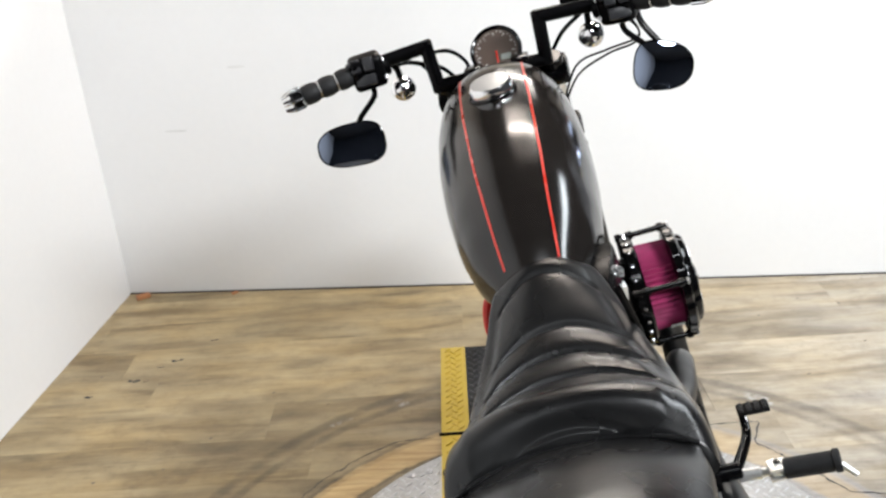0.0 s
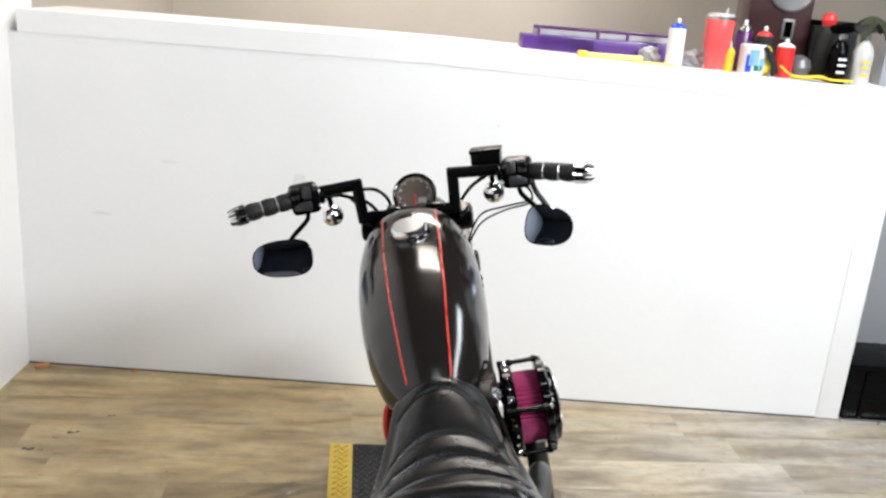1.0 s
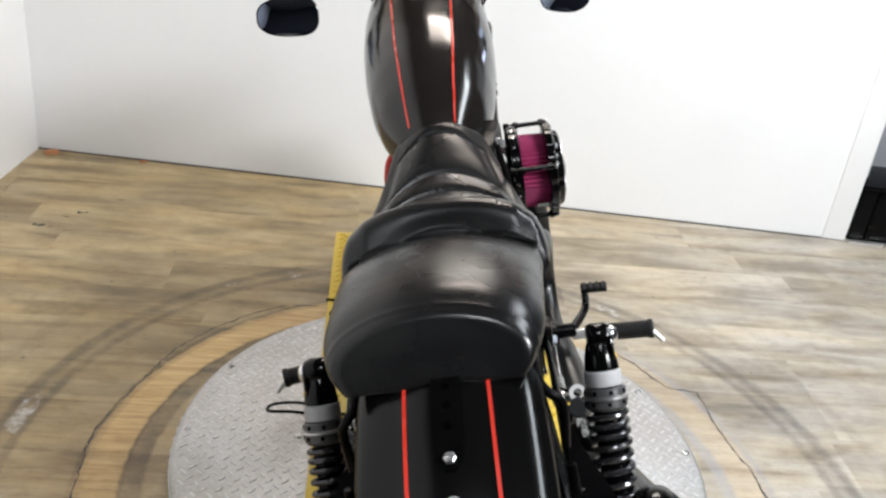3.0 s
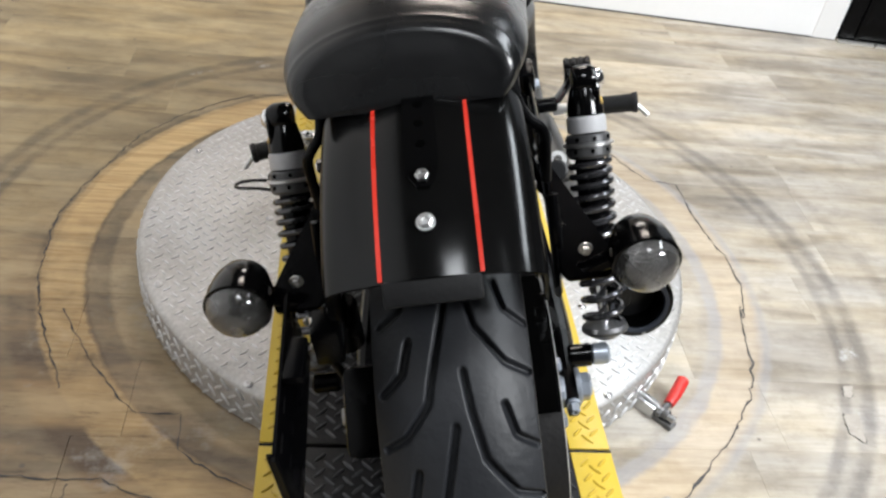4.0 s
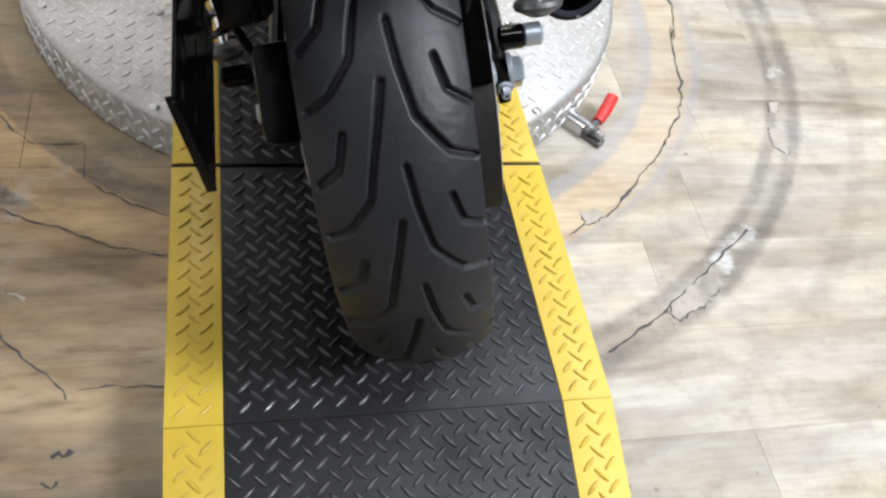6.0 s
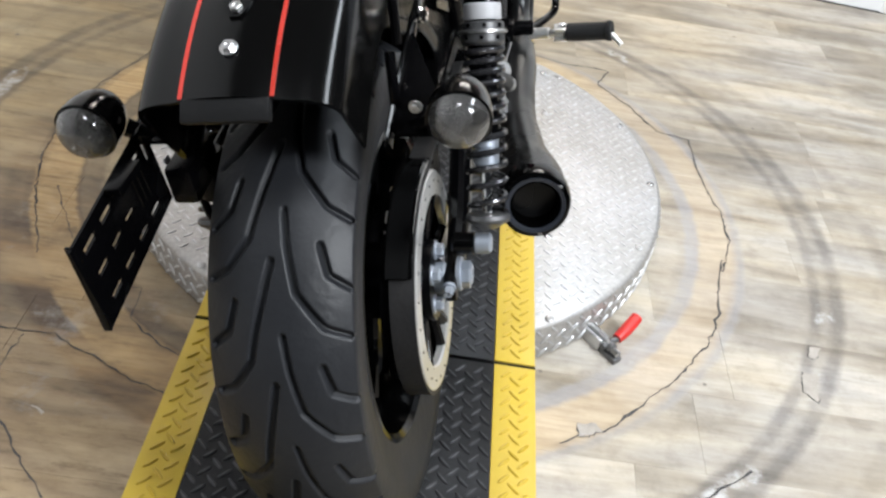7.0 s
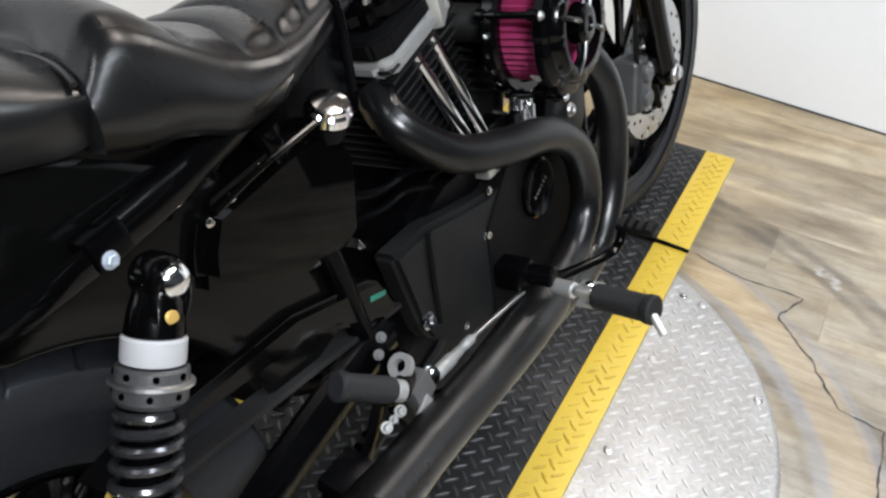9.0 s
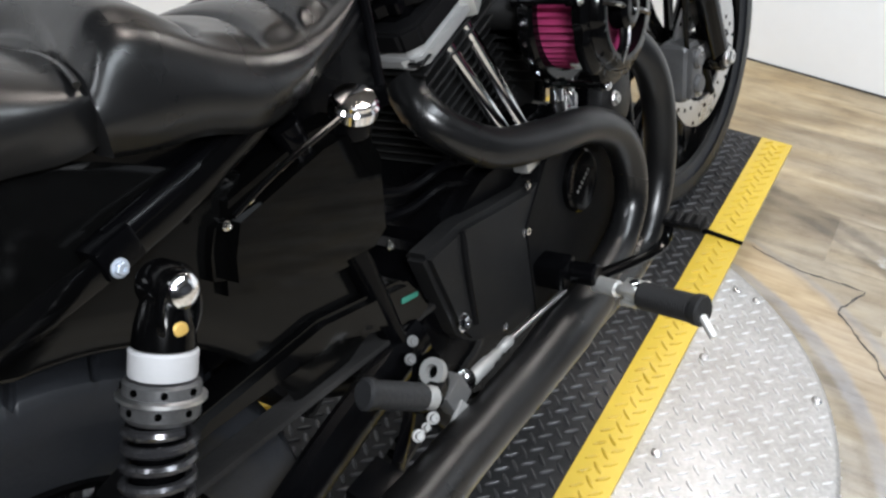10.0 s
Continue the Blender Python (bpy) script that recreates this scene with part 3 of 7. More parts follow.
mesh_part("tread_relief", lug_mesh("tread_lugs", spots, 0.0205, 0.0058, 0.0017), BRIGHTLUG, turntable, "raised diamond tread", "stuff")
spots = []
for i in range(108):
    for j in range(4):
        a = 2 * math.pi * (i + 0.5 * (j % 2)) / 108
        m = Matrix.Rotation(a, 4, "Z") @ Matrix.Translation((DR, 0, 0.014 + 0.0182 * j)) @ Matrix.Rotation(radians(90), 4, "Y") @ Matrix.Rotation(radians(45 if j % 2 else -45), 4, "Z")
        spots.append(m)
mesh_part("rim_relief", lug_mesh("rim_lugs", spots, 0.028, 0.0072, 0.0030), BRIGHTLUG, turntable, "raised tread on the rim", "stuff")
screws = [(0.56 * math.sin(radians(a)), 0.56 * math.cos(radians(a))) for a in (-155, -114, -89, -64, -40, 40, 65, 89, 114, 155)]
screws += [(sx * 0.32, y) for sx in (-1, 1) for y in (-0.474, -0.235, 0.0, 0.237, 0.44)]
for x, y in screws:
    part("screw", lathe([(0.0085, 0), (0.0085, 0.0015), (0.006, 0.0032), (0.003, 0.0034), (0.0025, 0.002)], pose(x, y, DZ), 12), STEEL, turntable)

# locking pin with a red grip, lying against the rim
pin = thing("locking_pin", pose(0.434, 0.178, 0, 0, 0, -50), "steel locking pin with a red rubber grip on the floor", "pin")
part("bracket", box((-0.016, 0, 0.014), (0.058, 0.026, 0.028), bev=0.003), STEEL, pin)
part("bar", rod((-0.05, 0.0, 0.030), (0.052, 0.0, 0.022), 0.007, bev=0.001), STEEL, pin)
part("collar", rod((0.026, 0.0, 0.0245), (0.038, 0.0, 0.0235), 0.0105, bev=0.002), GREYCAST, pin)
part("foot", box((0.03, 0.0, 0.006), (0.05, 0.020, 0.012), bev=0.002), GREYCAST, pin)
part("pivot", rod((0.022, -0.016, 0.024), (0.022, 0.026, 0.026), 0.006, bev=0.001), GREYCAST, pin)
part("grip", tube([(0.022, 0.024, 0.026), (0.018, 0.05, 0.034), (0.010, 0.084, 0.044)], [0.010, 0.0125, 0.012], 14, 5), REDRUB, pin, "red rubber grip")

# ---- lift platform in three lengths, with a ramp ----
PW, PH = 0.29, 0.10


def platform_piece(name, y0, y1, low, z0, z1, label, flush=True):
    """A black tread strip between yellow edges; z0, z1: heights of its two ends, low: its underside."""
    p = thing(name, Matrix(), label, "platform", "lift platform lengths")
    ln, ang = math.hypot(y1 - y0, z1 - z0), math.degrees(math.atan2(z1 - z0, y1 - y0))
    m = pose(0, y0, z0, ang, 0, 0)

    def strip(nm, xa, xb, mat, lab, dz=0.0):
        bm = box(((xa + xb) / 2, ln / 2, -0.004 + dz), (xb - xa, ln - (0.004 if flush else 0.0006), 0.008), bev=0.0015 if flush else 0.0003)
        bmesh.ops.transform(bm, matrix=m, verts=bm.verts)
        part(nm, bm, mat, p, lab)
        keep = lug_grid(xa + 0.003, xb - 0.003, 0.006, ln - 0.006, 0.0210, None, dz)
        mesh_part("tread_relief", lug_mesh("lugs", [m @ q for q in keep], 0.0255, 0.0066, 0.0030), HIGHLITBLACK if mat is BLACKTREAD else YELLOWLUG, p, "raised diamond tread", "stuff")

    strip("deck", -0.2195, 0.2195, BLACKTREAD, "black painted tread plate")
    for s in (-1, 1):
        xa, xb = sorted((s * 0.2200, s * PW))
        strip("edge_strip", xa, xb, YELLOW, "yellow painted edge", 0.0012)
        v = [(s * (PW - 0.003), y0 + 0.003, low), (s * (PW - 0.003), y1 - 0.003, low), (s * (PW - 0.003), y1 - 0.003, z1 - 0.007), (s * (PW - 0.003), y0 + 0.003, z0 - 0.007)]
        if min(z0, z1) - low > 0.012:
            bm = bmesh.new()
            f = bm.faces.new([bm.verts.new(q) for q in v])
            e = bmesh.ops.extrude_face_region(bm, geom=[f])
            bmesh.ops.translate(bm, vec=(-s * 0.004, 0, 0), verts=[g for g in e["geom"] if isinstance(g, bmesh.types.BMVert)])
            part("side_plate", bm, ALU, p, "bare aluminium side")
    return p


front_deck = platform_piece("lift_deck", 1.179, 1.607, PH - 0.030, PH, PH, "yellow-edged black tread platform end under the front wheel")
for x in (-0.17, 0.17):
    part("support_beam", box((x, 1.40, 0.045), (0.06, 0.40, 0.089), bev=0.003), SATIN, front_deck, "dark support beam")
platform_piece("lift_deck", 0.003, 1.175, DZ, PH, PH, "yellow-edged black tread platform on the turntable")
platform_piece("lift_deck", -0.4302, -0.003, 0.0, PH, PH, "yellow-edged black tread platform end under the rear wheel", False)
platform_piece("lift_ramp", -0.80, -0.4305, 0.0, 0.010, PH, "yellow-edged black tread ramp down to the floor", False)
joint = thing("platform_joint", Matrix(), "thin steel hinge strip across the platform", "hinge", "platform hinges")
part("pin_strip", rod((-PW, 0, PH - 0.001), (PW, 0, PH - 0.0015), 0.0034, seg=10), SATIN, joint)
joint = thing("platform_joint", Matrix(), "black cable run across the platform at the front joint", "cable", "platform hinges")
part("cable", tube([(-0.295, 1.178, PH + 0.001), (0, 1.177, PH + 0.004), (0.2, 1.179, PH + 0.004), (0.292, 1.176, PH + 0.003)], 0.0045, 10), SATIN, joint)


# ---- cracks and lifted edges of the worn floor ----
def crack(pts, w, seed, material=CRACK):
    rnd = random.Random(seed)
    path = []
    for a, b in zip(pts, pts[1:]):
        n = max(2, int(math.dist(a, b) / 0.012))
        path += [(a[0] + (b[0] - a[0]) * i / n, a[1] + (b[1] - a[1]) * i / n) for i in range(n)]
    path.append(pts[-1])
    path = [(x + rnd.gauss(0, 0.0018), y + rnd.gauss(0, 0.0018)) for x, y in path]
    verts, faces = [], []
    for i, (x, y) in enumerate(path):
        a, b = path[max(i - 1, 0)], path[min(i + 1, len(path) - 1)]
        d = Vector((b[0] - a[0], b[1] - a[1])).normalized()
        k = w * (0.35 + 0.9 * rnd.random() ** 2)
        verts += [(x - d.y * k, y + d.x * k, 0.0012), (x + d.y * k, y - d.x * k, 0.0012)]
    faces = [(2 * i, 2 * i + 1, 2 * i + 3, 2 * i + 2) for i in range(len(path) - 1)]
    me = bpy.data.meshes.new("crack")
    me.from_pydata(verts, [], faces)
    me.materials.append(material)
    ob = new("crack", me)
    ob.parent = floor


crack([(0.292, 1.322), (0.394, 1.289), (0.534, 1.291), (0.496, 1.203), (0.585, 1.099), (0.646, 1.0), (0.73, 0.981), (0.731, 0.85), (0.748, 0.735), (0.764, 0.684), (0.765, 0.559), (0.73, 0.46)], 0.0024, 1)
crack([(0.734, 0.50), (0.721, 0.434), (0.709, 0.386), (0.703, 0.322), (0.659, 0.219), (0.588, 0.125), (0.519, 0.053), (0.437, -0.033), (0.399, -0.038), (0.352, -0.074)], 0.0026, 2)
crack([(-0.95, 0.02), (-0.80, 0.012), (-0.68, 0.006), (-0.599, 0.003), (-0.542, 0.004), (-0.496, -0.025), (-0.462, -0.03), (-0.382, -0.074), (-0.34, -0.084), (-0.302, -0.092)], 0.0022, 3)
crack([(-0.70, 0.40), (-0.671, 0.348), (-0.617, 0.264), (-0.546, 0.172), (-0.515, 0.141), (-0.436, 0.143), (-0.433, 0.064), (-0.367, 0.018), (-0.303, -0.015)], 0.0018, 4)
crack([(-0.654, 0.197), (-0.732, 0.363), (-0.772, 0.491), (-0.788, 0.678), (-0.76, 0.811), (-0.677, 1.046), (-0.594, 1.158), (-0.5, 1.248), (-0.41, 1.3), (-0.321, 1.307)], 0.0022, 5)
crack([(-0.593, -0.005), (-0.598, -0.079), (-0.583, -0.164), (-0.53, -0.208), (-0.485, -0.259), (-0.434, -0.309), (-0.424, -0.328)], 0.0018, 6)
crack([(0.357, -0.305), (0.464, -0.242), (0.586, -0.152), (0.64, -0.11), (0.694, -0.068)], 0.0022, 7)
for n, (x, y, w) in enumerate(((-1.143, 1.81, 0.02), (-1.185, 1.771, 0.012), (-1.247, 1.696, 0.02), (-1.21, 1.69, 0.01), (-0.422, -0.41, 0.012), (-0.432, -0.448, 0.008), (-1.36, 1.62, 0.014), (-1.05, 1.93, 0.012), (-0.62, 1.5, 0.006), (0.75, 1.5, 0.005), (0.98, 1.66, 0.005))):
    crack([(x - w, y + w * 0.3), (x, y - w * 0.2), (x + w * 0.8, y + w * 0.5)], w * 0.32, 20 + n)


# torn patches where the vinyl surface has lifted off
PATCH = paint("bare_plank_core", (0.39, 0.355, 0.31), 0.75, var=0.4, scale=60, bump=0.25, dirt=0.5, dirtcol=(0.24, 0.22, 0.21))


def torn_patch(pts, seed):
    rnd = random.Random(seed)
    ring = []
    for a, b in zip(pts, pts[1:] + pts[:1]):
        n = max(2, int(math.dist(a, b) / 0.007))
        ring += [(a[0] + (b[0] - a[0]) * i / n + rnd.gauss(0, 0.0018), a[1] + (b[1] - a[1]) * i / n + rnd.gauss(0, 0.0018)) for i in range(n)]
    me = bpy.data.meshes.new("torn_patch")
    me.from_pydata([(x, y, 0.0016) for x, y in ring], [], [tuple(range(len(ring)))])
    me.materials.append(PATCH)
    ob = new("torn_patch", me)
    ob.parent = floor
    k = len(ring)
    crack(ring[k // 2:] + ring[:1], 0.0016, seed + 50)


torn_patch([(0.488, -0.224), (0.538, -0.189), (0.589, -0.158), (0.599, -0.183), (0.551, -0.224), (0.49, -0.253)], 1)
torn_patch([(0.846, 0.184), (0.876, 0.188), (0.859, 0.117), (0.833, 0.138)], 3)
torn_patch([(0.877, 0.261), (0.899, 0.264), (0.887, 0.232), (0.869, 0.233)], 4)
torn_patch([(0.389, -0.019), (0.417, -0.015), (0.434, -0.033), (0.385, -0.052)], 5)
crack([(-0.411, -0.316), (-0.363, -0.313), (-0.297, -0.318)], 0.0014, 31)
crack([(-0.518, -0.153), (-0.49, -0.164)], 0.003, 32, PATCH)
# chips of wood by the wall
for x, y, s in ((-1.404, 2.300, 0.035), (-1.058, 2.285, 0.018)):
    chip = thing("wood_chip", pose(x, y, 0, 0, 0, 30), "small orange-brown chip of wood by the wall", "chip", "floor chips")
    part("flake", box((0, 0, s * 0.2), (s * 1.4, s * 0.7, s * 0.4), bev=0.002), paint("orange_wood", (0.45, 0.20, 0.09), 0.7), chip)


# ---- motorcycle: x to its right, y ahead, z up from the rear tyre's contact ----
BIKE = pose(0.063, -0.178, PH + 0.0016, 0, -14.3, -2.6)  # leaning left on its side stand
bike = thing("motorcycle", BIKE, "black cruiser motorcycle with red pinstripes on its side stand", "motorcycle")
RW, FW, FY = 0.315, 0.317, 1.466  # wheel radii, wheelbase


def seg_dist(px, py, ax, ay, bx, by):
    dx, dy = bx - ax, by - ay
    t = np.clip(((px - ax) * dx + (py - ay) * dy) / (dx * dx + dy * dy), 0, 1)
    return np.hypot(px - ax - t * dx, py - ay - t * dy)


def tyre(parent, cy, cz, R, width, rim, count, n, m, deep=0.0070):
    """A tyre whose hooked tread grooves are cut into its surface."""
    h = width / 2
    u = np.linspace(-1, 1, m)
    sag = 0.027 if width > 0.12 else 0.022
    period = 2 * math.pi * R / count
    f = period / 0.120

    def line(*pts):
        return [((x0, s0 * f), (x1, s1 * f)) for (x0, s0), (x1, s1) in zip(pts, pts[1:])]

    # long hooks that sweep out from the crown to each shoulder, and short ones between them
    left = line((0.000, 0.0), (-0.0077, 0.032), (-0.0193, 0.078), (-0.0232, 0.097), (-0.0463, 0.126), (-0.066, 0.136))
    small = line((-0.0386, 0.039), (-0.0463, 0.068), (-0.066, 0.084))
    right = line((0.0110, 0.071), (0.0154, 0.107), (0.0245, 0.150), (0.0502, 0.185), (0.071, 0.195))
    rsmall = line((0.0464, 0.104), (0.0541, 0.133), (0.073, 0.146))
    start = 0.255 + 2 * (0.120 - period)
    k = width / 0.15
    groups = [(left, 0.0046), (small, 0.0050), (right, 0.0040), (rsmall, 0.0040)]
    th = np.arange(n) * 2 * math.pi / n
    S, U = np.meshgrid(th * R, u * h * 1.0, indexing="ij")
    cut = np.zeros_like(S)
    for segs, wide in groups:
        s = (S - start) % period
        for w in (-period, 0, period):
            for (x0, s0), (x1, s1) in segs:
                d = seg_dist(U, s + w, x0 * k, s0, x1 * k, s1)
                k2 = np.clip((wide - d) / 0.0026, 0, 1)
                cut = np.maximum(cut, k2 * k2 * (3 - 2 * k2))
    rad = R - sag * np.abs(u) ** 2.3
    rows = []
    side = [(h * 1.0, R - sag - 0.012), (h * 1.02, R - sag - 0.03), (h * 0.98, (R + rim) / 2 - 0.006), (h * 0.86, rim + 0.008), (h * 0.80, rim - 0.002)]
    bm = bmesh.new()
    for i in range(n):
        c, s = math.cos(th[i]), math.sin(th[i])
        prof = [(-x, r) for x, r in side[::-1]] + [(u[j] * h, rad[j] - deep * cut[i, j]) for j in range(m)] + side
        # the angle runs from the top backwards and down
        rows.append([(x, cy - r * s, cz + r * c) for x, r in prof])
    rings(rows, bm, closed=False, loop=True)
    return part("tyre", bm, RUBBER, parent, "black rubber tyre with hooked grooves", angle=89)


AX = Matrix.Rotation(radians(90), 4, "Y")  # z axis of a lathe -> bike x axis


def hub(x, y, z):
    return Matrix.Translation((x, y, z)) @ AX


# rear wheel
wheel = new("rear_wheel")
wheel.parent = bike
tyre(wheel, 0, RW, RW, 0.150, 0.203, 16, 960, 110)
part("rim", lathe([(0.209, -0.062), (0.203, -0.064), (0.196, -0.058), (0.190, -0.030), (0.184, 0.0), (0.190, 0.030), (0.196, 0.058), (0.203, 0.064), (0.209, 0.062), (0.202, 0.045), (0.197, 0.0), (0.202, -0.045)], hub(0, 0, RW), 96, closed=True), GLOSS, wheel, "gloss black cast rim")
for i in range(9):
    a = 2 * math.pi * i / 9 + 0.2
    for s in (-1, 1):
        p, q = a - s * 0.05, a + s * 0.13
        v = lambda r, t, x: (x, r * math.sin(t), RW + r * math.cos(t))
        part("spoke", tube([v(0.045, p, 0.012), v(0.12, (p + q) / 2, 0.01), v(0.193, q, 0.0)], [0.013, 0.011, 0.014], 8, 4, flat=(1.3, 0.75)), GLOSS, wheel)
part("hub", lathe([(0.03, -0.085), (0.042, -0.08), (0.05, -0.03), (0.05, 0.04), (0.055, 0.07), (0.05, 0.085)], hub(0, 0, RW), 40), GLOSS, wheel)
# belt pulley
part("pulley", lathe([(0.108, 0.098), (0.142, 0.098), (0.1425, 0.106), (0.1395, 0.1085), (0.1115, 0.1085), (0.109, 0.106)], hub(0, 0, RW), 96, closed=True), PALEALU, wheel, "pale machined belt pulley ring")
part("pulley_drum", lathe([(0.112, 0.066), (0.139, 0.066), (0.139, 0.0985), (0.112, 0.0985)], hub(0, 0, RW), 96, closed=True), SATIN, wheel)
for i in range(5):
    a = 2 * math.pi * i / 5 + 0.5
    for s in (-1, 1):
        part("pulley_arm", tube([(0.09, 0.045 * math.sin(a), RW + 0.045 * math.cos(a)), (0.10, 0.117 * math.sin(a + 0.19 * s), RW + 0.117 * math.cos(a + 0.19 * s))], 0.009, 8, 2), SATIN, wheel)
part("pulley_hub", lathe([(0.02, 0.108), (0.052, 0.108), (0.055, 0.085), (0.055, 0.06)][::-1], hub(0, 0, RW), 32), SATIN, wheel)
for i in range(24):
    a = 2 * math.pi * i / 24
    part("rivet", lathe([(0.0018, 0.1086), (0.0016, 0.1092)], Matrix.Translation((0, 0.129 * math.sin(a), RW + 0.129 * math.cos(a))) @ AX, 8), HOLLOW, wheel)

# belt from the pulley forward to the gearbox
SY, SZ, SR = 0.545, 0.335, 0.048
loop = []
for t in np.linspace(90, 270, 40):
    loop.append((0.144 * math.cos(radians(t)) * 1.0, RW + 0.144 * math.sin(radians(t))))
for t in np.linspace(-90, 90, 16):
    loop.append((SY + (SR + 0.004) * math.cos(radians(t)), SZ + (SR + 0.004) * math.sin(radians(t))))
rows = []
for i, (y, z) in enumerate(loop):
    a, b = loop[i - 1], loop[(i + 1) % len(loop)]
    d = Vector((b[0] - a[0], b[1] - a[1])).normalized()
    n = Vector((d.y, -d.x)) * 0.0028
    rows.append([(0.078, y + n.x, z + n.y), (0.107, y + n.x, z + n.y), (0.107, y - n.x, z - n.y), (0.078, y - n.x, z - n.y)])
part("drive_belt", rings(rows, loop=True), BELT, bike, "black rubber drive belt")
rows = []
for t in np.linspace(42, 126, 28):
    c_, s_ = -math.cos(radians(t)), math.sin(radians(t))
    rows.append([(x, r * c_, RW + r * s_) for x, r in ((0.072, 0.149), (0.072, 0.155), (0.075, 0.158), (0.103, 0.1585), (0.106, 0.156), (0.106, 0.149), (0.104, 0.149), (0.104, 0.1545), (0.075, 0.1545), (0.075, 0.149))])
part("pulley_guard", rings(rows), PIANO, bike, "gloss black guard over the belt pulley")
part("belt_guard", slab([(0.10, 0.480), (0.20, 0.495), (0.345, 0.488), (0.47, 0.452), (0.50, 0.40), (0.47, 0.395), (0.36, 0.452), (0.20, 0.474)], Matrix.Translation((0.066, 0, 0)) @ SIDE, 0.045, 0.006), GLOSS, bike, "gloss black belt guard")
part("warning_sticker", slab([(0.452, 0.440), (0.478, 0.432), (0.476, 0.427), (0.450, 0.434)], Matrix.Translation((0.1115, 0, 0)) @ SIDE, 0.0008, 0), GREEN, bike, "small faded green sticker")

# swingarm, axle and its fittings
arm = new("swingarm")
arm.parent = bike
for s in (-1, 1):
    part("arm", tube([(s * 0.128, -0.012, RW + 0.002), (s * 0.128, 0.04, RW + 0.004), (s * 0.128, 0.10, RW + 0.012), (s * 0.115, 0.28, 0.36), (s * 0.10, 0.47, 0.375)], [0.013, 0.016, 0.02, 0.021, 0.023], 12, 5, flat=(0.8, 1.3)), SATIN, arm)
    part("axle_plate", box((s * 0.129, 0.004, RW + 0.004), (0.016, 0.064, 0.036), bev=0.006), SATIN, arm)
part("cross_tube", rod((-0.10, 0.42, 0.372), (0.10, 0.42, 0.372), 0.022), SATIN, arm)
part("axle", rod((-0.16, 0, RW), (0.152, 0, RW), 0.011), STEEL, arm)
part("axle_nut", bolt((0.136, 0.004, RW + 0.008), (1, 0, 0), 0.0165, 0.019), BLUESTEEL, arm, "pale zinc-plated axle nut")
part("adjuster_screw", bolt((0.129, -0.026, RW + 0.012), (0, -1, 0), 0.0065, 0.016), BLUESTEEL, arm, "zinc-plated belt adjuster screw")
for k in range(5):
    a = radians(-44 + 72 * k)
    part("hub_bolt", bolt((0.106, 0.036 * math.sin(a), RW + 0.004 + 0.036 * math.cos(a)), (1, 0, 0), 0.0095, 0.014), BLUESTEEL, wheel, "zinc-plated pulley bolt")
part("axle_spacer", rod((0.100, 0.0, RW + 0.004), (0.122, 0.0, RW + 0.004), 0.0205, bev=0.003), BLUESTEEL, arm)
part("shock_sleeve", rod((0.130, 0.022, 0.358), (0.160, 0.022, 0.358), 0.0145, bev=0.003), GLOSS, arm)
part("shock_mount", rod((0.158, 0.022, 0.358), (0.181, 0.022, 0.358), 0.0135, bev=0.003), BLUESTEEL, arm, "pale zinc-plated mounting stud")
part("shock_mount", rod((-0.155, 0.018, 0.362), (-0.190, 0.018, 0.362), 0.0125, bev=0.003), SATIN, arm, "black mounting stud")
# rear brake on the left
part("brake_disc", lathe([(0.075, -0.094), (0.133, -0.094), (0.133, -0.099), (0.075, -0.099)], hub(0, 0, RW), 64, closed=True), STEEL, wheel, "steel brake disc")
part("brake_caliper", box((-0.105, -0.085, RW + 0.10), (0.05, 0.10, 0.065), (38, 0, 0), bev=0.012), SATIN, arm, "grey brake caliper")
part("brake_hose", tube([(-0.12, -0.06, 0.43), (-0.14, -0.05, 0.50), (-0.12, 0.05, 0.54), (-0.11, 0.2, 0.50)], 0.005, 8), SATIN, arm)


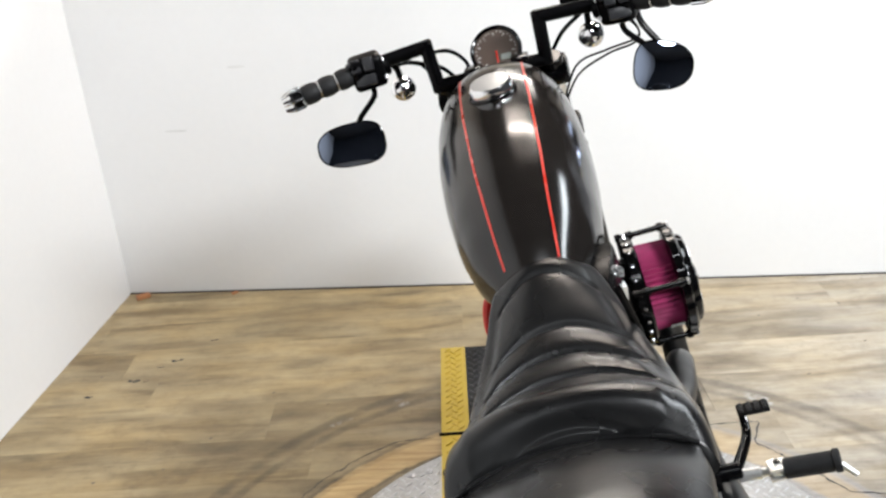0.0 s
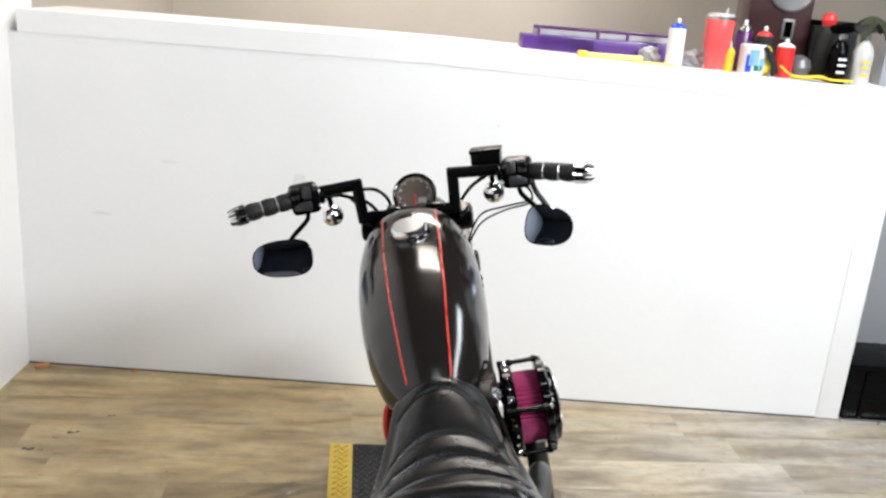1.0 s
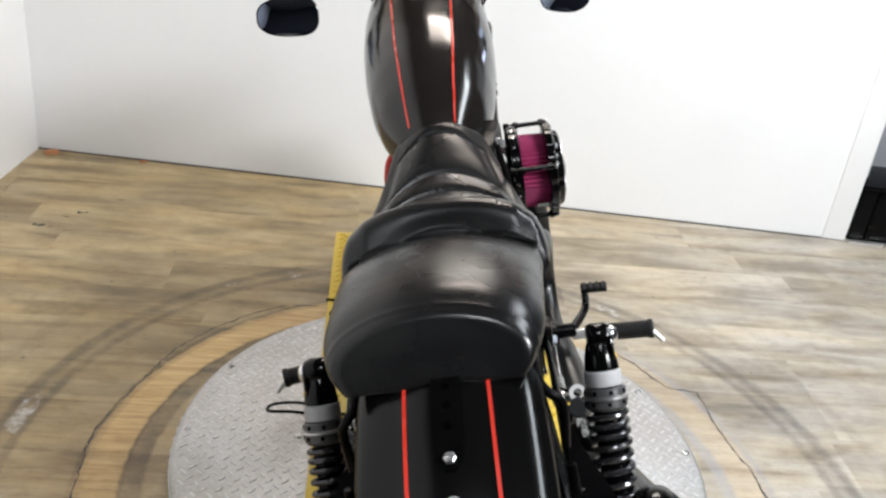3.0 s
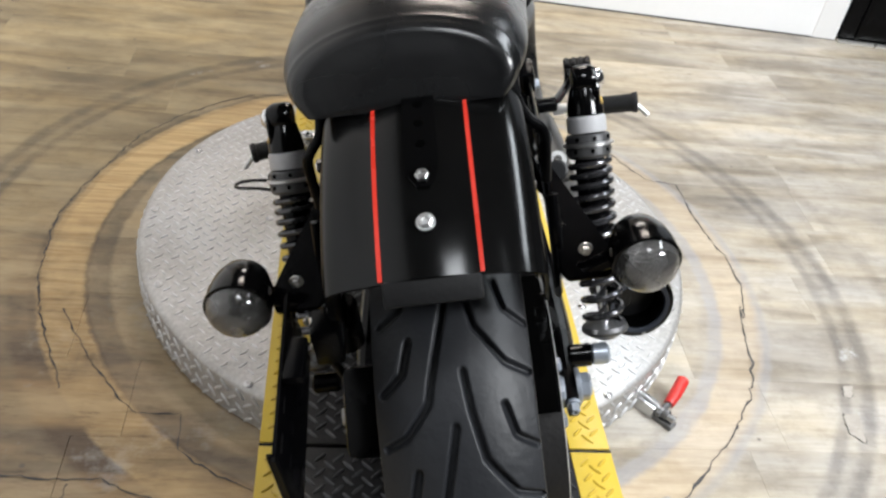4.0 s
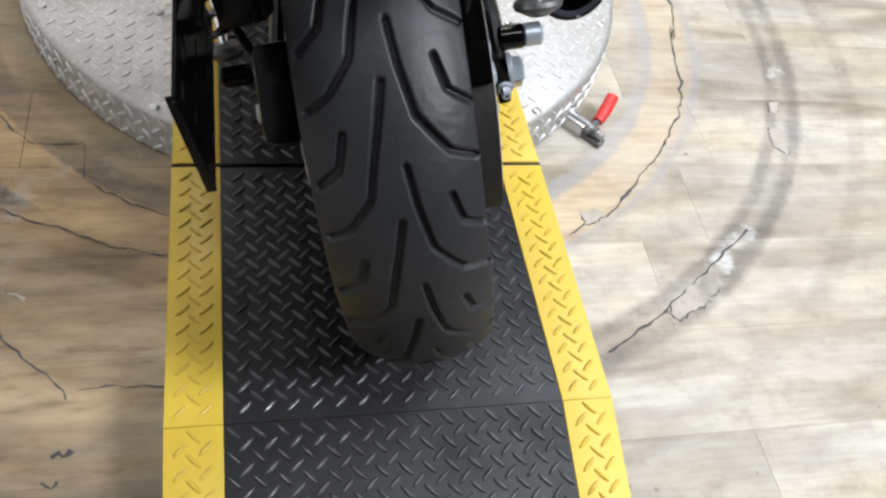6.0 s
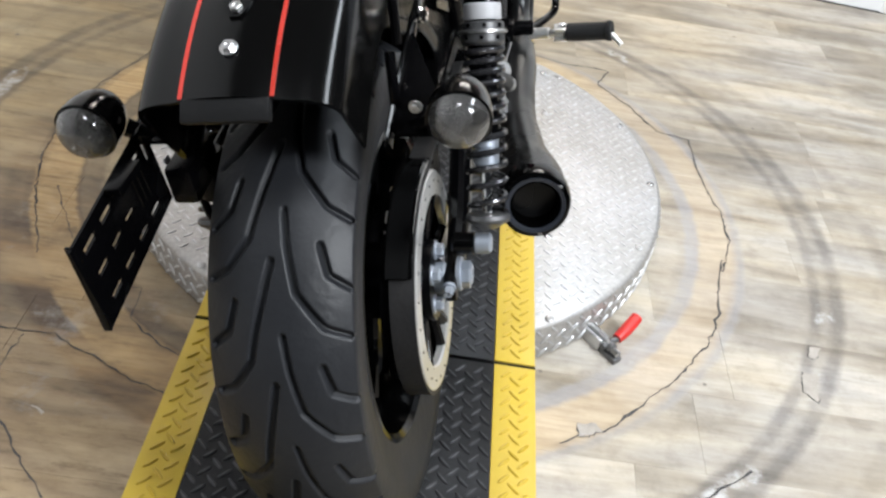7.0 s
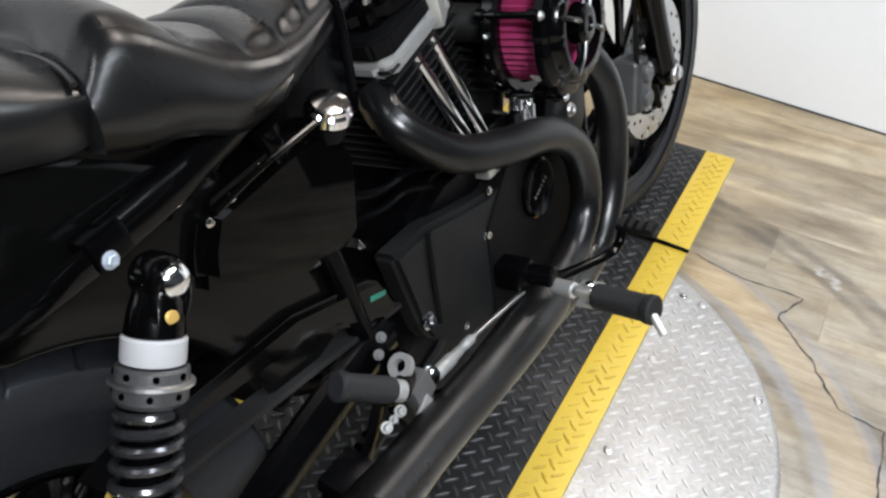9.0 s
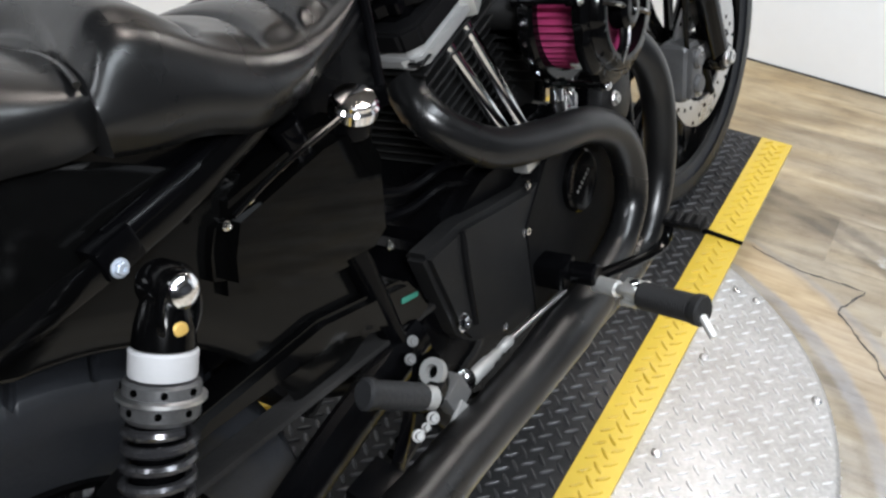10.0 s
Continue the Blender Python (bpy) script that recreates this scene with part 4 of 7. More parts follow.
def shock(s):
    o = new("shock_absorber")
    o.parent = bike
    o["label"] = "coil-over shock absorber with a pale collar"
    top, bot = Vector((s * 0.178, 0.174, 0.655)), Vector((s * 0.178, 0.020, 0.364))
    ax = (bot - top).normalized()
    L = (bot - top).length
    m = along(top, bot) @ Matrix.Diagonal((0.92, 0.92, 1, 1))
    part("top_eye", lathe([(0.010, -0.013), (0.0155, -0.013), (0.0178, -0.008), (0.0178, 0.008), (0.0155, 0.013), (0.010, 0.013)], Matrix.Translation(top) @ AX, 28), GLOSS, o)
    part("top_bolt", lathe([(0.0115, 0.0), (0.0125, 0.003), (0.0118, 0.007), (0.008, 0.0105), (0.001, 0.012)], along(top + Vector((s * 0.013, 0, 0)), top + Vector((s, 0, 0))), 24), CHROME, o, "chrome domed bolt")
    part("rubber_bush", lathe([(0.0072, 0.0), (0.0078, 0.004), (0.005, 0.008), (0.001, 0.009)], along(top + ax * 0.025 + Vector((s * 0.012, -0.002, 0)), top + ax * 0.025 + Vector((s, 0, 0))), 18), AMBER, o, "yellowed bush")
    mid = top + ax * 0.013 + Vector((s * 0.0135, 0, 0))
    side_ = ax.cross(Vector((1, 0, 0))).normalized()
    part("clevis_loop", tube([mid + ax * (0.0245 * math.sin(t)) + side_ * (0.0150 * math.cos(t)) for t in np.linspace(0, 2 * math.pi, 24, endpoint=False)], 0.0032, 8, 2, closed=True), GLOSS, o, "black clevis loop round the bolt")
    part("cap", lathe([(0.012, 0.0), (0.018, 0.010), (0.022, 0.026), (0.0235, 0.040)], m, 32), GLOSS, o)
    part("collar", lathe([(0.0235, 0.041), (0.0250, 0.043), (0.0250, 0.058), (0.0245, 0.060)], m, 36), WHITEBAND, o, "pale grey collar")
    part("adjuster", lathe([(0.0255, 0.062), (0.028, 0.064), (0.0285, 0.072), (0.0285, 0.086), (0.025, 0.090)], m, 36), CALGREY, o, "dark steel preload adjuster")
    part("adjuster_ring", lathe([(0.0285, 0.0715), (0.0325, 0.0728), (0.0325, 0.0752), (0.0285, 0.0765)], m, 40, closed=True), STEEL, o)
    for k in range(8):
        a = 2 * math.pi * k / 8
        for zz in (0.067, 0.081):
            part("notch", lathe([(0.0026, 0), (0.0026, 0.0014)], m @ Matrix.Rotation(a + zz * 9, 4, "Z") @ Matrix.Translation((0.0280, 0, zz)) @ Matrix.Rotation(radians(90), 4, "Y"), 8), HOLLOW, o)
    pts = []
    n = 12.0
    for i in range(int(n * 20) + 1):
        t = i / (n * 20)
        a = t * n * 2 * math.pi
        pts.append(m @ Vector((0.0245 * math.cos(a), 0.0245 * math.sin(a), 0.094 + (L - 0.034 - 0.094) * (0.66 * t + 0.34 * t * t))))
    part("spring", tube(pts, 0.0041, 8, smooth=False), SPRING, o, "dark polished coil spring")
    part("damper_body", rod(m @ Vector((0, 0, 0.085)), m @ Vector((0, 0, 0.195)), 0.0175), SATIN, o)
    part("bump_stop", lathe([(0.013, 0.193), (0.017, 0.197), (0.017, 0.211), (0.014, 0.214), (0.017, 0.217), (0.017, 0.232), (0.013, 0.236)], m, 24), BLUESTEEL, o, "grey bump stop")
    part("piston_rod", rod(m @ Vector((0, 0, 0.23)), m @ Vector((0, 0, L - 0.02)), 0.0065), CHROME, o)
    part("spring_seat", lathe([(0.010, L - 0.036), (0.029, L - 0.034), (0.031, L - 0.029), (0.029, L - 0.025), (0.012, L - 0.016)], m, 32), CALGREY, o)
    return o


for s in (-1, 1):
    shock(s)

# rear fender: an arc about (0.03, 0.34) in the yz plane
FC, FR = (0.03, 0.34), 0.448


def fend(a, x, r):
    return (x, FC[0] - r * math.sin(radians(a)), FC[1] + r * math.cos(radians(a)))


def fender_profile(lift=0.0, inner=False):
    prof = []
    d = 0.0035 if inner else 0.0
    for t in np.linspace(-1, 1, 41):
        x = 0.094 * np.sign(t) * min(1, abs(t) * 1.38)
        ax = abs(t)
        if ax < 0.42:
            drop = 0.010 * (ax / 0.42) ** 2
        elif ax < 0.76:
            k = (ax - 0.42) / 0.34
            drop = 0.010 + 0.030 * k ** 1.8
            x = np.sign(t) * (0.0545 + 0.0395 * math.sin(k * math.pi / 2))
        else:
            drop = 0.040 + (ax - 0.76) / 0.24 * 0.072
            x = np.sign(t) * (0.094 + 0.002 * (ax - 0.76) / 0.24)
        prof.append((x - np.sign(t) * d, FR - drop - d + lift))
    return prof


rows = []
prof, inn = fender_profile(), fender_profile(inner=True)[::-1]
for a in np.linspace(-78, 33.5, 56):
    deep = 0.05 * min(1, max(0, (8 - a) / 20))
    rows.append([fend(a, x, r - deep * max(0, (FR - 0.040 - r) / 0.072)) for x, r in prof + inn])
fender = part("rear_fender", rings(rows), FENDER, bike, "satin black rear fender", angle=40)
for s in (-1, 1):
    rows = []
    for a in np.linspace(-10, 33.3, 30):
        x0 = s * 0.041
        w = 0.0018
        rr = FR - 0.010 * (0.041 / 0.0545) ** 2 + 0.0009
        rows.append([fend(a, x0 - w, rr), fend(a, x0 + w, rr), fend(a, x0 + w, rr - 0.002), fend(a, x0 - w, rr - 0.002)])
    part("pinstripe", rings(rows), RED, fender, "red pinstripe")
part("fender_lip", box(fend(34.6, 0, FR - 0.010), (0.080, 0.010, 0.021), (-42, 0, 0), bev=0.003), COVER, fender, "dull black light bracket")
part("seat_tab", rings([[fend(a, -w, FR + 0.003), fend(a, w, FR + 0.003), fend(a, w, FR - 0.004), fend(a, -w, FR - 0.004)] for a, w in zip(np.linspace(6, 23.5, 14), [0.014] * 11 + [0.0135, 0.011, 0.005])]), GLOSS, fender, "black slotted seat tab")
for a in (12, 15, 18):
    part("slot", lathe([(0.0042, 0), (0.0042, 0.0008)], along(fend(a, 0, FR + 0.0026), fend(a, 0, FR + 1)), 12), HOLLOW, fender)
for a in (22.2, 27.6):
    part("bolt", bolt(fend(a, 0, FR + 0.001), (0, -math.sin(radians(a)), math.cos(radians(a))), 0.0060, 0.006), STEEL, fender, "bright button bolt")
# fender struts and turn signal stalks
for s in (-1, 1):
    part("fender_strut", tube([(s * 0.104, 0.40, 0.70), (s * 0.110, 0.28, 0.672), (s * 0.114, 0.185, 0.660), (s * 0.114, 0.06, 0.648), (s * 0.112, -0.06, 0.625), (s * 0.108, -0.125, 0.60)], [0.010, 0.010, 0.010, 0.010, 0.010, 0.009], 12, 5, flat=(0.45, 1.3)), GLOSS, bike, "gloss black fender strut")
    part("strut_bolt", bolt((s * 0.119, 0.065, 0.650), (s, 0, 0), 0.0075, 0.009), CHROME, bike, "chrome domed bolt")
    part("strut_bolt", bolt((s * 0.119, -0.06, 0.625), (s, 0, 0), 0.006, 0.006), SATIN, bike)
    wing = [(0.112, 0.030), (0.120, 0.020), (0.138, -0.030), (0.160, -0.088), (0.166, -0.112), (0.158, -0.128), (0.118, -0.128), (0.112, -0.118)]
    part("side_plate", slab([(s * x, y) for x, y in (wing if s < 0 else wing[::-1])], pose(0, 0, 0.640, 14, 0, 0), 0.005, 0.0015), SATIN, bike, "satin black signal bracket")
    part("plate_flange", tube([(s * 0.112, -0.072, 0.675), (s * 0.113, -0.082, 0.645), (s * 0.113, -0.085, 0.62), (s * 0.112, -0.08, 0.585)], 0.0055, 10, 5), SATIN, bike)
    part("plate_bolt", bolt((s * 0.137, -0.104, 0.632), (0, -1, 0), 0.005, 0.006), STEEL, bike)
    sig = new("turn_signal")
    sig.parent = bike
    sig["label"] = "black bullet turn signal with a smoked lens"
    c = Vector((s * 0.184, -0.132, 0.643))
    back = Vector((s * 0.04, -1, -0.06)).normalized()
    m = along(c - back * 0.040, c) @ Matrix.Scale(0.84, 4)
    part("housing", lathe([(0.002, 0.0), (0.014, 0.003), (0.026, 0.014), (0.033, 0.030), (0.0365, 0.050), (0.0365, 0.064), (0.0345, 0.066)], m, 40), GLOSS, sig)
    part("lens", lathe([(0.0343, 0.064), (0.0338, 0.070), (0.0300, 0.079), (0.0225, 0.0865), (0.012, 0.0910), (0.001, 0.092)], m, 40), SMOKE, sig, "smoked faceted lens")
    part("bezel", lathe([(0.0345, 0.062), (0.0372, 0.0635), (0.0372, 0.067), (0.0345, 0.068)], m, 40, closed=True), GLOSS, sig)
    part("stalk", tube([(s * 0.113, -0.095, 0.607), (s * 0.135, -0.11, 0.612), (s * 0.16, -0.118, 0.628)], [0.009, 0.008, 0.010], 12, 4), SATIN, sig)
    part("stalk_nut", rod((s * 0.116, -0.097, 0.607), (s * 0.126, -0.10, 0.608), 0.012, seg=6), BLUESTEEL, sig)

# bent steel guides that drop from the seat pan beside the fender
for s, pts in ((1, [(0.088, 0.0, 0.778), (0.089, -0.025, 0.752), (0.098, -0.03, 0.734), (0.112, -0.03, 0.716), (0.111, -0.032, 0.664)]), (-1, [(-0.094, 0.0, 0.780), (-0.097, -0.025, 0.744), (-0.108, -0.03, 0.728), (-0.115, -0.03, 0.712), (-0.113, -0.032, 0.664)])):
    part("seat_guide", tube(pts, 0.0052, 10, 5), SATIN, bike, "bent black guide beside the fender")

# side-mounted plate holder, black and slotted
plate = new("plate_holder")
plate.parent = bike
plate["label"] = "black slotted side plate holder without a plate"


def slotted(y0, y1, z0, z1, holes, th=0.003):
    """A sheet in the yz plane with rectangular holes right through it."""
    ys = sorted({y0, y1, *[v for h in holes for v in h[:2]]})
    zs = sorted({z0, z1, *[v for h in holes for v in h[2:]]})
    bm = bmesh.new()
    for a, b in zip(ys, ys[1:]):
        for c, d in zip(zs, zs[1:]):
            if any(h[0] <= (a + b) / 2 <= h[1] and h[2] <= (c + d) / 2 <= h[3] for h in holes):
                continue
            bm.faces.new([bm.verts.new((0, *q)) for q in ((a, c), (b, c), (b, d), (a, d))])
    bmesh.ops.remove_doubles(bm, verts=bm.verts, dist=1e-6)
    e = bmesh.ops.extrude_face_region(bm, geom=bm.faces[:])
    bmesh.ops.translate(bm, vec=(th, 0, 0), verts=[g for g in e["geom"] if isinstance(g, bmesh.types.BMVert)])
    return bm


holes = [(y, y + 0.026, 0.078, 0.085) for y in (0.018, 0.058, 0.098, 0.136)]
holes += [(y, y + 0.022, 0.047, 0.053) for y in (0.022, 0.058, 0.094)]
holes += [(y, y + 0.024, 0.015, 0.021) for y in (0.024, 0.062, 0.102, 0.140)]
holes += [(y, y + 0.0035, 0.032, 0.072) for y in (0.130, 0.141, 0.152)] + [(0.172, 0.179, 0.062, 0.092)]
bm = slotted(0.0, 0.19, 0.0, 0.098, holes)
bmesh.ops.transform(bm, matrix=pose(-0.141, -0.296, 0.518, 4, 0, 2.2), verts=bm.verts)
part("plate", bm, SATIN, plate)
part("edge_fold", box((-0.1415, -0.2965, 0.567), (0.008, 0.003, 0.10), bev=0.001), SATIN, plate)
part("arm", box((-0.122, -0.085, 0.555), (0.03, 0.075, 0.045), bev=0.006), SATIN, plate)
part("hanger", tube([(-0.118, -0.09, 0.57), (-0.112, -0.07, 0.60), (-0.108, -0.05, 0.625)], 0.011, 10, 4), SATIN, plate)
part("clamp", rod((-0.115, -0.06, 0.50), (-0.115, -0.06, 0.56), 0.020, bev=0.004), SATIN, plate)
part("lamp_bar", box((-0.130, -0.20, 0.622), (0.018, 0.05, 0.010), bev=0.003), SATIN, plate)
for y, z in ((-0.10, 0.54), (-0.10, 0.575)):
    part("screw", bolt((-0.139, y, z), (-1, 0, 0), 0.004, 0.004), STEEL, plate)

# ---- seat: cross-sections along the bike ----
def interp(y, table):
    ys = [t[0] for t in table]
    return [float(np.interp(y, ys, [t[k] for t in table])) for k in range(1, len(table[0]))]


# y, crown height, half width, height of the side crease
SEAT_FRONT = [(0.232, 0.784, 0.128, 0.752), (0.240, 0.806, 0.131, 0.748), (0.252, 0.819, 0.133, 0.743), (0.268, 0.823, 0.134, 0.738), (0.29, 0.813, 0.134, 0.734), (0.31, 0.796, 0.135, 0.725), (0.337, 0.775, 0.135, 0.709),
              (0.365, 0.761, 0.133, 0.708), (0.40, 0.753, 0.128, 0.711), (0.45, 0.752, 0.117, 0.722), (0.50, 0.759, 0.103, 0.735), (0.55, 0.776, 0.090, 0.750), (0.59, 0.795, 0.081, 0.765), (0.612, 0.808, 0.074, 0.772), (0.626, 0.812, 0.063, 0.778), (0.633, 0.806, 0.044, 0.786)]

def seat_skin(table, y0, y1, n, ribs, edge, skirt):
    """The rider's pad: padded rolls between stitched grooves that bow back towards the sides."""
    rows = []
    gs = sorted(ribs)
    for y in np.linspace(y0, y1, n):
        top, hw, crease = interp(y, table)
        row = []
        for t in np.linspace(-1, 1, 73):
            w = abs(t)
            k = min(1.0, w / 0.68)
            yb = y + 0.034 * k ** 2.2
            groove = sum(math.exp(-((yb - g) / 0.0042) ** 2) for g in gs)
            puff = 0.0
            for a, b in zip(gs, gs[1:]):
                if a < yb < b:
                    puff = math.sin(math.pi * (yb - a) / (b - a)) ** 0.55
            inner = min(1.0, max(0.0, (1.02 - k) / 0.18))
            roll = (0.0075 * puff - 0.0045 * groove) * inner * inner * (3 - 2 * inner)
            rim = 0.0010 * math.exp(-((k - 0.98) / 0.04) ** 2)
            if w < 0.68:
                x, z = hw * 0.84 * k, top - edge * k ** 2.4 + roll + rim
            elif w < 0.90:
                q = (w - 0.68) / 0.22
                x = hw * (0.84 + 0.16 * math.sin(q * math.pi / 2))
                z = (top - edge) + (crease - top + edge) * (1 - math.cos(q * math.pi / 2)) ** 0.9
                z += 0.0010 * max(0, 1 - q / 0.10)
            else:
                q = (w - 0.90) / 0.10
                x, z = hw * (1 - 0.13 * q), crease - skirt * q
            bow = 0.030 * (x / max(hw, 0.05)) ** 2 * math.exp(-((y - 0.235) / 0.07) ** 2)
            row.append((math.copysign(x, t), y - bow, z))
        rows.append(row)
    return rings(rows)


def smooth_table(table, passes=3, n=160, k=11):
    ys = np.linspace(table[0][0], table[-1][0], n)
    cols = [ys]
    for c in range(1, len(table[0])):
        v = np.interp(ys, [t[0] for t in table], [t[c] for t in table])
        for _ in range(passes):
            v = np.convolve(np.pad(v, k // 2, mode="edge"), np.ones(k) / k, mode="valid")
        cols.append(v)
    return [tuple(r) for r in np.column_stack(cols)]


def pillion():
    """A domed cushion whose tail ends in a lip round a slightly hollow, upright panel."""
    rows = []

    def section(y, top, hw, base, cx, shrink=1.0, mid=None):
        row, belt = [], base + 0.022 + 0.35 * max(0.0, 0.772 - base)
        for t in np.linspace(-1, 1, 65):
            w, sg = abs(t), (1 if t >= 0 else -1)
            if w < 0.70:
                a = w / 0.70 * math.pi / 2
                x, z = hw * math.sin(a), belt + (top - belt) * max(0.0, math.cos(a)) ** 1.0
            else:
                k = (w - 0.70) / 0.30
                x, z = hw * (1 - 0.11 * k ** 1.8), belt - (belt - base) * k
            bow = 0.030 * (x / 0.124) ** 2 * math.exp(-((y - 0.235) / 0.07) ** 2)
            z0 = base if mid is None else mid
            zz = z0 + (z - z0) * shrink
            lean = 0.036 * min(1.0, max(0.0, (0.05 - y) / 0.10)) * max(0.0, (zz - base) / (top - base))
            row.append((cx + sg * x * shrink, y - bow + lean, zz))
        return row

    tops = smooth_table([(-0.040, 0.838, 0.104, 0.772), (-0.02, 0.843, 0.111, 0.770), (0.01, 0.846, 0.115, 0.768), (0.05, 0.846, 0.117, 0.760), (0.10, 0.841, 0.119, 0.750), (0.15, 0.829, 0.121, 0.742), (0.19, 0.814, 0.123, 0.735), (0.215, 0.803, 0.122, 0.732), (0.231, 0.792, 0.120, 0.732), (0.256, 0.780, 0.116, 0.734)], 2, 120, 9)
    for k, (sh, y) in enumerate(((0.03, -0.0600), (0.35, -0.0596), (0.60, -0.0582), (0.76, -0.0560), (0.85, -0.0552), (0.91, -0.0548), (0.95, -0.0522), (0.978, -0.0480), (0.994, -0.0430))):
        rows.append(section(y, 0.838, 0.104, 0.772, -0.0110, sh, 0.786))
    for y, top, hw, base in tops:
        rows.append(section(y, top, hw, base, -0.011 + 0.009 * max(0, y + 0.045) / 0.277))
    return rings(rows)


seat = new("seat")
seat.parent = bike
seat["label"] = "black leather two-up seat with tuck-and-roll ribs"
part("rider_pad", seat_skin(smooth_table(SEAT_FRONT, 2, 160, 9), 0.236, 0.633, 190, [0.244, 0.350, 0.408, 0.460, 0.512, 0.600], 0.020, 0.026), LEATHER, seat, "ribbed rider pad", angle=60)
part("pillion_pad", pillion(), LEATHER, seat, "smooth pillion pad", angle=48)
part("seam_piping", tube([(0.1235 * math.sin(t), 0.2335 - 0.030 * math.sin(t) ** 2, 0.762 + 0.028 * max(0, math.cos(t)) ** 0.4) for t in np.linspace(-1.25, 1.25, 33)], 0.0028, 8, smooth=False), LEATHER, seat)
part("seat_pan", rings([[(sx * hw, y, z) for sx, z in ((-0.80, z1), (0.80, z1), (0.74, z1 - 0.035), (-0.74, z1 - 0.035))] for y, hw, z1 in ((-0.03, 0.095, 0.782), (0.05, 0.112, 0.766), (0.2, 0.12, 0.752), (0.30, 0.125, 0.70), (0.40, 0.115, 0.70), (0.5, 0.09, 0.72), (0.6, 0.06, 0.75))]), SATIN, seat)

# ---- tank ----
# y, crown height, half width, height of the widest line, underside
TANK_T = [(0.598, 0.782, 0.036, 0.768, 0.745), (0.612, 0.800, 0.050, 0.766, 0.728), (0.640, 0.830, 0.068, 0.768, 0.716), (0.685, 0.866, 0.092, 0.775, 0.706), (0.75, 0.902, 0.109, 0.788, 0.704),
          (0.83, 0.936, 0.120, 0.806, 0.708), (0.91, 0.962, 0.125, 0.826, 0.718), (0.99, 0.981, 0.124, 0.846, 0.735), (1.05, 0.989, 0.118, 0.862, 0.758), (1.09, 0.989, 0.110, 0.874, 0.785),
          (1.115, 0.980, 0.098, 0.882, 0.812), (1.13, 0.962, 0.080, 0.888, 0.84), (1.138, 0.935, 0.055, 0.89, 0.865)]
TX = -0.009  # the tank sits a little to the left


def tank_point(y, t):
    """t from -1 (left underside) over 0 (crown) to 1 (right underside)."""
    top, hw, wide, low = interp(y, TANK_T)
    w = abs(t)
    if w < 0.62:
        k = w / 0.62 * math.pi / 2
        x, z = hw * math.sin(k) ** 1.0, wide + (top - wide) * math.cos(k) ** 0.80
    else:
        k = (w - 0.62) / 0.38 * math.pi / 2
        x, z = hw * math.cos(k) ** 0.55 if k < math.pi / 2 - 1e-6 else 0.0, wide + (low - wide) * math.sin(k)
        x = max(x, 0.028 * min(1, hw / 0.06))
    return Vector((math.copysign(x, t) + TX, y, z))


# finer stations with smoothed tables
ys = np.r_[np.linspace(0.598, 0.64, 9), np.linspace(0.648, 1.09, 50), np.linspace(1.095, 1.138, 12)]
dense = np.linspace(0.598, 1.138, 230)
cols = []
for k in range(1, 5):
    v = np.interp(dense, [t[0] for t in TANK_T], [t[k] for t in TANK_T])
    for _ in range(3):
        v = np.convolve(np.pad(v, 4, mode="edge"), np.ones(9) / 9, mode="valid")
    cols.append(v)
TANK_T = [tuple(r) for r in np.column_stack([dense] + cols)]
rows = [[tank_point(y, t) for t in np.linspace(-1, 1, 72)] for y in ys]
tank = part("fuel_tank", rings(rows), TANK, bike, "charcoal black teardrop fuel tank", angle=60)
# pinstripes run from the front over the crown and draw together at the seat
for s in (-1, 1):
    path = []
    for y in np.linspace(1.112, 0.625, 80):
        x = float(np.interp(y, [0.58, 0.66, 0.78, 0.92, 1.03, 1.11], [0.033, 0.042, 0.051, 0.056, 0.0565, 0.0565]))
        hw = interp(y, TANK_T)[1]
        if x > hw * 0.97:
            continue
        t = math.asin(x / hw) / (math.pi / 2) * 0.62
        path.append((y, t, hw))
    rows = []
    for y, t, hw in path:
        dt = 0.0019 / (hw * math.pi / 2 / 0.62)
        a, b = tank_point(y, t - dt), tank_point(y, t + dt)
        for q in (a, b):
            q.x = TX + (q.x - TX) * s
        nrm = Vector((s * 0.25, -0.25, 1)).normalized() * 0.0011
        rows.append([a + nrm, b + nrm, b - nrm, a - nrm])
    part("pinstripe", rings(rows), RED, tank, "red pinstripe")
capm = Matrix.Translation((TX, 0.955, 0.968)) @ Matrix.Rotation(radians(11), 4, "X")
cap_ = part("fuel_cap", lathe([(0.034, 0.0), (0.036, 0.004), (0.036, 0.016), (0.034, 0.0205), (0.0325, 0.0215)], capm, 48), CHROME, tank, "polished chrome fuel cap")
part("cap_face", lathe([(0.0328, 0.0200), (0.0322, 0.0222), (0.012, 0.0245), (0.001, 0.025)], capm, 48), BRUSHED, cap_, "brushed silver face")
part("cap_base", lathe([(0.040, -0.012), (0.040, 0.002), (0.036, 0.006)], capm, 48), GLOSS, tank)
# rubber seam and tank tail under the seat nose
part("frame_spine", tube([(0, 0.50, 0.72), (0, 0.8, 0.76), (0, 1.12, 0.83)], 0.022, 12), SATIN, bike)

# ---- steering: fork, bars and front wheel turned slightly to the right ----
STEER = Matrix.Translation((0, 1.17, 0.93)) @ Matrix.Rotation(radians(30), 4, "X") @ Matrix.Rotation(radians(-4.5), 4, "Z") @ Matrix.Rotation(radians(-30), 4, "X") @ Matrix.Translation((0, -1.17, -0.93))


def turned(ob):
    ob.matrix_basis = STEER
    return ob


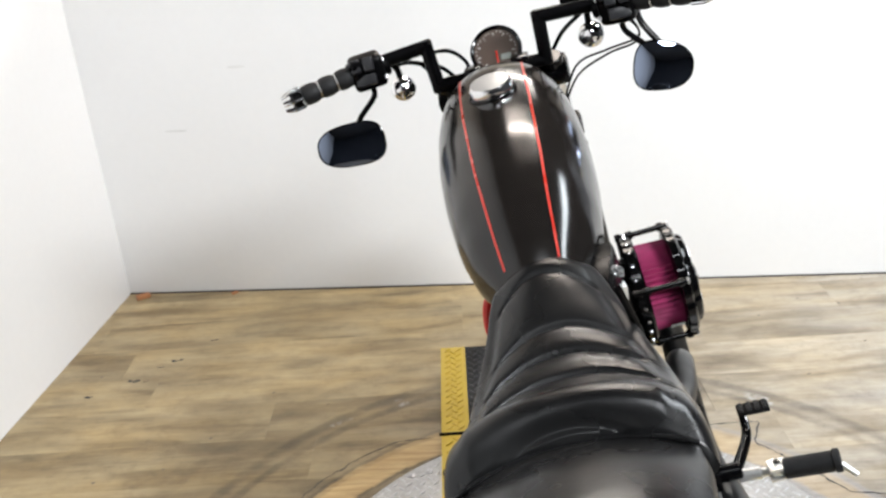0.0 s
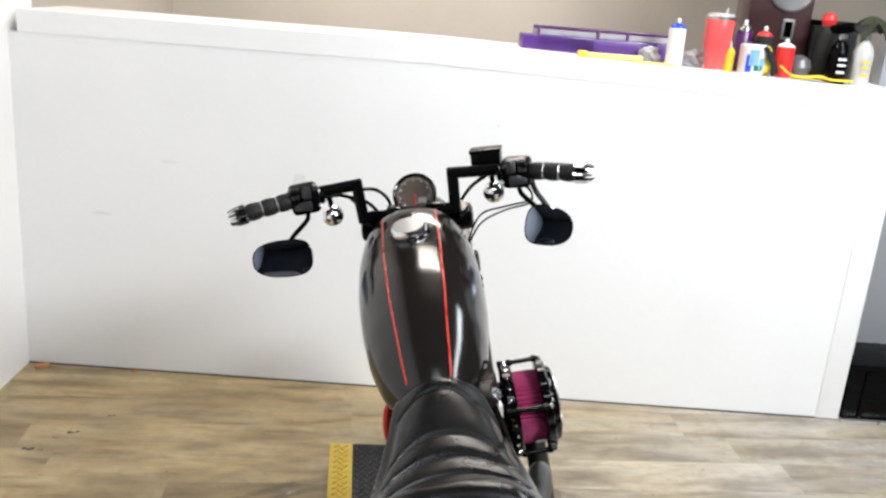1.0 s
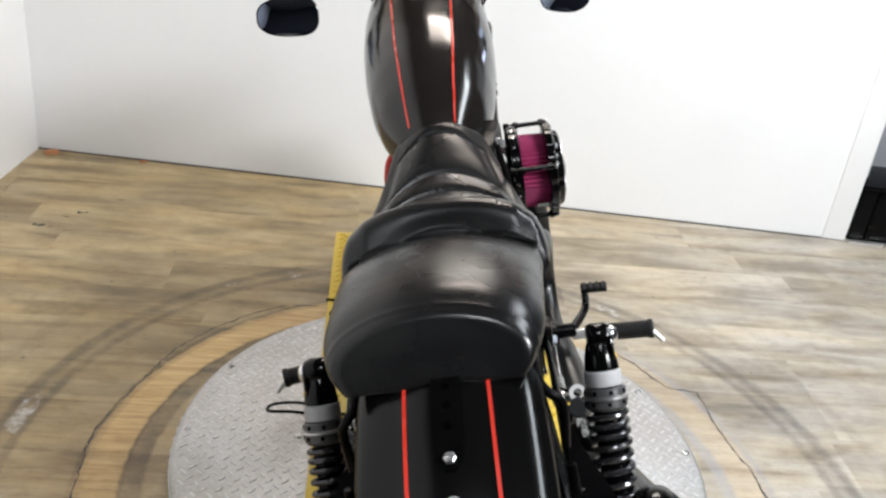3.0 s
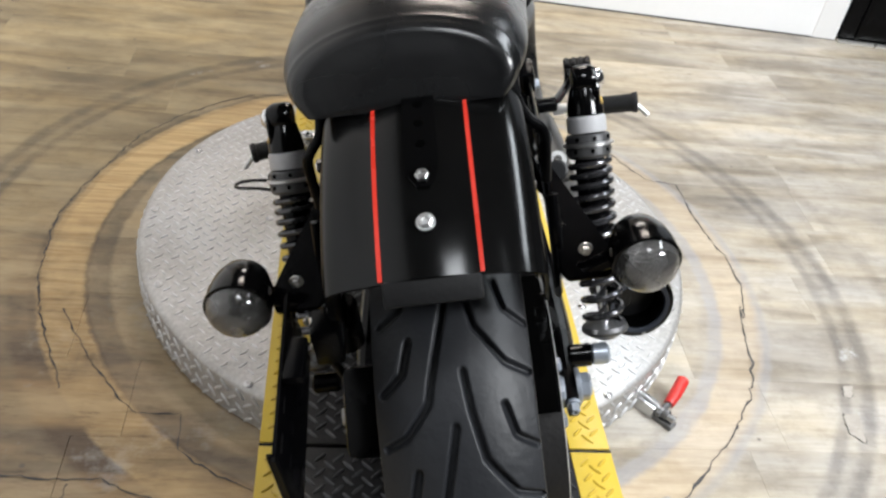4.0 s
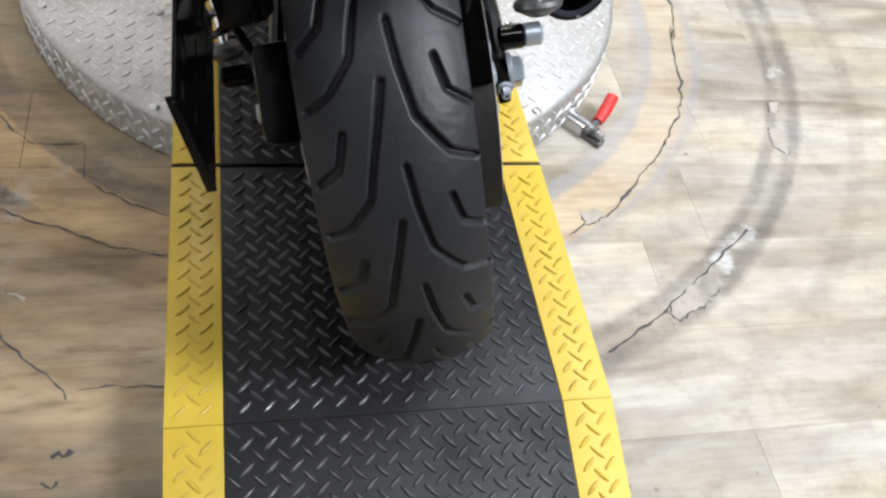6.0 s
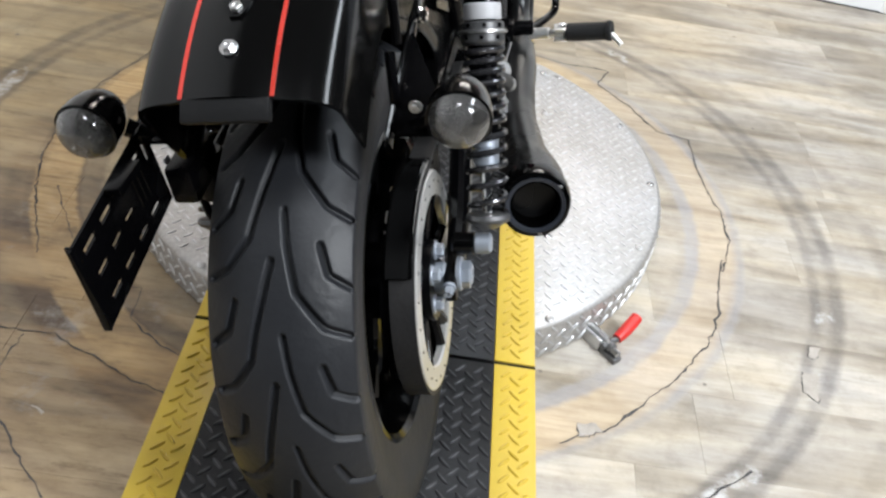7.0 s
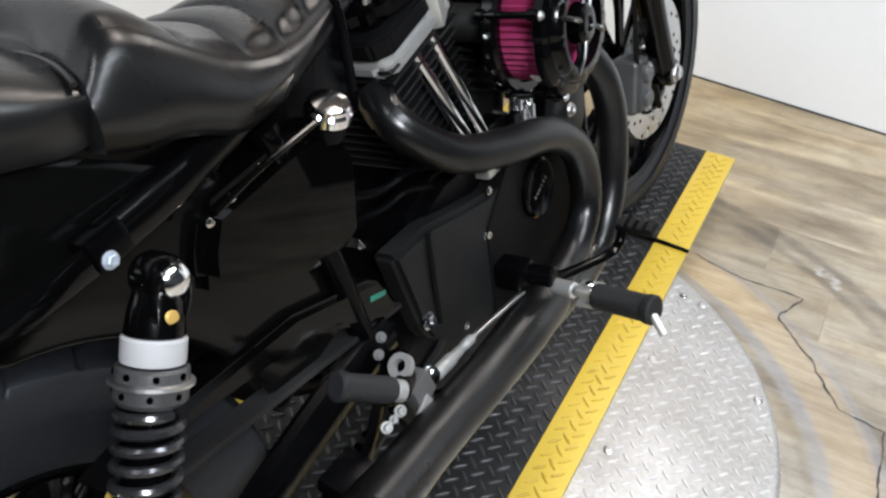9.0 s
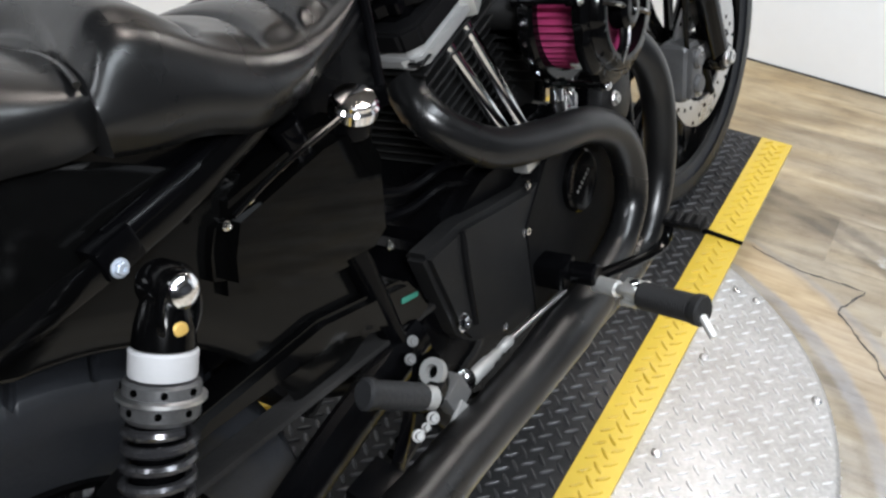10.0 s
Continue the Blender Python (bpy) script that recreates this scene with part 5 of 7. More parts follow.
bars = turned(new("bars"))
bars.parent = bike
bars["label"] = "black angular drag bars with rubber grips"
for s in (-1, 1):
    ox = 0.024 if s < 0 else 0.0
    pts = [(s * 0.02, 1.165, 0.957), (s * (0.091 + ox), 1.165, 0.957), (s * (0.094 + ox), 1.168, 1.034), (s * 0.205, 1.158, 1.030)]
    for a, b in zip(pts, pts[1:]):
        d = (Vector(b) - Vector(a)).normalized() * 0.0105
        part("bar_tube", rod(Vector(a) - d, Vector(b) + d, 0.0128, bev=0.0015, seg=18), SATIN, bars)
    g0, g1 = Vector((s * 0.255, 1.142, 1.024)), Vector((s * 0.385, 1.088, 1.013))
    m = along(g0, g1)
    L = (g1 - g0).length
    prof = [(0.0165, -0.004), (0.0185, 0.0), (0.0185, 0.004), (0.0155, 0.006)]
    for k in range(3):
        z0 = 0.008 + 0.034 * k
        prof += [(0.0160, z0), (0.0185, z0 + 0.006), (0.0195, z0 + 0.015), (0.0190, z0 + 0.025), (0.0165, z0 + 0.031)]
    grip = part("grip", lathe(prof, m, 28), GRIPRUB, bars, "black ribbed rubber grip")
    part("grip_end", lathe([(0.0165, 0.110), (0.0185, 0.112), (0.0175, 0.125), (0.010, 0.130)], m, 24), SATIN, grip)
    for k in range(6):
        a = 2 * math.pi * k / 6
        part("prong", tube([m @ Vector((0.0185 * math.cos(a), 0.0185 * math.sin(a), 0.108)), m @ Vector((0.0185 * math.cos(a), 0.0185 * math.sin(a), 0.130)), m @ Vector((0.014 * math.cos(a), 0.014 * math.sin(a), 0.146))], [0.0036, 0.0034, 0.0018], 8, 3), CHROME, grip, "chrome claw")
    for k in range(3):
        part("grip_ring", lathe([(0.0165, 0.0385 + 0.034 * k - 0.034), (0.0175, 0.0395 + 0.034 * k - 0.034), (0.0165, 0.041 + 0.034 * k - 0.034)], m, 24), STEEL, grip)
    sw = new("switch_housing")
    sw.parent = bars
    sw["label"] = "black switch housing with four buttons"
    c = (Vector((s * 0.205, 1.158, 1.026)) + g0) / 2 + Vector((s * 0.004, 0, -0.003))
    yaw = math.degrees(math.atan2(-0.016 * s, 0.05 * s)) if s > 0 else math.degrees(math.atan2(-0.016, -0.05)) + 180
    part("shell", box(c, (0.064, 0.050, 0.062), (8, 0, yaw), bev=0.014, seg=4), SATIN, sw)
    part("clamp", rod(c + Vector((-s * 0.042, 0.012, 0.0)), c + Vector((-s * 0.026, 0.008, 0.0)), 0.0185, bev=0.003), SATIN, sw)
    up = Vector((0, -0.80, 0.60))
    for k, (dx, dz, w, h) in enumerate(((-0.013, 0.014, 0.019, 0.026), (0.011, 0.014, 0.019, 0.026), (0.0, -0.018, 0.038, 0.020), (-0.027, 0.018, 0.008, 0.010))):
        part("button", box(c + Vector((dx * 1.0, -0.0245, dz * 0.9 + 0.004)), (w, 0.012, h), (-18, 0, 0), bev=0.0035), BUTTON, sw)
    for k in (-1, 1):
        part("screw", bolt(c + Vector((-s * 0.034, -0.010, 0.016 * k)), (0, -0.8, 0.6), 0.0035, 0.003), STEEL, sw)
    # mirrors hang below the bar
    mc = Vector((-0.300, 1.120, 0.900) if s < 0 else (0.289, 1.120, 0.901))
    mir = new("mirror")
    mir.parent = bars
    mir["label"] = "oval rear-view mirror below the bar"
    face = Vector((0.17 if s < 0 else -0.10, -1.0, 0.24 if s < 0 else 0.30)).normalized()
    side = Vector((0, 0, 1)).cross(face).normalized() * -1
    upv = side.cross(face) * -1
    if upv.z < 0:
        upv = -upv
    frm = Matrix((side, upv, face)).transposed().to_4x4()
    tilt = Matrix.Rotation(radians(4 if s < 0 else 14), 4, "Z")
    mm = Matrix.Translation(mc) @ frm @ tilt
    wide_, tall = (0.066, 0.041) if s < 0 else (0.052, 0.043)

    def oval(scale, z, n=44):
        out = []
        for i in range(n):
            t = 2 * math.pi * i / n
            c_, s_ = math.cos(t), math.sin(t)
            x = math.copysign(abs(c_) ** 0.72, c_) * wide_
            y = math.copysign(abs(s_) ** 0.74, s_) * tall * (1.0 + (0.12 if s < 0 else 0.20) * c_ * s)
            out.append(mm @ Vector((x * scale, y * scale, z)))
        return out

    part("shell", rings([oval(0.25, -0.030), oval(0.62, -0.026), oval(0.88, -0.014), oval(1.0, 0.0), oval(1.0, 0.004), oval(0.965, 0.005), oval(0.955, 0.002)]), GLOSS, mir, "gloss black mirror shell", angle=50)
    part("glass", rings([oval(0.957, 0.001)] + [oval(0.953 * k, 0.0032 + 0.0048 * (1 - k * k)) for k in (1, 0.9, 0.78, 0.64, 0.5, 0.36, 0.22, 0.08)]), MIRROR, mir, "convex mirror glass", angle=50)
    part("stem", tube([c + Vector((s * 0.004, 0.0, -0.022)), c + Vector((s * 0.004, 0.010, -0.05)), mc + Vector((-s * 0.02, 0.026, 0.034)), mc + Vector((-s * 0.02, 0.024, 0.0))], 0.0055, 10, 4), SATIN, mir)
    if s > 0:
        part("stem_link", tube([c + Vector((0.03, 0.0, -0.02)), c + Vector((0.035, 0.0, -0.045)), mc + Vector((0.004, 0.02, 0.035))], 0.006, 10, 4), CHROME, mir, "chrome mirror link")
    fs = new("front_signal")
    fs.parent = bars
    fs["label"] = "small chrome ball turn signal"
    fc = Vector((s * (0.188 if s < 0 else 0.180), 1.196, 0.964 if s < 0 else 0.972))
    part("ball", lathe([(0.002, -0.024), (0.013, -0.021), (0.021, -0.012), (0.0245, 0.0), (0.021, 0.012), (0.013, 0.020), (0.002, 0.0235)], Matrix.Translation(fc) @ Matrix.Rotation(radians(90), 4, "X"), 32), CHROME, fs)
    part("stalk", tube([fc + Vector((0, 0, 0.02)), fc + Vector((0, -0.006, 0.04)), fc + Vector((s * 0.01, -0.02, 0.062))], 0.006, 10, 4), SATIN, fs)
    part("lever", tube([c + Vector((-s * 0.02, 0.03, 0.0)), c + Vector((s * 0.05, 0.055, -0.004)), c + Vector((s * 0.15, 0.01, -0.012))], [0.007, 0.006, 0.006], 10, 4, flat=(0.7, 1.2)), GLOSS, bars, "black lever")
    part("riser", rod((s * 0.044, 1.175, 0.915), (s * 0.044, 1.166, 0.957), 0.017, bev=0.003), GLOSS, bars)
    part("riser_cap", box((s * 0.044, 1.166, 0.966), (0.034, 0.042, 0.020), bev=0.005), GLOSS, bars)
part("reservoir", box((0.172, 1.195, 1.053), (0.066, 0.042, 0.030), (0, 0, -8), bev=0.005), SATIN, bars, "black brake fluid reservoir")
part("reservoir_lid", box((0.172, 1.195, 1.070), (0.070, 0.046, 0.008), (0, 0, -8), bev=0.003), SATIN, bars)
part("cable", tube([(-0.17, 1.165, 1.02), (-0.13, 1.20, 0.995), (-0.10, 1.22, 0.97), (-0.06, 1.23, 0.90)], 0.0042, 8), SATIN, bars)
part("cable", tube([(-0.18, 1.17, 1.015), (-0.14, 1.19, 1.0), (-0.105, 1.19, 0.93), (-0.09, 1.15, 0.88)], 0.0035, 8), SATIN, bars)
part("cable", tube([(-0.115, 1.185, 1.018), (-0.085, 1.21, 1.008), (-0.062, 1.232, 0.975), (-0.055, 1.235, 0.92)], 0.004, 8), SATIN, bars)
part("cable", tube([(0.17, 1.17, 1.02), (0.13, 1.20, 0.99), (0.10, 1.23, 0.95), (0.06, 1.25, 0.90)], 0.0042, 8), SATIN, bars)
for k in (0, 1):
    part("throttle_cable", tube([(0.245, 1.15, 1.005 - 0.01 * k), (0.262, 1.16, 0.965), (0.25, 1.165, 0.950 - 0.006 * k), (0.20, 1.17, 0.943 - 0.008 * k), (0.14, 1.16, 0.930 - 0.018 * k), (0.10, 1.08, 0.87)], 0.0022, 8), SATIN, bars)

# gauge
gauge = turned(new("speedometer"))
gauge.parent = bike
gauge["label"] = "round dark speedometer with a red needle"
gd = Vector((0, -0.83, 0.56)).normalized()
gm = along(Vector((0, 1.228, 0.982)) - gd * 0.04, Vector((0, 1.228, 0.982)))
gflip = gm @ Matrix.Rotation(radians(180) if (gm @ Vector((0, 1, 0)) - gm @ Vector((0, 0, 0))).z < 0 else 0, 4, "Z")
part("can", lathe([(0.030, -0.035), (0.040, -0.025), (0.046, 0.0), (0.047, 0.034), (0.050, 0.036), (0.0505, 0.043), (0.047, 0.046), (0.0435, 0.044), (0.0425, 0.040)], gflip, 56), GLOSS, gauge)
part("face", lathe([(0.0428, 0.038), (0.0428, 0.0405), (0.001, 0.0405)], gflip, 56), DIAL, gauge, "dark dial face with a painted brown reflection")
for k in range(25):
    a = radians(225 - 270 * k / 24)
    r0 = 0.030 if k % 3 == 0 else 0.034
    part("tick", box((0, 0, 0), (0.0065 if k % 3 == 0 else 0.003, 0.0012, 0.0006), bev=0), INK, gauge).matrix_basis = gflip @ Matrix.Translation(((r0 + 0.004) * math.cos(a), (r0 + 0.004) * math.sin(a), 0.0412)) @ Matrix.Rotation(a, 4, "Z")
part("needle", box((0, -0.014, 0.0425), (0.0034, 0.026, 0.0012), bev=0.0004), RED, gauge, "red needle").matrix_basis = gflip
part("display", box((0.017, -0.016, 0.0415), (0.020, 0.012, 0.0008), bev=0), LCD, gauge).matrix_basis = gflip
part("clamp", box((0, 1.20, 0.953), (0.070, 0.030, 0.016), (-30, 0, 0), bev=0.006), CHROME, gauge, "polished gauge clamp")
for s in (-1, 1):
    part("indicator_lamp", rod((s * 0.046, 1.195, 0.955), (s * 0.046, 1.183, 0.966), 0.008, bev=0.002), CHROME, gauge)

# headlamp, fork and front wheel
lampm = along((0, 1.25, 0.875), (0, 1.42, 0.865))
head = turned(new("headlamp"))
head.parent = bike
part("bucket", lathe([(0.01, -0.02), (0.045, 0.0), (0.070, 0.04), (0.078, 0.09), (0.078, 0.12), (0.074, 0.125)], lampm, 40), GLOSS, head, "black headlamp bucket")
part("lens", lathe([(0.074, 0.12), (0.07, 0.13), (0.03, 0.14), (0.001, 0.142)], lampm, 40), CHROME, head)
fork = turned(new("front_fork"))
fork.parent = bike
for s in (-1, 1):
    t0, t1 = Vector((s * 0.098, 1.185, 0.945)), Vector((s * 0.098, FY - 0.01, FW + 0.0))
    part("fork_tube", rod(t0, t0.lerp(t1, 0.55), 0.0195, seg=20), CHROME if s > 0 else STEEL, fork, "bright fork tube")
    part("fork_cap", rod(t0 + (t0 - t1).normalized() * 0.012, t0.lerp(t1, 0.03), 0.0225, bev=0.003, seg=20), GLOSS, fork, "gloss black fork cap")
    part("slider", rod(t0.lerp(t1, 0.52), t1, 0.027, 0.025, seg=22, bev=0.003), GLOSS, fork)
    part("axle_boss", rod(t1 + Vector((-0.022, 0, 0)), t1 + Vector((0.022, 0, 0)), 0.027, bev=0.004), GLOSS, fork)
    part("axle_nut", bolt(t1 + Vector((s * 0.022, 0, 0)), (s, 0, 0), 0.014, 0.012), STEEL, fork)
    part("gaiter", lathe([(0.026, 0.0)] + [(0.031 if k % 2 else 0.026, 0.012 * k) for k in range(1, 12)], along(t0.lerp(t1, 0.30), t1), 20), GRIPRUB, fork)
for z, f in ((0.0, 0.03), (0.0, 0.24)):
    c = Vector((0, 1.185, 0.945)).lerp(Vector((0, FY, FW)), f)
    part("triple_clamp", box(c, (0.255, 0.062, 0.032), (31, 0, 0), bev=0.012), SATIN, fork)
fwheel = new("front_wheel")
fwheel.parent = bike
fwheel.matrix_basis = STEER
tyre(fwheel, FY, FW, FW, 0.10, 0.243, 20, 420, 26, 0.0035)
part("rim", lathe([(0.249, -0.04), (0.243, -0.043), (0.235, -0.038), (0.226, 0.0), (0.235, 0.038), (0.243, 0.043), (0.249, 0.04), (0.238, 0.0)], hub(0, FY, FW), 72, closed=True), GLOSS, fwheel, "gloss black cast rim")
for i in range(9):
    a = 2 * math.pi * i / 9
    for s in (-1, 1):
        v = lambda r, t, x: (x, FY + r * math.sin(t), FW + r * math.cos(t))
        part("spoke", tube([v(0.035, a, 0.0), v(0.12, a + s * 0.06, 0.0), v(0.232, a + s * 0.15, 0.0)], [0.011, 0.008, 0.009], 8, 3, flat=(1.2, 0.8)), GLOSS, fwheel)
part("hub", lathe([(0.03, -0.06), (0.038, -0.05), (0.036, 0.0), (0.038, 0.05), (0.03, 0.06)], hub(0, FY, FW), 32), GLOSS, fwheel)
rotor = part("brake_disc", lathe([(0.093, 0.066), (0.141, 0.066), (0.141, 0.071), (0.093, 0.071)], hub(0, FY, FW), 72, closed=True), STEEL, fwheel, "drilled steel brake disc")
for i in range(30):
    a = 2 * math.pi * i / 30
    r = (0.108, 0.121, 0.135)[i % 3]
    part("hole", lathe([(0.0042, 0.0709), (0.0042, 0.0716)], Matrix.Translation((0, FY + r * math.sin(a), FW + r * math.cos(a))) @ AX, 10), HOLLOW, rotor)
for i in range(5):
    a = 2 * math.pi * i / 5 + 0.3
    part("carrier", tube([(0.064, FY + 0.035 * math.sin(a), FW + 0.035 * math.cos(a)), (0.068, FY + 0.10 * math.sin(a), FW + 0.10 * math.cos(a))], 0.010, 8, 2), SATIN, fwheel)
cal = new("front_caliper")
cal.parent = bike
cal.matrix_basis = STEER
cal["label"] = "grey cast front brake caliper"
part("body", box((0.078, FY - 0.128, FW + 0.016), (0.056, 0.060, 0.105), (-6, 0, 0), bev=0.014, seg=3), CALGREY, cal)
for dz in (-0.022, 0.026):
    part("piston_boss", rod((0.098, FY - 0.128, FW + 0.016 + dz), (0.122, FY - 0.128, FW + 0.016 + dz), 0.021, 0.018, bev=0.004), CALGREY, cal)
part("outer_half", box((0.106, FY - 0.128, FW + 0.016), (0.018, 0.046, 0.09), (-6, 0, 0), bev=0.008), CALGREY, cal, "grey cast caliper face")
part("lug", box((0.092, FY - 0.07, FW + 0.03), (0.02, 0.08, 0.035), (-6, 0, 0), bev=0.006), MATTE, cal)
for dz in (-0.035, 0.035):
    part("bolt", bolt((0.115, FY - 0.128 + dz * 0.1, FW + 0.016 + dz), (1, 0, 0), 0.008, 0.007), STEEL, cal)
part("brake_hose", tube([(0.10, FY - 0.14, FW + 0.06), (0.115, FY - 0.20, FW + 0.26), (0.10, FY - 0.30, FW + 0.42), (0.06, 1.22, 0.88)], 0.0048, 8), SATIN, cal)
rows = []
for a in np.linspace(-62, 38, 30):
    rows.append([(x, FY + r * math.sin(radians(a)), FW + r * math.cos(radians(a))) for x, r in ((-0.066, 0.315), (-0.064, 0.335), (-0.045, 0.352), (0, 0.358), (0.045, 0.352), (0.064, 0.335), (0.066, 0.315), (0.063, 0.315), (0.061, 0.334), (0.043, 0.349), (0, 0.355), (-0.043, 0.349), (-0.061, 0.334), (-0.063, 0.315))])
ff = part("front_fender", rings(rows), FENDER, bike, "short black front fender")
ff.matrix_basis = STEER

# ---- engine ----
def cylinder(name, base, tilt, label):
    """A finned cylinder with head and rocker box; tilt in degrees, plus is ahead."""
    o = new(name)
    o.parent = bike
    o["label"] = label
    m = Matrix.Translation(base) @ Matrix.Rotation(radians(-tilt), 4, "X")
    o.matrix_basis = m
    part("barrel", box((0, 0, 0.07), (0.125, 0.125, 0.19), bev=0.02), FINBLACK, o)

    def fin(z, w, d, t=0.0032, mat=FINBLACK, lab=""):
        part("fin", box((0, 0, z), (w, d, t), bev=0.0014, seg=1), mat, o, lab)

    for k in range(9):
        fin(0.018 + 0.0125 * k, 0.158 + 0.003 * (k % 2), 0.152)
    part("head", box((0, 0, 0.158), (0.135, 0.125, 0.07), bev=0.012), SATIN, o)
    for k in range(4):
        fin(0.136 + 0.014 * k, 0.176 + 0.004 * k, 0.158, 0.004)
    part("rocker_base", slab([(-0.0955, -0.0625), (-0.0775, -0.0805), (0.0775, -0.0805), (0.0955, -0.0625), (0.0955, 0.0625), (0.0775, 0.0805), (-0.0775, 0.0805), (-0.0955, 0.0625)], pose(0, 0, 0.192), 0.026, 0.004), MATTE, o)
    part("silver_edge", slab([(-0.097, -0.064), (-0.079, -0.082), (0.079, -0.082), (0.097, -0.064), (0.097, 0.064), (0.079, 0.082), (-0.079, 0.082), (-0.097, 0.064)], pose(0, 0, 0.168), 0.024, 0.008), SILVER, o, "satin silver edge")
    part("rocker_cover", slab([(-0.088, -0.054), (-0.068, -0.072), (0.068, -0.072), (0.088, -0.054), (0.088, 0.054), (0.068, 0.072), (-0.068, 0.072), (-0.088, 0.054)], pose(0, 0, 0.218), 0.036, 0.012), SATIN, o)
    for x in (-0.07, 0.07):
        for y in (-0.05, 0.05):
            part("bolt", bolt((x, y, 0.25), (0, 0, 1), 0.006, 0.005), CHROME, o)
    return o, m


cylinder("rear_cylinder", (0.0, 0.712, 0.488), -15.5, "black finned rear cylinder with silver fin edges")
cylinder("front_cylinder", (0.0, 0.800, 0.515), 22.5, "black finned front cylinder with silver fin edges")
case_ = new("crankcase")
case_.parent = bike
case_["label"] = "black V-twin crankcase and gearbox"
part("case", slab([(0.50, 0.24), (0.60, 0.185), (0.84, 0.17), (0.93, 0.22), (0.96, 0.33), (0.93, 0.43), (0.84, 0.49), (0.64, 0.49), (0.53, 0.46), (0.47, 0.38)], Matrix.Translation((-0.115, 0, 0)) @ SIDE, 0.215, 0.014), SATIN, case_)
part("cam_cover", slab([(0.66, 0.27), (0.72, 0.225), (0.84, 0.225), (0.93, 0.29), (0.955, 0.38), (0.92, 0.45), (0.84, 0.47), (0.74, 0.46), (0.67, 0.40)], Matrix.Translation((0.098, 0, 0)) @ SIDE, 0.030, 0.008), MATTE, case_)
part("timer_cover", lathe([(0.042, 0.122), (0.042, 0.135), (0.039, 0.138), (0.036, 0.1365), (0.001, 0.1365)], hub(0, 0.814, 0.389), 48), GLOSS, case_, "round black timer cover with worn lettering")
for k, w in enumerate((0.008, 0.006, 0.007, 0.005, 0.007, 0.006)):
    part("letter_bar", box((0.1369, 0.797 + 0.0068 * k, 0.382 + 0.0030 * k), (0.0005, w * 0.45, 0.0042), (22, 0, 0), bev=0), STEEL, case_)
part("oil_filter_housing", lathe([(0.050, 0.030), (0.053, 0.04), (0.053, 0.104), (0.049, 0.112), (0.020, 0.118), (0.001, 0.118)], hub(0, 0.985, 0.43), 40), COVER, case_, "round black cover with a bolt")
part("cover_band", lathe([(0.0525, 0.070), (0.0545, 0.072), (0.0545, 0.092), (0.0525, 0.094)], hub(0, 0.985, 0.43), 40), SATIN, case_)
part("cover_bolt", bolt((0.118, 0.965, 0.44), (1, 0, 0), 0.008, 0.008), STEEL, case_)
part("sprocket_cover", slab([(0.488, 0.468), (0.515, 0.35), (0.53, 0.325), (0.62, 0.275), (0.73, 0.262), (0.765, 0.33), (0.775, 0.40), (0.75, 0.445), (0.70, 0.438), (0.63, 0.452), (0.56, 0.468)], Matrix.Translation((0.090, 0, 0)) @ SIDE, 0.035, 0.007), COVER, case_, "matte black sprocket cover")
part("cover_rib", tube([(0.126, 0.555, 0.462), (0.127, 0.548, 0.41), (0.127, 0.545, 0.345)], 0.004, 8), MATTE, case_)
for y, z, r in ((0.525, 0.360, 0.0085), (0.679, 0.389, 0.006), (0.708, 0.415, 0.004), (0.70, 0.442, 0.004), (0.735, 0.30, 0.004), (0.77, 0.36, 0.004), (0.60, 0.30, 0.004)):
    part("cover_screw", bolt((0.124, y, z), (1, 0, 0), r, r * 0.9), CHROME, case_, "bright hexagon screw")
# tappet blocks and pushrod tubes
for y0, y1, z1 in ((0.727, 0.650, 0.645), (0.757, 0.690, 0.655), (0.835, 0.905, 0.665), (0.862, 0.945, 0.65)):
    part("pushrod_tube", rod((0.100, y0, 0.472), (0.078, y1, z1), 0.0095, bev=0.001), CHROME, case_, "chrome pushrod tube")
    part("tube_base", rod((0.100, y0, 0.462), (0.098, y0 + (y1 - y0) * 0.1, 0.49), 0.0135, bev=0.003), CHROME, case_)
for y in (0.743, 0.828):
    part("tappet_block", box((0.096, y, 0.462), (0.050, 0.062, 0.026), bev=0.005), PALEALU, case_, "bright tappet block")
    for k in (-1, 1):
        part("block_screw", bolt((0.108, y + 0.021 * k, 0.473), (0, 0, 1), 0.005, 0.006), CHROME, case_)
part("primary_cover", slab([(0.44, 0.35), (0.50, 0.26), (0.62, 0.22), (0.84, 0.22), (0.94, 0.29), (0.95, 0.38), (0.88, 0.45), (0.70, 0.45), (0.55, 0.45), (0.46, 0.42)], Matrix.Translation((-0.175, 0, 0)) @ SIDE, 0.06, 0.016), GLOSS, case_, "gloss black primary cover")
part("manifold", tube([(0.0, 0.70, 0.63), (0.05, 0.745, 0.645), (0.0, 0.79, 0.63)], 0.024, 12), MATTE, case_)
part("throttle_body", rod((0.04, 0.745, 0.645), (0.135, 0.80, 0.625), 0.024, bev=0.004), FINBLACK, case_)
part("intake_clamp", box((0.085, 0.70, 0.69), (0.03, 0.05, 0.06), (20, 0, 20), bev=0.008), PALEALU, case_, "pale grey bracket")

# ---- air cleaner: two black plates round a magenta filter, axis along x ----
air = new("air_cleaner")
air.parent = bike
air["label"] = "open air cleaner with a magenta pleated filter"
AY, AZ, AXI, AXO = 0.828, 0.617, 0.128, 0.186


def ay(r, a, x):
    return (x, AY + r * math.sin(a), AZ + r * math.cos(a))


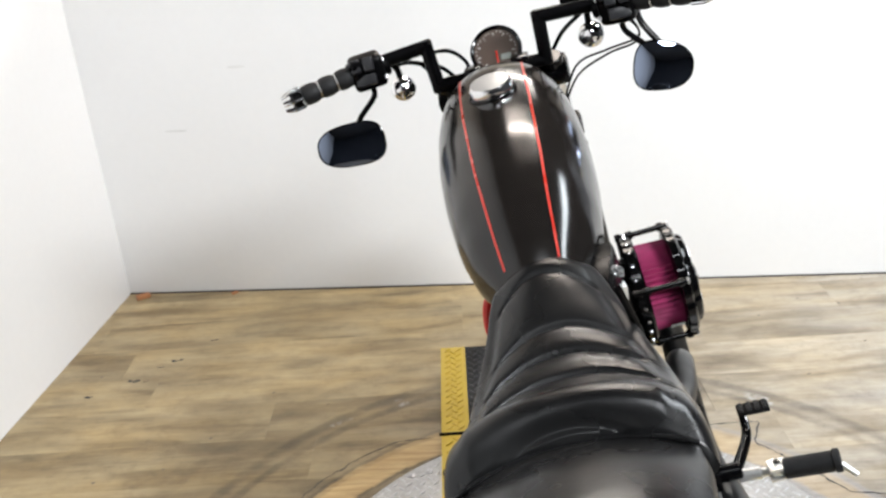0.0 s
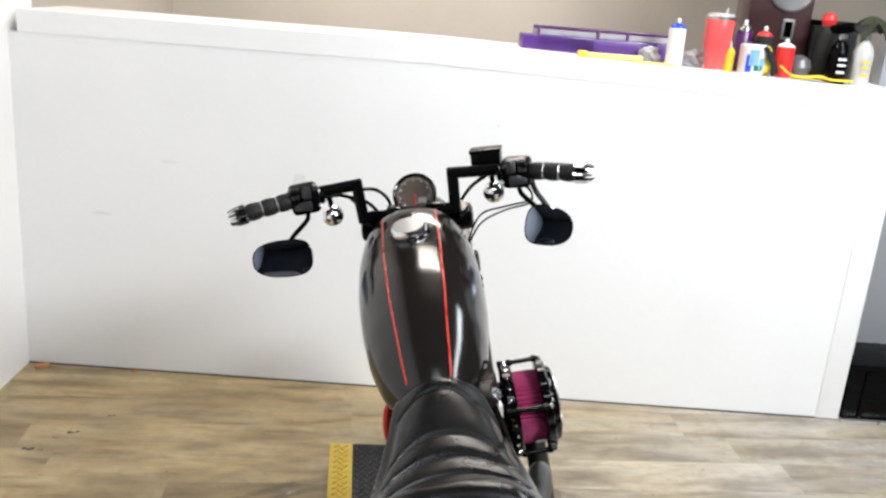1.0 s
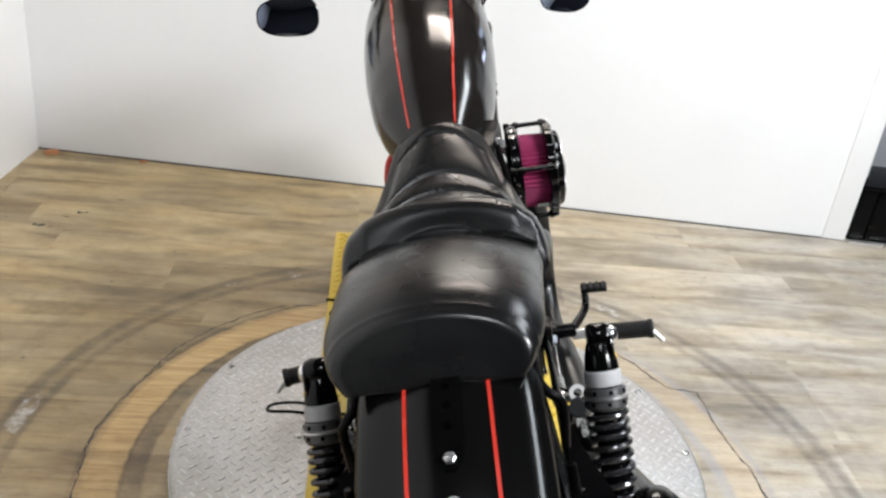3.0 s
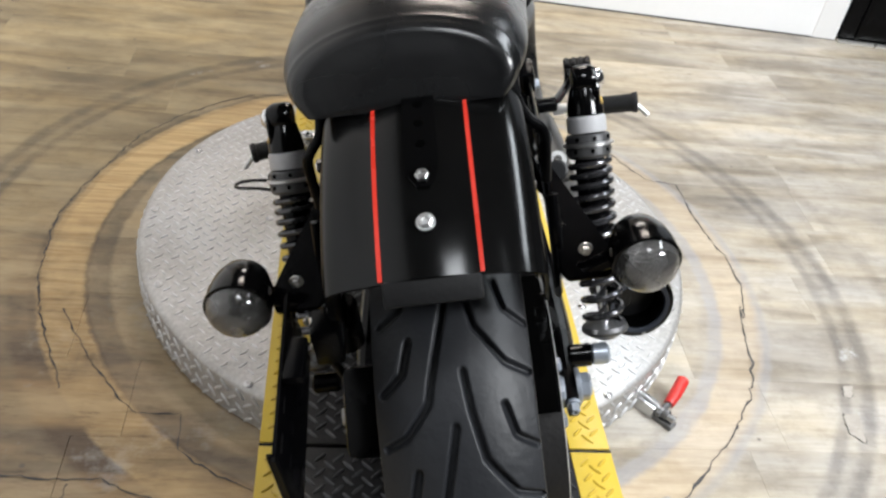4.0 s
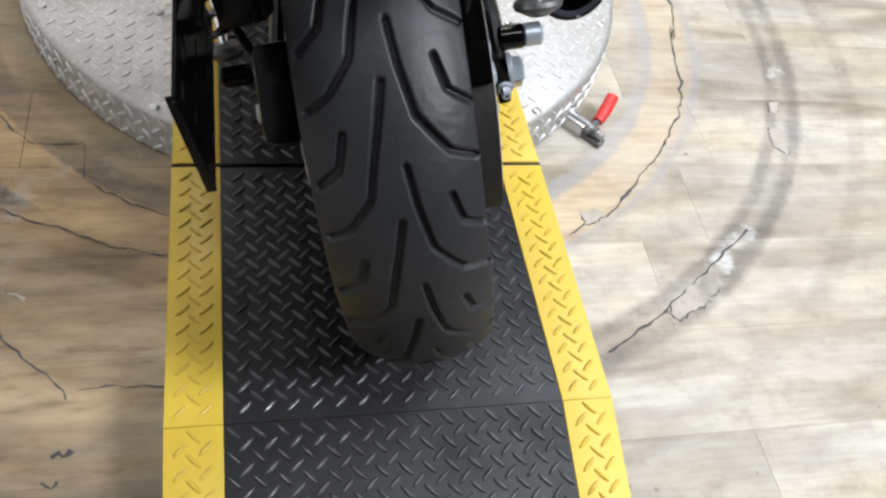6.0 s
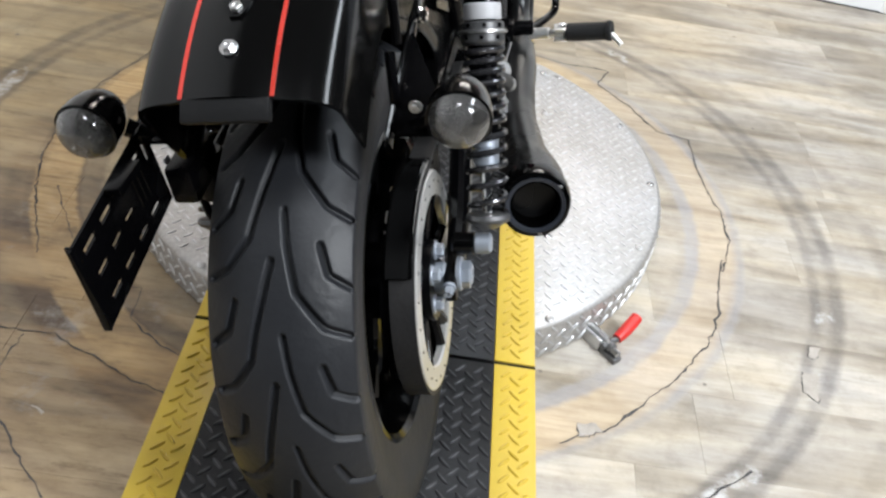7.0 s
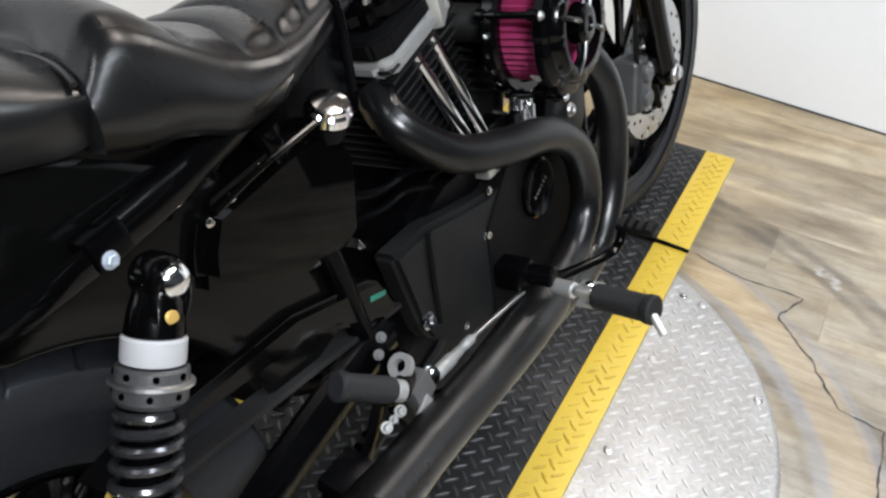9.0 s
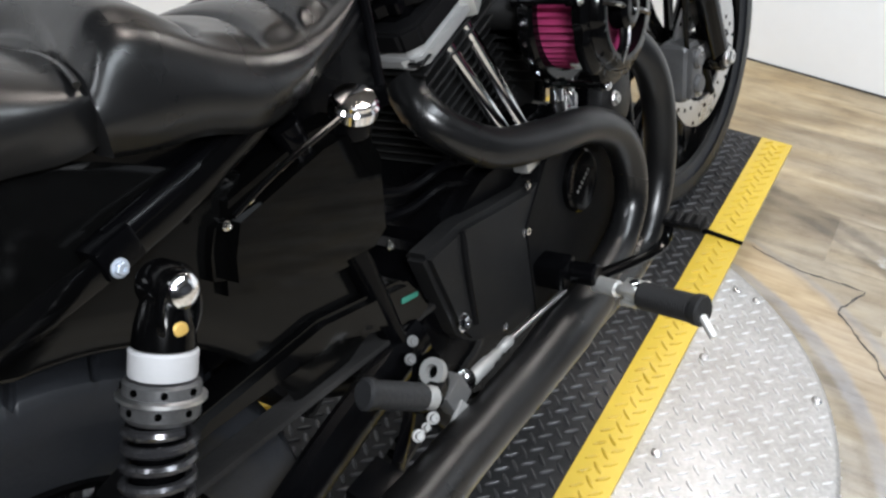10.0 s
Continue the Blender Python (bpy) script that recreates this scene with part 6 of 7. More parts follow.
rows = []
for x, f in ((AXI + 0.004, 1.0), (AXI + 0.03, 0.99), (AXO + 0.002, 0.97)):
    rows.append([ay((0.0710 if i % 2 else 0.0640) * f, 2 * math.pi * i / 96, x) for i in range(96)])
part("filter", rings(rows), FILTER, air, "magenta pleated gauze filter", angle=20)
part("filter_label", box(ay(0.0712, radians(-140), AXO - 0.014), (0.022, 0.016, 0.0015), (140, 0, 0), bev=0), INK, air, "small white sticker")
part("back_plate", lathe([(0.03, AXI - 0.012), (0.086, AXI - 0.012), (0.089, AXI - 0.008), (0.089, AXI + 0.006), (0.085, AXI + 0.010), (0.074, AXI + 0.010), (0.072, AXI + 0.004), (0.03, AXI + 0.004)], hub(0, AY, AZ), 72, closed=True), GLOSS, air)


def scallop(rad, depth, sharp=4):
    """A rim notched eight times round."""
    return [(rad - depth * max(0.0, math.cos(8 * 2 * math.pi * i / 160)) ** sharp, 2 * math.pi * i / 160) for i in range(160)]


def stepped_ring(name, tiers, inner, label):
    rows = [[ay(r, a, x) for r, a in scallop(rad, depth)] for x, rad, depth in tiers]
    for x, k in ((tiers[-1][0], inner), (tiers[0][0], inner)):
        rows.append([ay(k, 2 * math.pi * i / 160, x) for i in range(160)])
    part(name, rings(rows, cap=False, loop=True), GLOSS, air, label, angle=40)


stepped_ring("front_ring", ((AXO, 0.084, 0.002), (AXO + 0.002, 0.088, 0.003), (AXO + 0.013, 0.088, 0.005), (AXO + 0.017, 0.083, 0.005)), 0.060, "black scalloped front ring")
stepped_ring("inner_ring", ((AXO + 0.015, 0.074, 0.001), (AXO + 0.025, 0.071, 0.003), (AXO + 0.029, 0.066, 0.003)), 0.054, "raised inner ring of the cover")
part("front_hub", lathe([(0.020, AXO + 0.012), (0.026, AXO + 0.016), (0.025, AXO + 0.032), (0.018, AXO + 0.036), (0.010, AXO + 0.036), (0.008, AXO + 0.033), (0.001, AXO + 0.033)], hub(0, AY, AZ), 32), GLOSS, air)
for i in range(4):
    a = radians(-66 + 90 * i)
    part("front_spoke", tube([ay(0.018, a, AXO + 0.026), ay(0.040, a, AXO + 0.028), ay(0.064, a, AXO + 0.021)], [0.0075, 0.0060, 0.0075], 10, 3, flat=(1.3, 0.8)), GLOSS, air)
    part("spoke_edge", tube([ay(0.020, a, AXO + 0.033), ay(0.040, a, AXO + 0.0338), ay(0.062, a, AXO + 0.028)], 0.0020, 8, 3), STEEL, air, "machined bright spoke edge")
    part("standoff", rod(ay(0.0890, a, AXI - 0.014), ay(0.0890, a, AXO + 0.012), 0.0046, bev=0.0008), GLOSS, air)
    for x in (AXI - 0.014, AXI + 0.004, AXO - 0.004):
        part("standoff_ring", lathe([(0.0046, 0), (0.0072, 0.001), (0.0072, 0.010), (0.0046, 0.011)], along(ay(0.0890, a, x), ay(0.0890, a, x + 1)), 14), GLOSS, air)
    part("ring_screw", bolt(ay(0.0890, a, AXO + 0.012), (1, 0, 0), 0.0045, 0.004), STEEL, air)
for i in range(24):
    a = 2 * math.pi * (i + 0.5) / 24
    part("rivet", lathe([(0.0032, 0), (0.0030, 0.0016), (0.001, 0.0022)], along(ay(0.089, a, AXI - 0.001), ay(0.20, a, AXI - 0.001)), 8), CHROME, air)
part("mount", box((0.100, 0.82, 0.62), (0.05, 0.07, 0.10), bev=0.012), SATIN, air)

# ---- exhaust: two pipes joining one muffler ----
ex = new("exhaust")
ex.parent = bike
ex["label"] = "satin black two-into-one exhaust"
part("rear_pipe", tube([(0.055, 0.60, 0.61), (0.085, 0.585, 0.585), (0.108, 0.60, 0.555), (0.132, 0.64, 0.522), (0.150, 0.72, 0.498), (0.160, 0.80, 0.478), (0.165, 0.862, 0.438), (0.166, 0.892, 0.382), (0.166, 0.888, 0.322), (0.166, 0.84, 0.282), (0.170, 0.76, 0.272), (0.175, 0.66, 0.276)], 0.0235, 20, 6), PIPE, ex, "satin black rear head pipe")
part("front_pipe", tube([(0.07, 0.925, 0.58), (0.105, 0.937, 0.57), (0.14, 0.945, 0.545), (0.165, 0.972, 0.50), (0.172, 0.989, 0.44), (0.173, 0.986, 0.37), (0.171, 0.971, 0.31), (0.169, 0.93, 0.255), (0.168, 0.87, 0.232), (0.171, 0.77, 0.238), (0.176, 0.66, 0.256)], 0.0235, 20, 6), PIPE, ex, "satin black front head pipe")
part("collector", tube([(0.172, 0.74, 0.262), (0.176, 0.65, 0.268), (0.180, 0.56, 0.274), (0.186, 0.46, 0.288), (0.193, 0.38, 0.303)], [0.030, 0.034, 0.031, 0.030, 0.031], 24, 6), PIPE, ex, "satin black collector pipe")
md0, md1 = Vector((0.193, 0.385, 0.302)), Vector((0.2335, 0.092, 0.363))
mfm = along(md0, md1)
ML = (md1 - md0).length
part("muffler", lathe([(0.030, -0.01), (0.031, 0.04), (0.033, ML * 0.40), (0.038, ML * 0.54), (0.0435, ML * 0.66), (0.0462, ML * 0.75), (0.0465, ML - 0.03)], mfm, 48), PIPE, ex, "satin black muffler body")
part("end_cap", lathe([(0.0465, ML - 0.032), (0.0485, ML - 0.03), (0.0485, ML - 0.012), (0.046, ML - 0.002), (0.041, ML), (0.034, ML - 0.001), (0.0325, ML - 0.004), (0.0320, ML - 0.012), (0.044, ML - 0.02)], mfm, 48, closed=True), GLOSS, ex, "gloss black end cap")
part("cap_ring", lathe([(0.0400, ML - 0.0004), (0.0395, ML + 0.0012), (0.0345, ML + 0.0002), (0.0335, ML - 0.002), (0.036, ML - 0.003)], mfm, 48, closed=True), RINGEDGE, ex, "bare grey inner edge")
part("baffle", lathe([(0.001, ML - 0.20), (0.032, ML - 0.20), (0.032, ML - 0.0045), (0.0305, ML - 0.0045), (0.0305, ML - 0.198)], mfm, 40), HOLLOW, ex)
for k in range(3):
    a = 2 * math.pi * k / 3 + 0.6
    part("cap_screw", bolt(mfm @ Vector((0.0405 * math.cos(a), 0.0405 * math.sin(a), ML - 0.003)), (mfm.to_3x3() @ Vector((0, 0, 1))), 0.0032, 0.003), STEEL, ex)
part("muffler_hanger", box((0.165, 0.30, 0.335), (0.04, 0.05, 0.02), (0, 20, 0), bev=0.004), SATIN, ex)

# ---- oil tank, side panels, frame ----
oil = new("oil_tank")
oil.parent = bike
oil["label"] = "gloss black oil tank panel under the seat"
part("panel", slab([(0.262, 0.608), (0.282, 0.640), (0.40, 0.652), (0.462, 0.648), (0.482, 0.600), (0.462, 0.518), (0.43, 0.505), (0.352, 0.522), (0.252, 0.575)], Matrix.Translation((0.060, 0, 0)) @ SIDE, 0.058, 0.014), PIANO, oil)
part("filler_neck", rod((0.104, 0.450, 0.63), (0.112, 0.452, 0.650), 0.020, bev=0.002), SATIN, oil)
part("filler_cap", lathe([(0.020, 0.0), (0.0235, 0.003), (0.0235, 0.012), (0.0205, 0.0145), (0.0205, 0.0185), (0.0190, 0.0205), (0.010, 0.0215), (0.001, 0.0218)], Matrix.Translation((0.112, 0.452, 0.648)) @ Matrix.Rotation(radians(25), 4, "Y"), 32), CHROME, oil, "chrome oil filler cap")
part("trim_bar", tube([(0.119, 0.285, 0.636), (0.121, 0.34, 0.648), (0.119, 0.43, 0.655)], 0.0032, 10), GLOSS, oil)
for y, z in ((0.305, 0.640), (0.345, 0.648), (0.276, 0.632), (0.448, 0.508)):
    part("stud", bolt((0.118, y, z), (1, 0, 0), 0.0032, 0.0045), CHROME, oil)
part("battery_panel", slab([(0.24, 0.60), (0.27, 0.65), (0.47, 0.65), (0.48, 0.56), (0.44, 0.49), (0.30, 0.50)], Matrix.Translation((-0.125, 0, 0)) @ SIDE, 0.055, 0.014), GLOSS, bike, "gloss black battery panel")
part("inner_tray", box((0, 0.36, 0.58), (0.11, 0.22, 0.20), bev=0.01), SATIN, bike)
part("inner_tray", box((0, 0.50, 0.665), (0.11, 0.15, 0.13), bev=0.01), SATIN, bike)
part("inner_fender", box((0, 0.30, 0.48), (0.13, 0.05, 0.25), (25, 0, 0), bev=0.01), MATTE, bike)
fr = new("frame_tubes")
fr.parent = bike
fr["label"] = "satin black tubular steel cradle"
for s in (-1, 1):
    part("seat_rail", tube([(s * 0.106, 0.186, 0.668), (s * 0.104, 0.23, 0.673), (s * 0.10, 0.30, 0.68), (s * 0.098, 0.42, 0.70), (s * 0.085, 0.52, 0.725), (s * 0.05, 0.62, 0.745)], 0.0125, 12), SATIN, fr)
    part("down_tube", tube([(s * 0.03, 1.10, 0.84), (s * 0.055, 1.10, 0.60), (s * 0.085, 1.06, 0.30), (s * 0.10, 0.98, 0.19), (s * 0.105, 0.80, 0.165), (s * 0.105, 0.52, 0.20), (s * 0.10, 0.45, 0.34), (s * 0.10, 0.42, 0.50), (s * 0.098, 0.38, 0.67)], 0.0145, 12), SATIN, fr)
    part("rail_block", box((s * 0.110, 0.184, 0.664), (0.026, 0.036, 0.028), (8, 0, 0), bev=0.005), SATIN, fr)
    part("rail_nut", bolt((s * 0.122, 0.178, 0.656), (s, 0, 0), 0.0055, 0.006), BLUESTEEL, fr, "pale zinc-plated nut")
part("steering_head", rod((0, 1.205, 0.80), (0, 1.155, 0.90), 0.03, bev=0.004), SATIN, fr)
part("oil_line", tube([(0.08, 0.47, 0.55), (0.094, 0.52, 0.53), (0.092, 0.60, 0.52), (0.08, 0.68, 0.48)], 0.0055, 8), SATIN, bike)
part("oil_line", tube([(0.08, 0.46, 0.52), (0.09, 0.52, 0.505), (0.09, 0.58, 0.50), (0.08, 0.66, 0.46)], 0.0055, 8), SATIN, bike)
part("wire_cable", tube([(0.09, 0.50, 0.80), (0.10, 0.515, 0.74), (0.104, 0.51, 0.69), (0.11, 0.50, 0.655)], 0.005, 8), SATIN, bike, "black braided cable")
part("coil_cover", box((0.072, 0.655, 0.735), (0.05, 0.10, 0.07), (12, 0, -14), bev=0.012), SATIN, bike, "black coil cover")
part("coil_bolt", bolt((0.098, 0.64, 0.752), (0.7, -0.3, 0.65), 0.008, 0.007), STEEL, bike)
part("red_hose", tube([(-0.075, 0.73, 0.73), (-0.098, 0.735, 0.712), (-0.108, 0.73, 0.675), (-0.105, 0.735, 0.635), (-0.09, 0.75, 0.61)], 0.0075, 10), REDRUB, bike, "red spark plug lead")

# ---- foot controls ----
def peg(s, base, tip, label, parent):
    o = new("foot_peg")
    o.parent = parent
    o["label"] = label
    b, t = Vector(base), Vector(tip)
    m = along(b, t)
    L = (t - b).length
    part("bracket", lathe([(0.0085, -0.062), (0.0105, -0.060), (0.0105, -0.026), (0.0075, -0.024), (0.0075, -0.012), (0.0105, -0.010), (0.0105, 0.004), (0.008, 0.006)], m, 20), PALEALU, o, "bright steel peg mount")
    for e in (-1, 1):
        part("clevis_ear", box(b + Vector((0, 0, 0.0095 * e)), (0.030, 0.027, 0.0055), (0, 0, 0), bev=0.002), PALEALU, o)
    part("clevis_pin", rod(b + Vector((0, 0, -0.016)), b + Vector((0, 0, 0.018)), 0.006, bev=0.001), CHROME, o)
    prof = [(0.012, 0.008), (0.0165, 0.010)]
    n = 22
    for k in range(n):
        z0 = 0.012 + (L - 0.018) * k / n
        z1 = 0.012 + (L - 0.018) * (k + 0.55) / n
        prof += [(0.0160, z0), (0.0168, z0 + 0.0007), (0.0168, z1), (0.0160, z1 + 0.0007)]
    prof += [(0.0150, L - 0.012), (0.0150, L - 0.009), (0.0185, L - 0.008), (0.0185, L), (0.016, L + 0.002)]
    part("rubber", lathe(prof, m, 24), GRIPRUB, o, "ribbed black rubber")
    part("feeler", rod(t + Vector((s * 0.0, -0.004, -0.004)), t + Vector((s * 0.018, -0.018, -0.020)), 0.0052, 0.0046, bev=0.001), PALEALU, o)
    return o


peg(1, (0.258, 0.688, 0.318), (0.347, 0.668, 0.327), "rider's right foot peg with ribbed rubber", bike)
peg(-1, (-0.268, 0.686, 0.322), (-0.370, 0.660, 0.322), "rider's left foot peg with ribbed rubber", bike)
ped = new("brake_pedal")
ped.parent = bike
part("arm", tube([(0.194, 0.705, 0.316), (0.218, 0.755, 0.310), (0.236, 0.798, 0.306), (0.242, 0.820, 0.310), (0.243, 0.833, 0.324)], [0.0105, 0.0095, 0.0085, 0.0075, 0.007], 10, 5, flat=(1.0, 0.7)), GLOSS, ped)
part("pad", box((0.263, 0.838, 0.332), (0.054, 0.023, 0.009), (14, 0, -4), bev=0.003), MATTE, ped, "ribbed pedal pad")
for k in range(4):
    part("pad_rib", box((0.243 + 0.0135 * k, 0.838 - 0.001 * k, 0.338), (0.007, 0.019, 0.004), (14, 0, -4), bev=0.001), GRIPRUB, ped)
part("pivot", rod((0.12, 0.70, 0.325), (0.205, 0.70, 0.325), 0.014, bev=0.003), SATIN, ped)
part("peg_mount", box((0.145, 0.695, 0.325), (0.050, 0.038, 0.036), bev=0.008), SATIN, bike)
part("peg_mount", box((-0.19, 0.69, 0.32), (0.06, 0.05, 0.045), bev=0.01), SATIN, bike)
# brake rod and passenger pegs
part("brake_rod", rod((0.160, 0.69, 0.30), (0.155, 0.563, 0.3142), 0.0036), STEEL, bike)
part("rod_sleeve", lathe([(0.0050, 0.0), (0.0066, 0.003), (0.0066, 0.020), (0.0054, 0.022), (0.0054, 0.030), (0.0066, 0.032), (0.0066, 0.046), (0.0085, 0.050), (0.0085, 0.084), (0.0070, 0.088)], along((0.155, 0.565, 0.314), (0.155, 0.475, 0.322)), 20), SILVER, bike, "threaded silver rod sleeve")
part("brake_cylinder", lathe([(0.006, 0.0), (0.0105, 0.002), (0.0125, 0.006), (0.0125, 0.085), (0.010, 0.090)], along((0.154, 0.480, 0.324), (0.146, 0.40, 0.352)), 20), SATIN, bike, "black rear brake cylinder")
part("cylinder_block", box((0.158, 0.442, 0.333), (0.020, 0.034, 0.036), (18, 0, 0), bev=0.004), GREYCAST, bike, "dark grey cylinder mount")
part("mount_tab", box((0.168, 0.431, 0.313), (0.005, 0.034, 0.018), (28, 0, 0), bev=0.002), SILVER, bike, "bare metal tab")
part("cylinder_bolt", bolt((0.160, 0.463, 0.342), (1, -0.3, 0.5), 0.0058, 0.007), CHROME, bike)
for s in (-1, 1):
    pp = new("passenger_peg")
    pp.parent = bike
    pp["label"] = "folded grey rubber passenger peg"
    part("rubber", lathe([(0.0005, -0.001), (0.0125, -0.001), (0.0155, 0.001), (0.0155, 0.008), (0.0138, 0.011), (0.0138, 0.070), (0.0122, 0.073)], along((s * 0.160, 0.323, 0.432), (s * 0.178, 0.378, 0.388)), 28), PEGGREY, pp)
    part("collar", rod((s * 0.178, 0.378, 0.388), (s * 0.182, 0.389, 0.379), 0.0120, bev=0.002), SILVER, pp)
    part("bracket", tube([(s * 0.180, 0.388, 0.380), (s * 0.168, 0.414, 0.376), (s * 0.14, 0.44, 0.374)], 0.012, 10, 4), SATIN, pp)
    part("ring", lathe([(0.007, -0.004), (0.014, -0.004), (0.014, 0.004), (0.007, 0.004)], Matrix.Translation((s * 0.170, 0.409, 0.393)) @ Matrix.Rotation(radians(42), 4, "X"), 24, closed=True), SILVER, pp)
    for y, z, r in ((0.391, 0.347, 0.0050), (0.378, 0.346, 0.0035), (0.365, 0.346, 0.0050)):
        part("bolt", bolt((s * 0.170, y, z), (s, -0.5, 0.6), r, 0.008), SILVER, pp)
    for y, z in ((0.414, 0.396), (0.424, 0.412)):
        part("pivot_bolt", bolt((s * 0.138, y, z), (s, -0.4, 0.5), 0.0045, 0.006), GREYCAST, pp)
    part("support", tube([(s * 0.13, 0.44, 0.38), (s * 0.15, 0.37, 0.34), (s * 0.152, 0.33, 0.305)], 0.009, 10, 4, flat=(0.5, 1.6)), SATIN, pp)
for k in range(7):
    part("belt_tooth_guard", box((0.112, 0.30 + 0.016 * k, 0.262 + 0.004 * k), (0.016, 0.006, 0.012), (15, 0, 0), bev=0.001), SATIN, bike)

# side stand on the left, and its spring
st = new("side_stand")
st.parent = bike
st["label"] = "black side stand leg folded out to the left"
part("leg", tube([(-0.13, 0.66, 0.20), (-0.20, 0.70, 0.13), (-0.29, 0.76, 0.05), (-0.315, 0.79, -0.055 + 0.0)], [0.013, 0.011, 0.010, 0.010], 12, 5), SATIN, st)
part("foot", box((-0.318, 0.795, -0.068), (0.05, 0.06, 0.010), (0, -14, 0), bev=0.004), SATIN, st)
part("tab_loop", tube([(-0.15, 0.655, 0.215), (-0.26, 0.65, 0.225), (-0.33, 0.65, 0.236), (-0.372, 0.645, 0.252), (-0.408, 0.640, 0.262), (-0.420, 0.658, 0.257), (-0.408, 0.680, 0.250), (-0.365, 0.684, 0.243), (-0.315, 0.672, 0.234)], 0.0032, 8, 5), SATIN, st)
lev = new("shift_lever")
lev.parent = bike
part("arm", tube([(-0.19, 0.70, 0.30), (-0.24, 0.78, 0.31), (-0.245, 0.86, 0.33)], 0.007, 8), SATIN, lev)
part("toe_peg", rod((-0.245, 0.86, 0.33), (-0.30, 0.865, 0.33), 0.011, bev=0.003), GRIPRUB, lev)


# ---- things on the ledge ----
LEDGE = 1.3242


def on_ledge(name, x, y, turn, label, category, group=""):
    return thing(name, HALF @ pose(x, y, LEDGE + sag(x), 0, 0, turn), label, category, group)


PURPLE = paint("purple_plastic", (0.085, 0.028, 0.20), 0.35, var=0.15, scale=15)
FROST = paint("frosted_plastic", (0.45, 0.44, 0.47), 0.35, var=0.1, scale=15)
CORAL = paint("coral_enamel", (0.80, 0.10, 0.10), 0.35, var=0.05, scale=20)
WHITEP = paint("white_plastic", (0.72, 0.73, 0.75), 0.4, var=0.05, scale=20)
BLUEP = paint("blue_cap", (0.02, 0.07, 0.55), 0.35, var=0.08)
YELP = paint("yellow_plastic", (0.75, 0.55, 0.04), 0.4, var=0.1)
PALEYEL = paint("pale_yellow_wood", (0.72, 0.60, 0.22), 0.5, var=0.1)
SKYB = paint("sky_blue_label", (0.25, 0.50, 0.72), 0.45, var=0.25, scale=60)
MAROON = paint("dark_cherry_veneer", (0.034, 0.009, 0.010), 0.35, var=0.25, scale=12)
CONE = paint("speaker_cone", (0.16, 0.16, 0.165), 0.4, metal=0.4, var=0.1)
REDP = paint("red_can_paint", (0.62, 0.03, 0.03), 0.35, var=0.08)
VIOLET = paint("violet_label", (0.075, 0.013, 0.10), 0.35, var=0.15)
CLEARP = paint("cloudy_bottle", (0.50, 0.50, 0.48), 0.3, var=0.1)
BAG = paint("crumpled_film", (0.42, 0.42, 0.44), 0.3, var=0.2, scale=30, bump=0.3)
LEAFB = paint("black_cloth", (0.012, 0.013, 0.011), 0.8, var=0.3, scale=30, bump=0.3)


def aerosol(x, y, body, cap, h=0.19, r=0.031, label="", capname="cap"):
    o = on_ledge("spray_can", x, y, random.uniform(0, 90), label, "spray can", "cans on the ledge")
    part("can", lathe([(r * 0.9, 0), (r, 0.004), (r, h * 0.78), (r * 0.93, h * 0.80)], seg=28), body, o)
    part("shoulder", lathe([(r * 0.95, h * 0.795), (r * 0.8, h * 0.85), (r * 0.45, h * 0.88), (r * 0.45, h * 0.9)], seg=28), cap, o)
    part("nozzle", lathe([(r * 0.22, h * 0.9), (r * 0.24, h * 0.97), (r * 0.15, h)], seg=14), WHITEP, o)
    return o


case = on_ledge("ramp_case", 2.09, 0.20, 1.5, "long purple and clear plastic case", "case")
part("tray", box((0, 0.05, 0.03), (0.60, 0.12, 0.06), bev=0.006), PURPLE, case)
part("lid", box((0.02, 0.06, 0.075), (0.54, 0.10, 0.03), bev=0.005), FROST, case)
part("frame_bar", box((0.02, 0.012, 0.088), (0.56, 0.012, 0.012), bev=0.002), VIOLET, case)
for k in (-0.24, -0.02, 0.09, 0.27):
    part("divider", box((k, 0.010, 0.06), (0.010, 0.012, 0.06), bev=0.002), VIOLET, case)
part("front_panel", box((-0.14, -0.004, 0.035), (0.22, 0.012, 0.05), bev=0.003), PURPLE, case)
tool = on_ledge("squeegee", 2.11, 0.05, 2, "pale yellow wooden scraper handle", "scraper")
part("handle", box((0, 0, 0.011), (0.20, 0.024, 0.020), bev=0.007), PALEYEL, tool)
part("tip", box((-0.115, 0, 0.014), (0.035, 0.034, 0.022), bev=0.007), YELP, tool)
paper = on_ledge("paper_sheet", 2.25, 0.06, 5, "pale folded paper lying flat", "paper")
part("sheet", box((0, 0, 0.003), (0.16, 0.09, 0.005), bev=0.001), PALEYEL, paper)
for bx, bs in ((2.26, 0.05), (2.42, 0.055)):
    bag = on_ledge("film_bag", bx, 0.16, 10, "crumpled clear film bag", "bag", "film bags")
    bm = bmesh.new()
    bmesh.ops.create_icosphere(bm, subdivisions=3, radius=bs)
    for v in bm.verts:
        v.co *= 0.75 + 0.5 * noise.noise(v.co * 30)
        v.co.z = max(0, v.co.z * 0.8 + bs * 0.5)
    part("film", bm, BAG, bag, angle=20)
aerosol(2.325, 0.075, WHITEP, BLUEP, 0.165, 0.030, "white spray can with a blue collar")
cup = on_ledge("tumbler", 2.475, 0.09, 0, "coral red steel tumbler with a clear lid", "tumbler")
part("body", lathe([(0.033, 0.0), (0.034, 0.006), (0.037, 0.06), (0.047, 0.085), (0.0495, 0.175), (0.0485, 0.178)], seg=36), CORAL, cup)
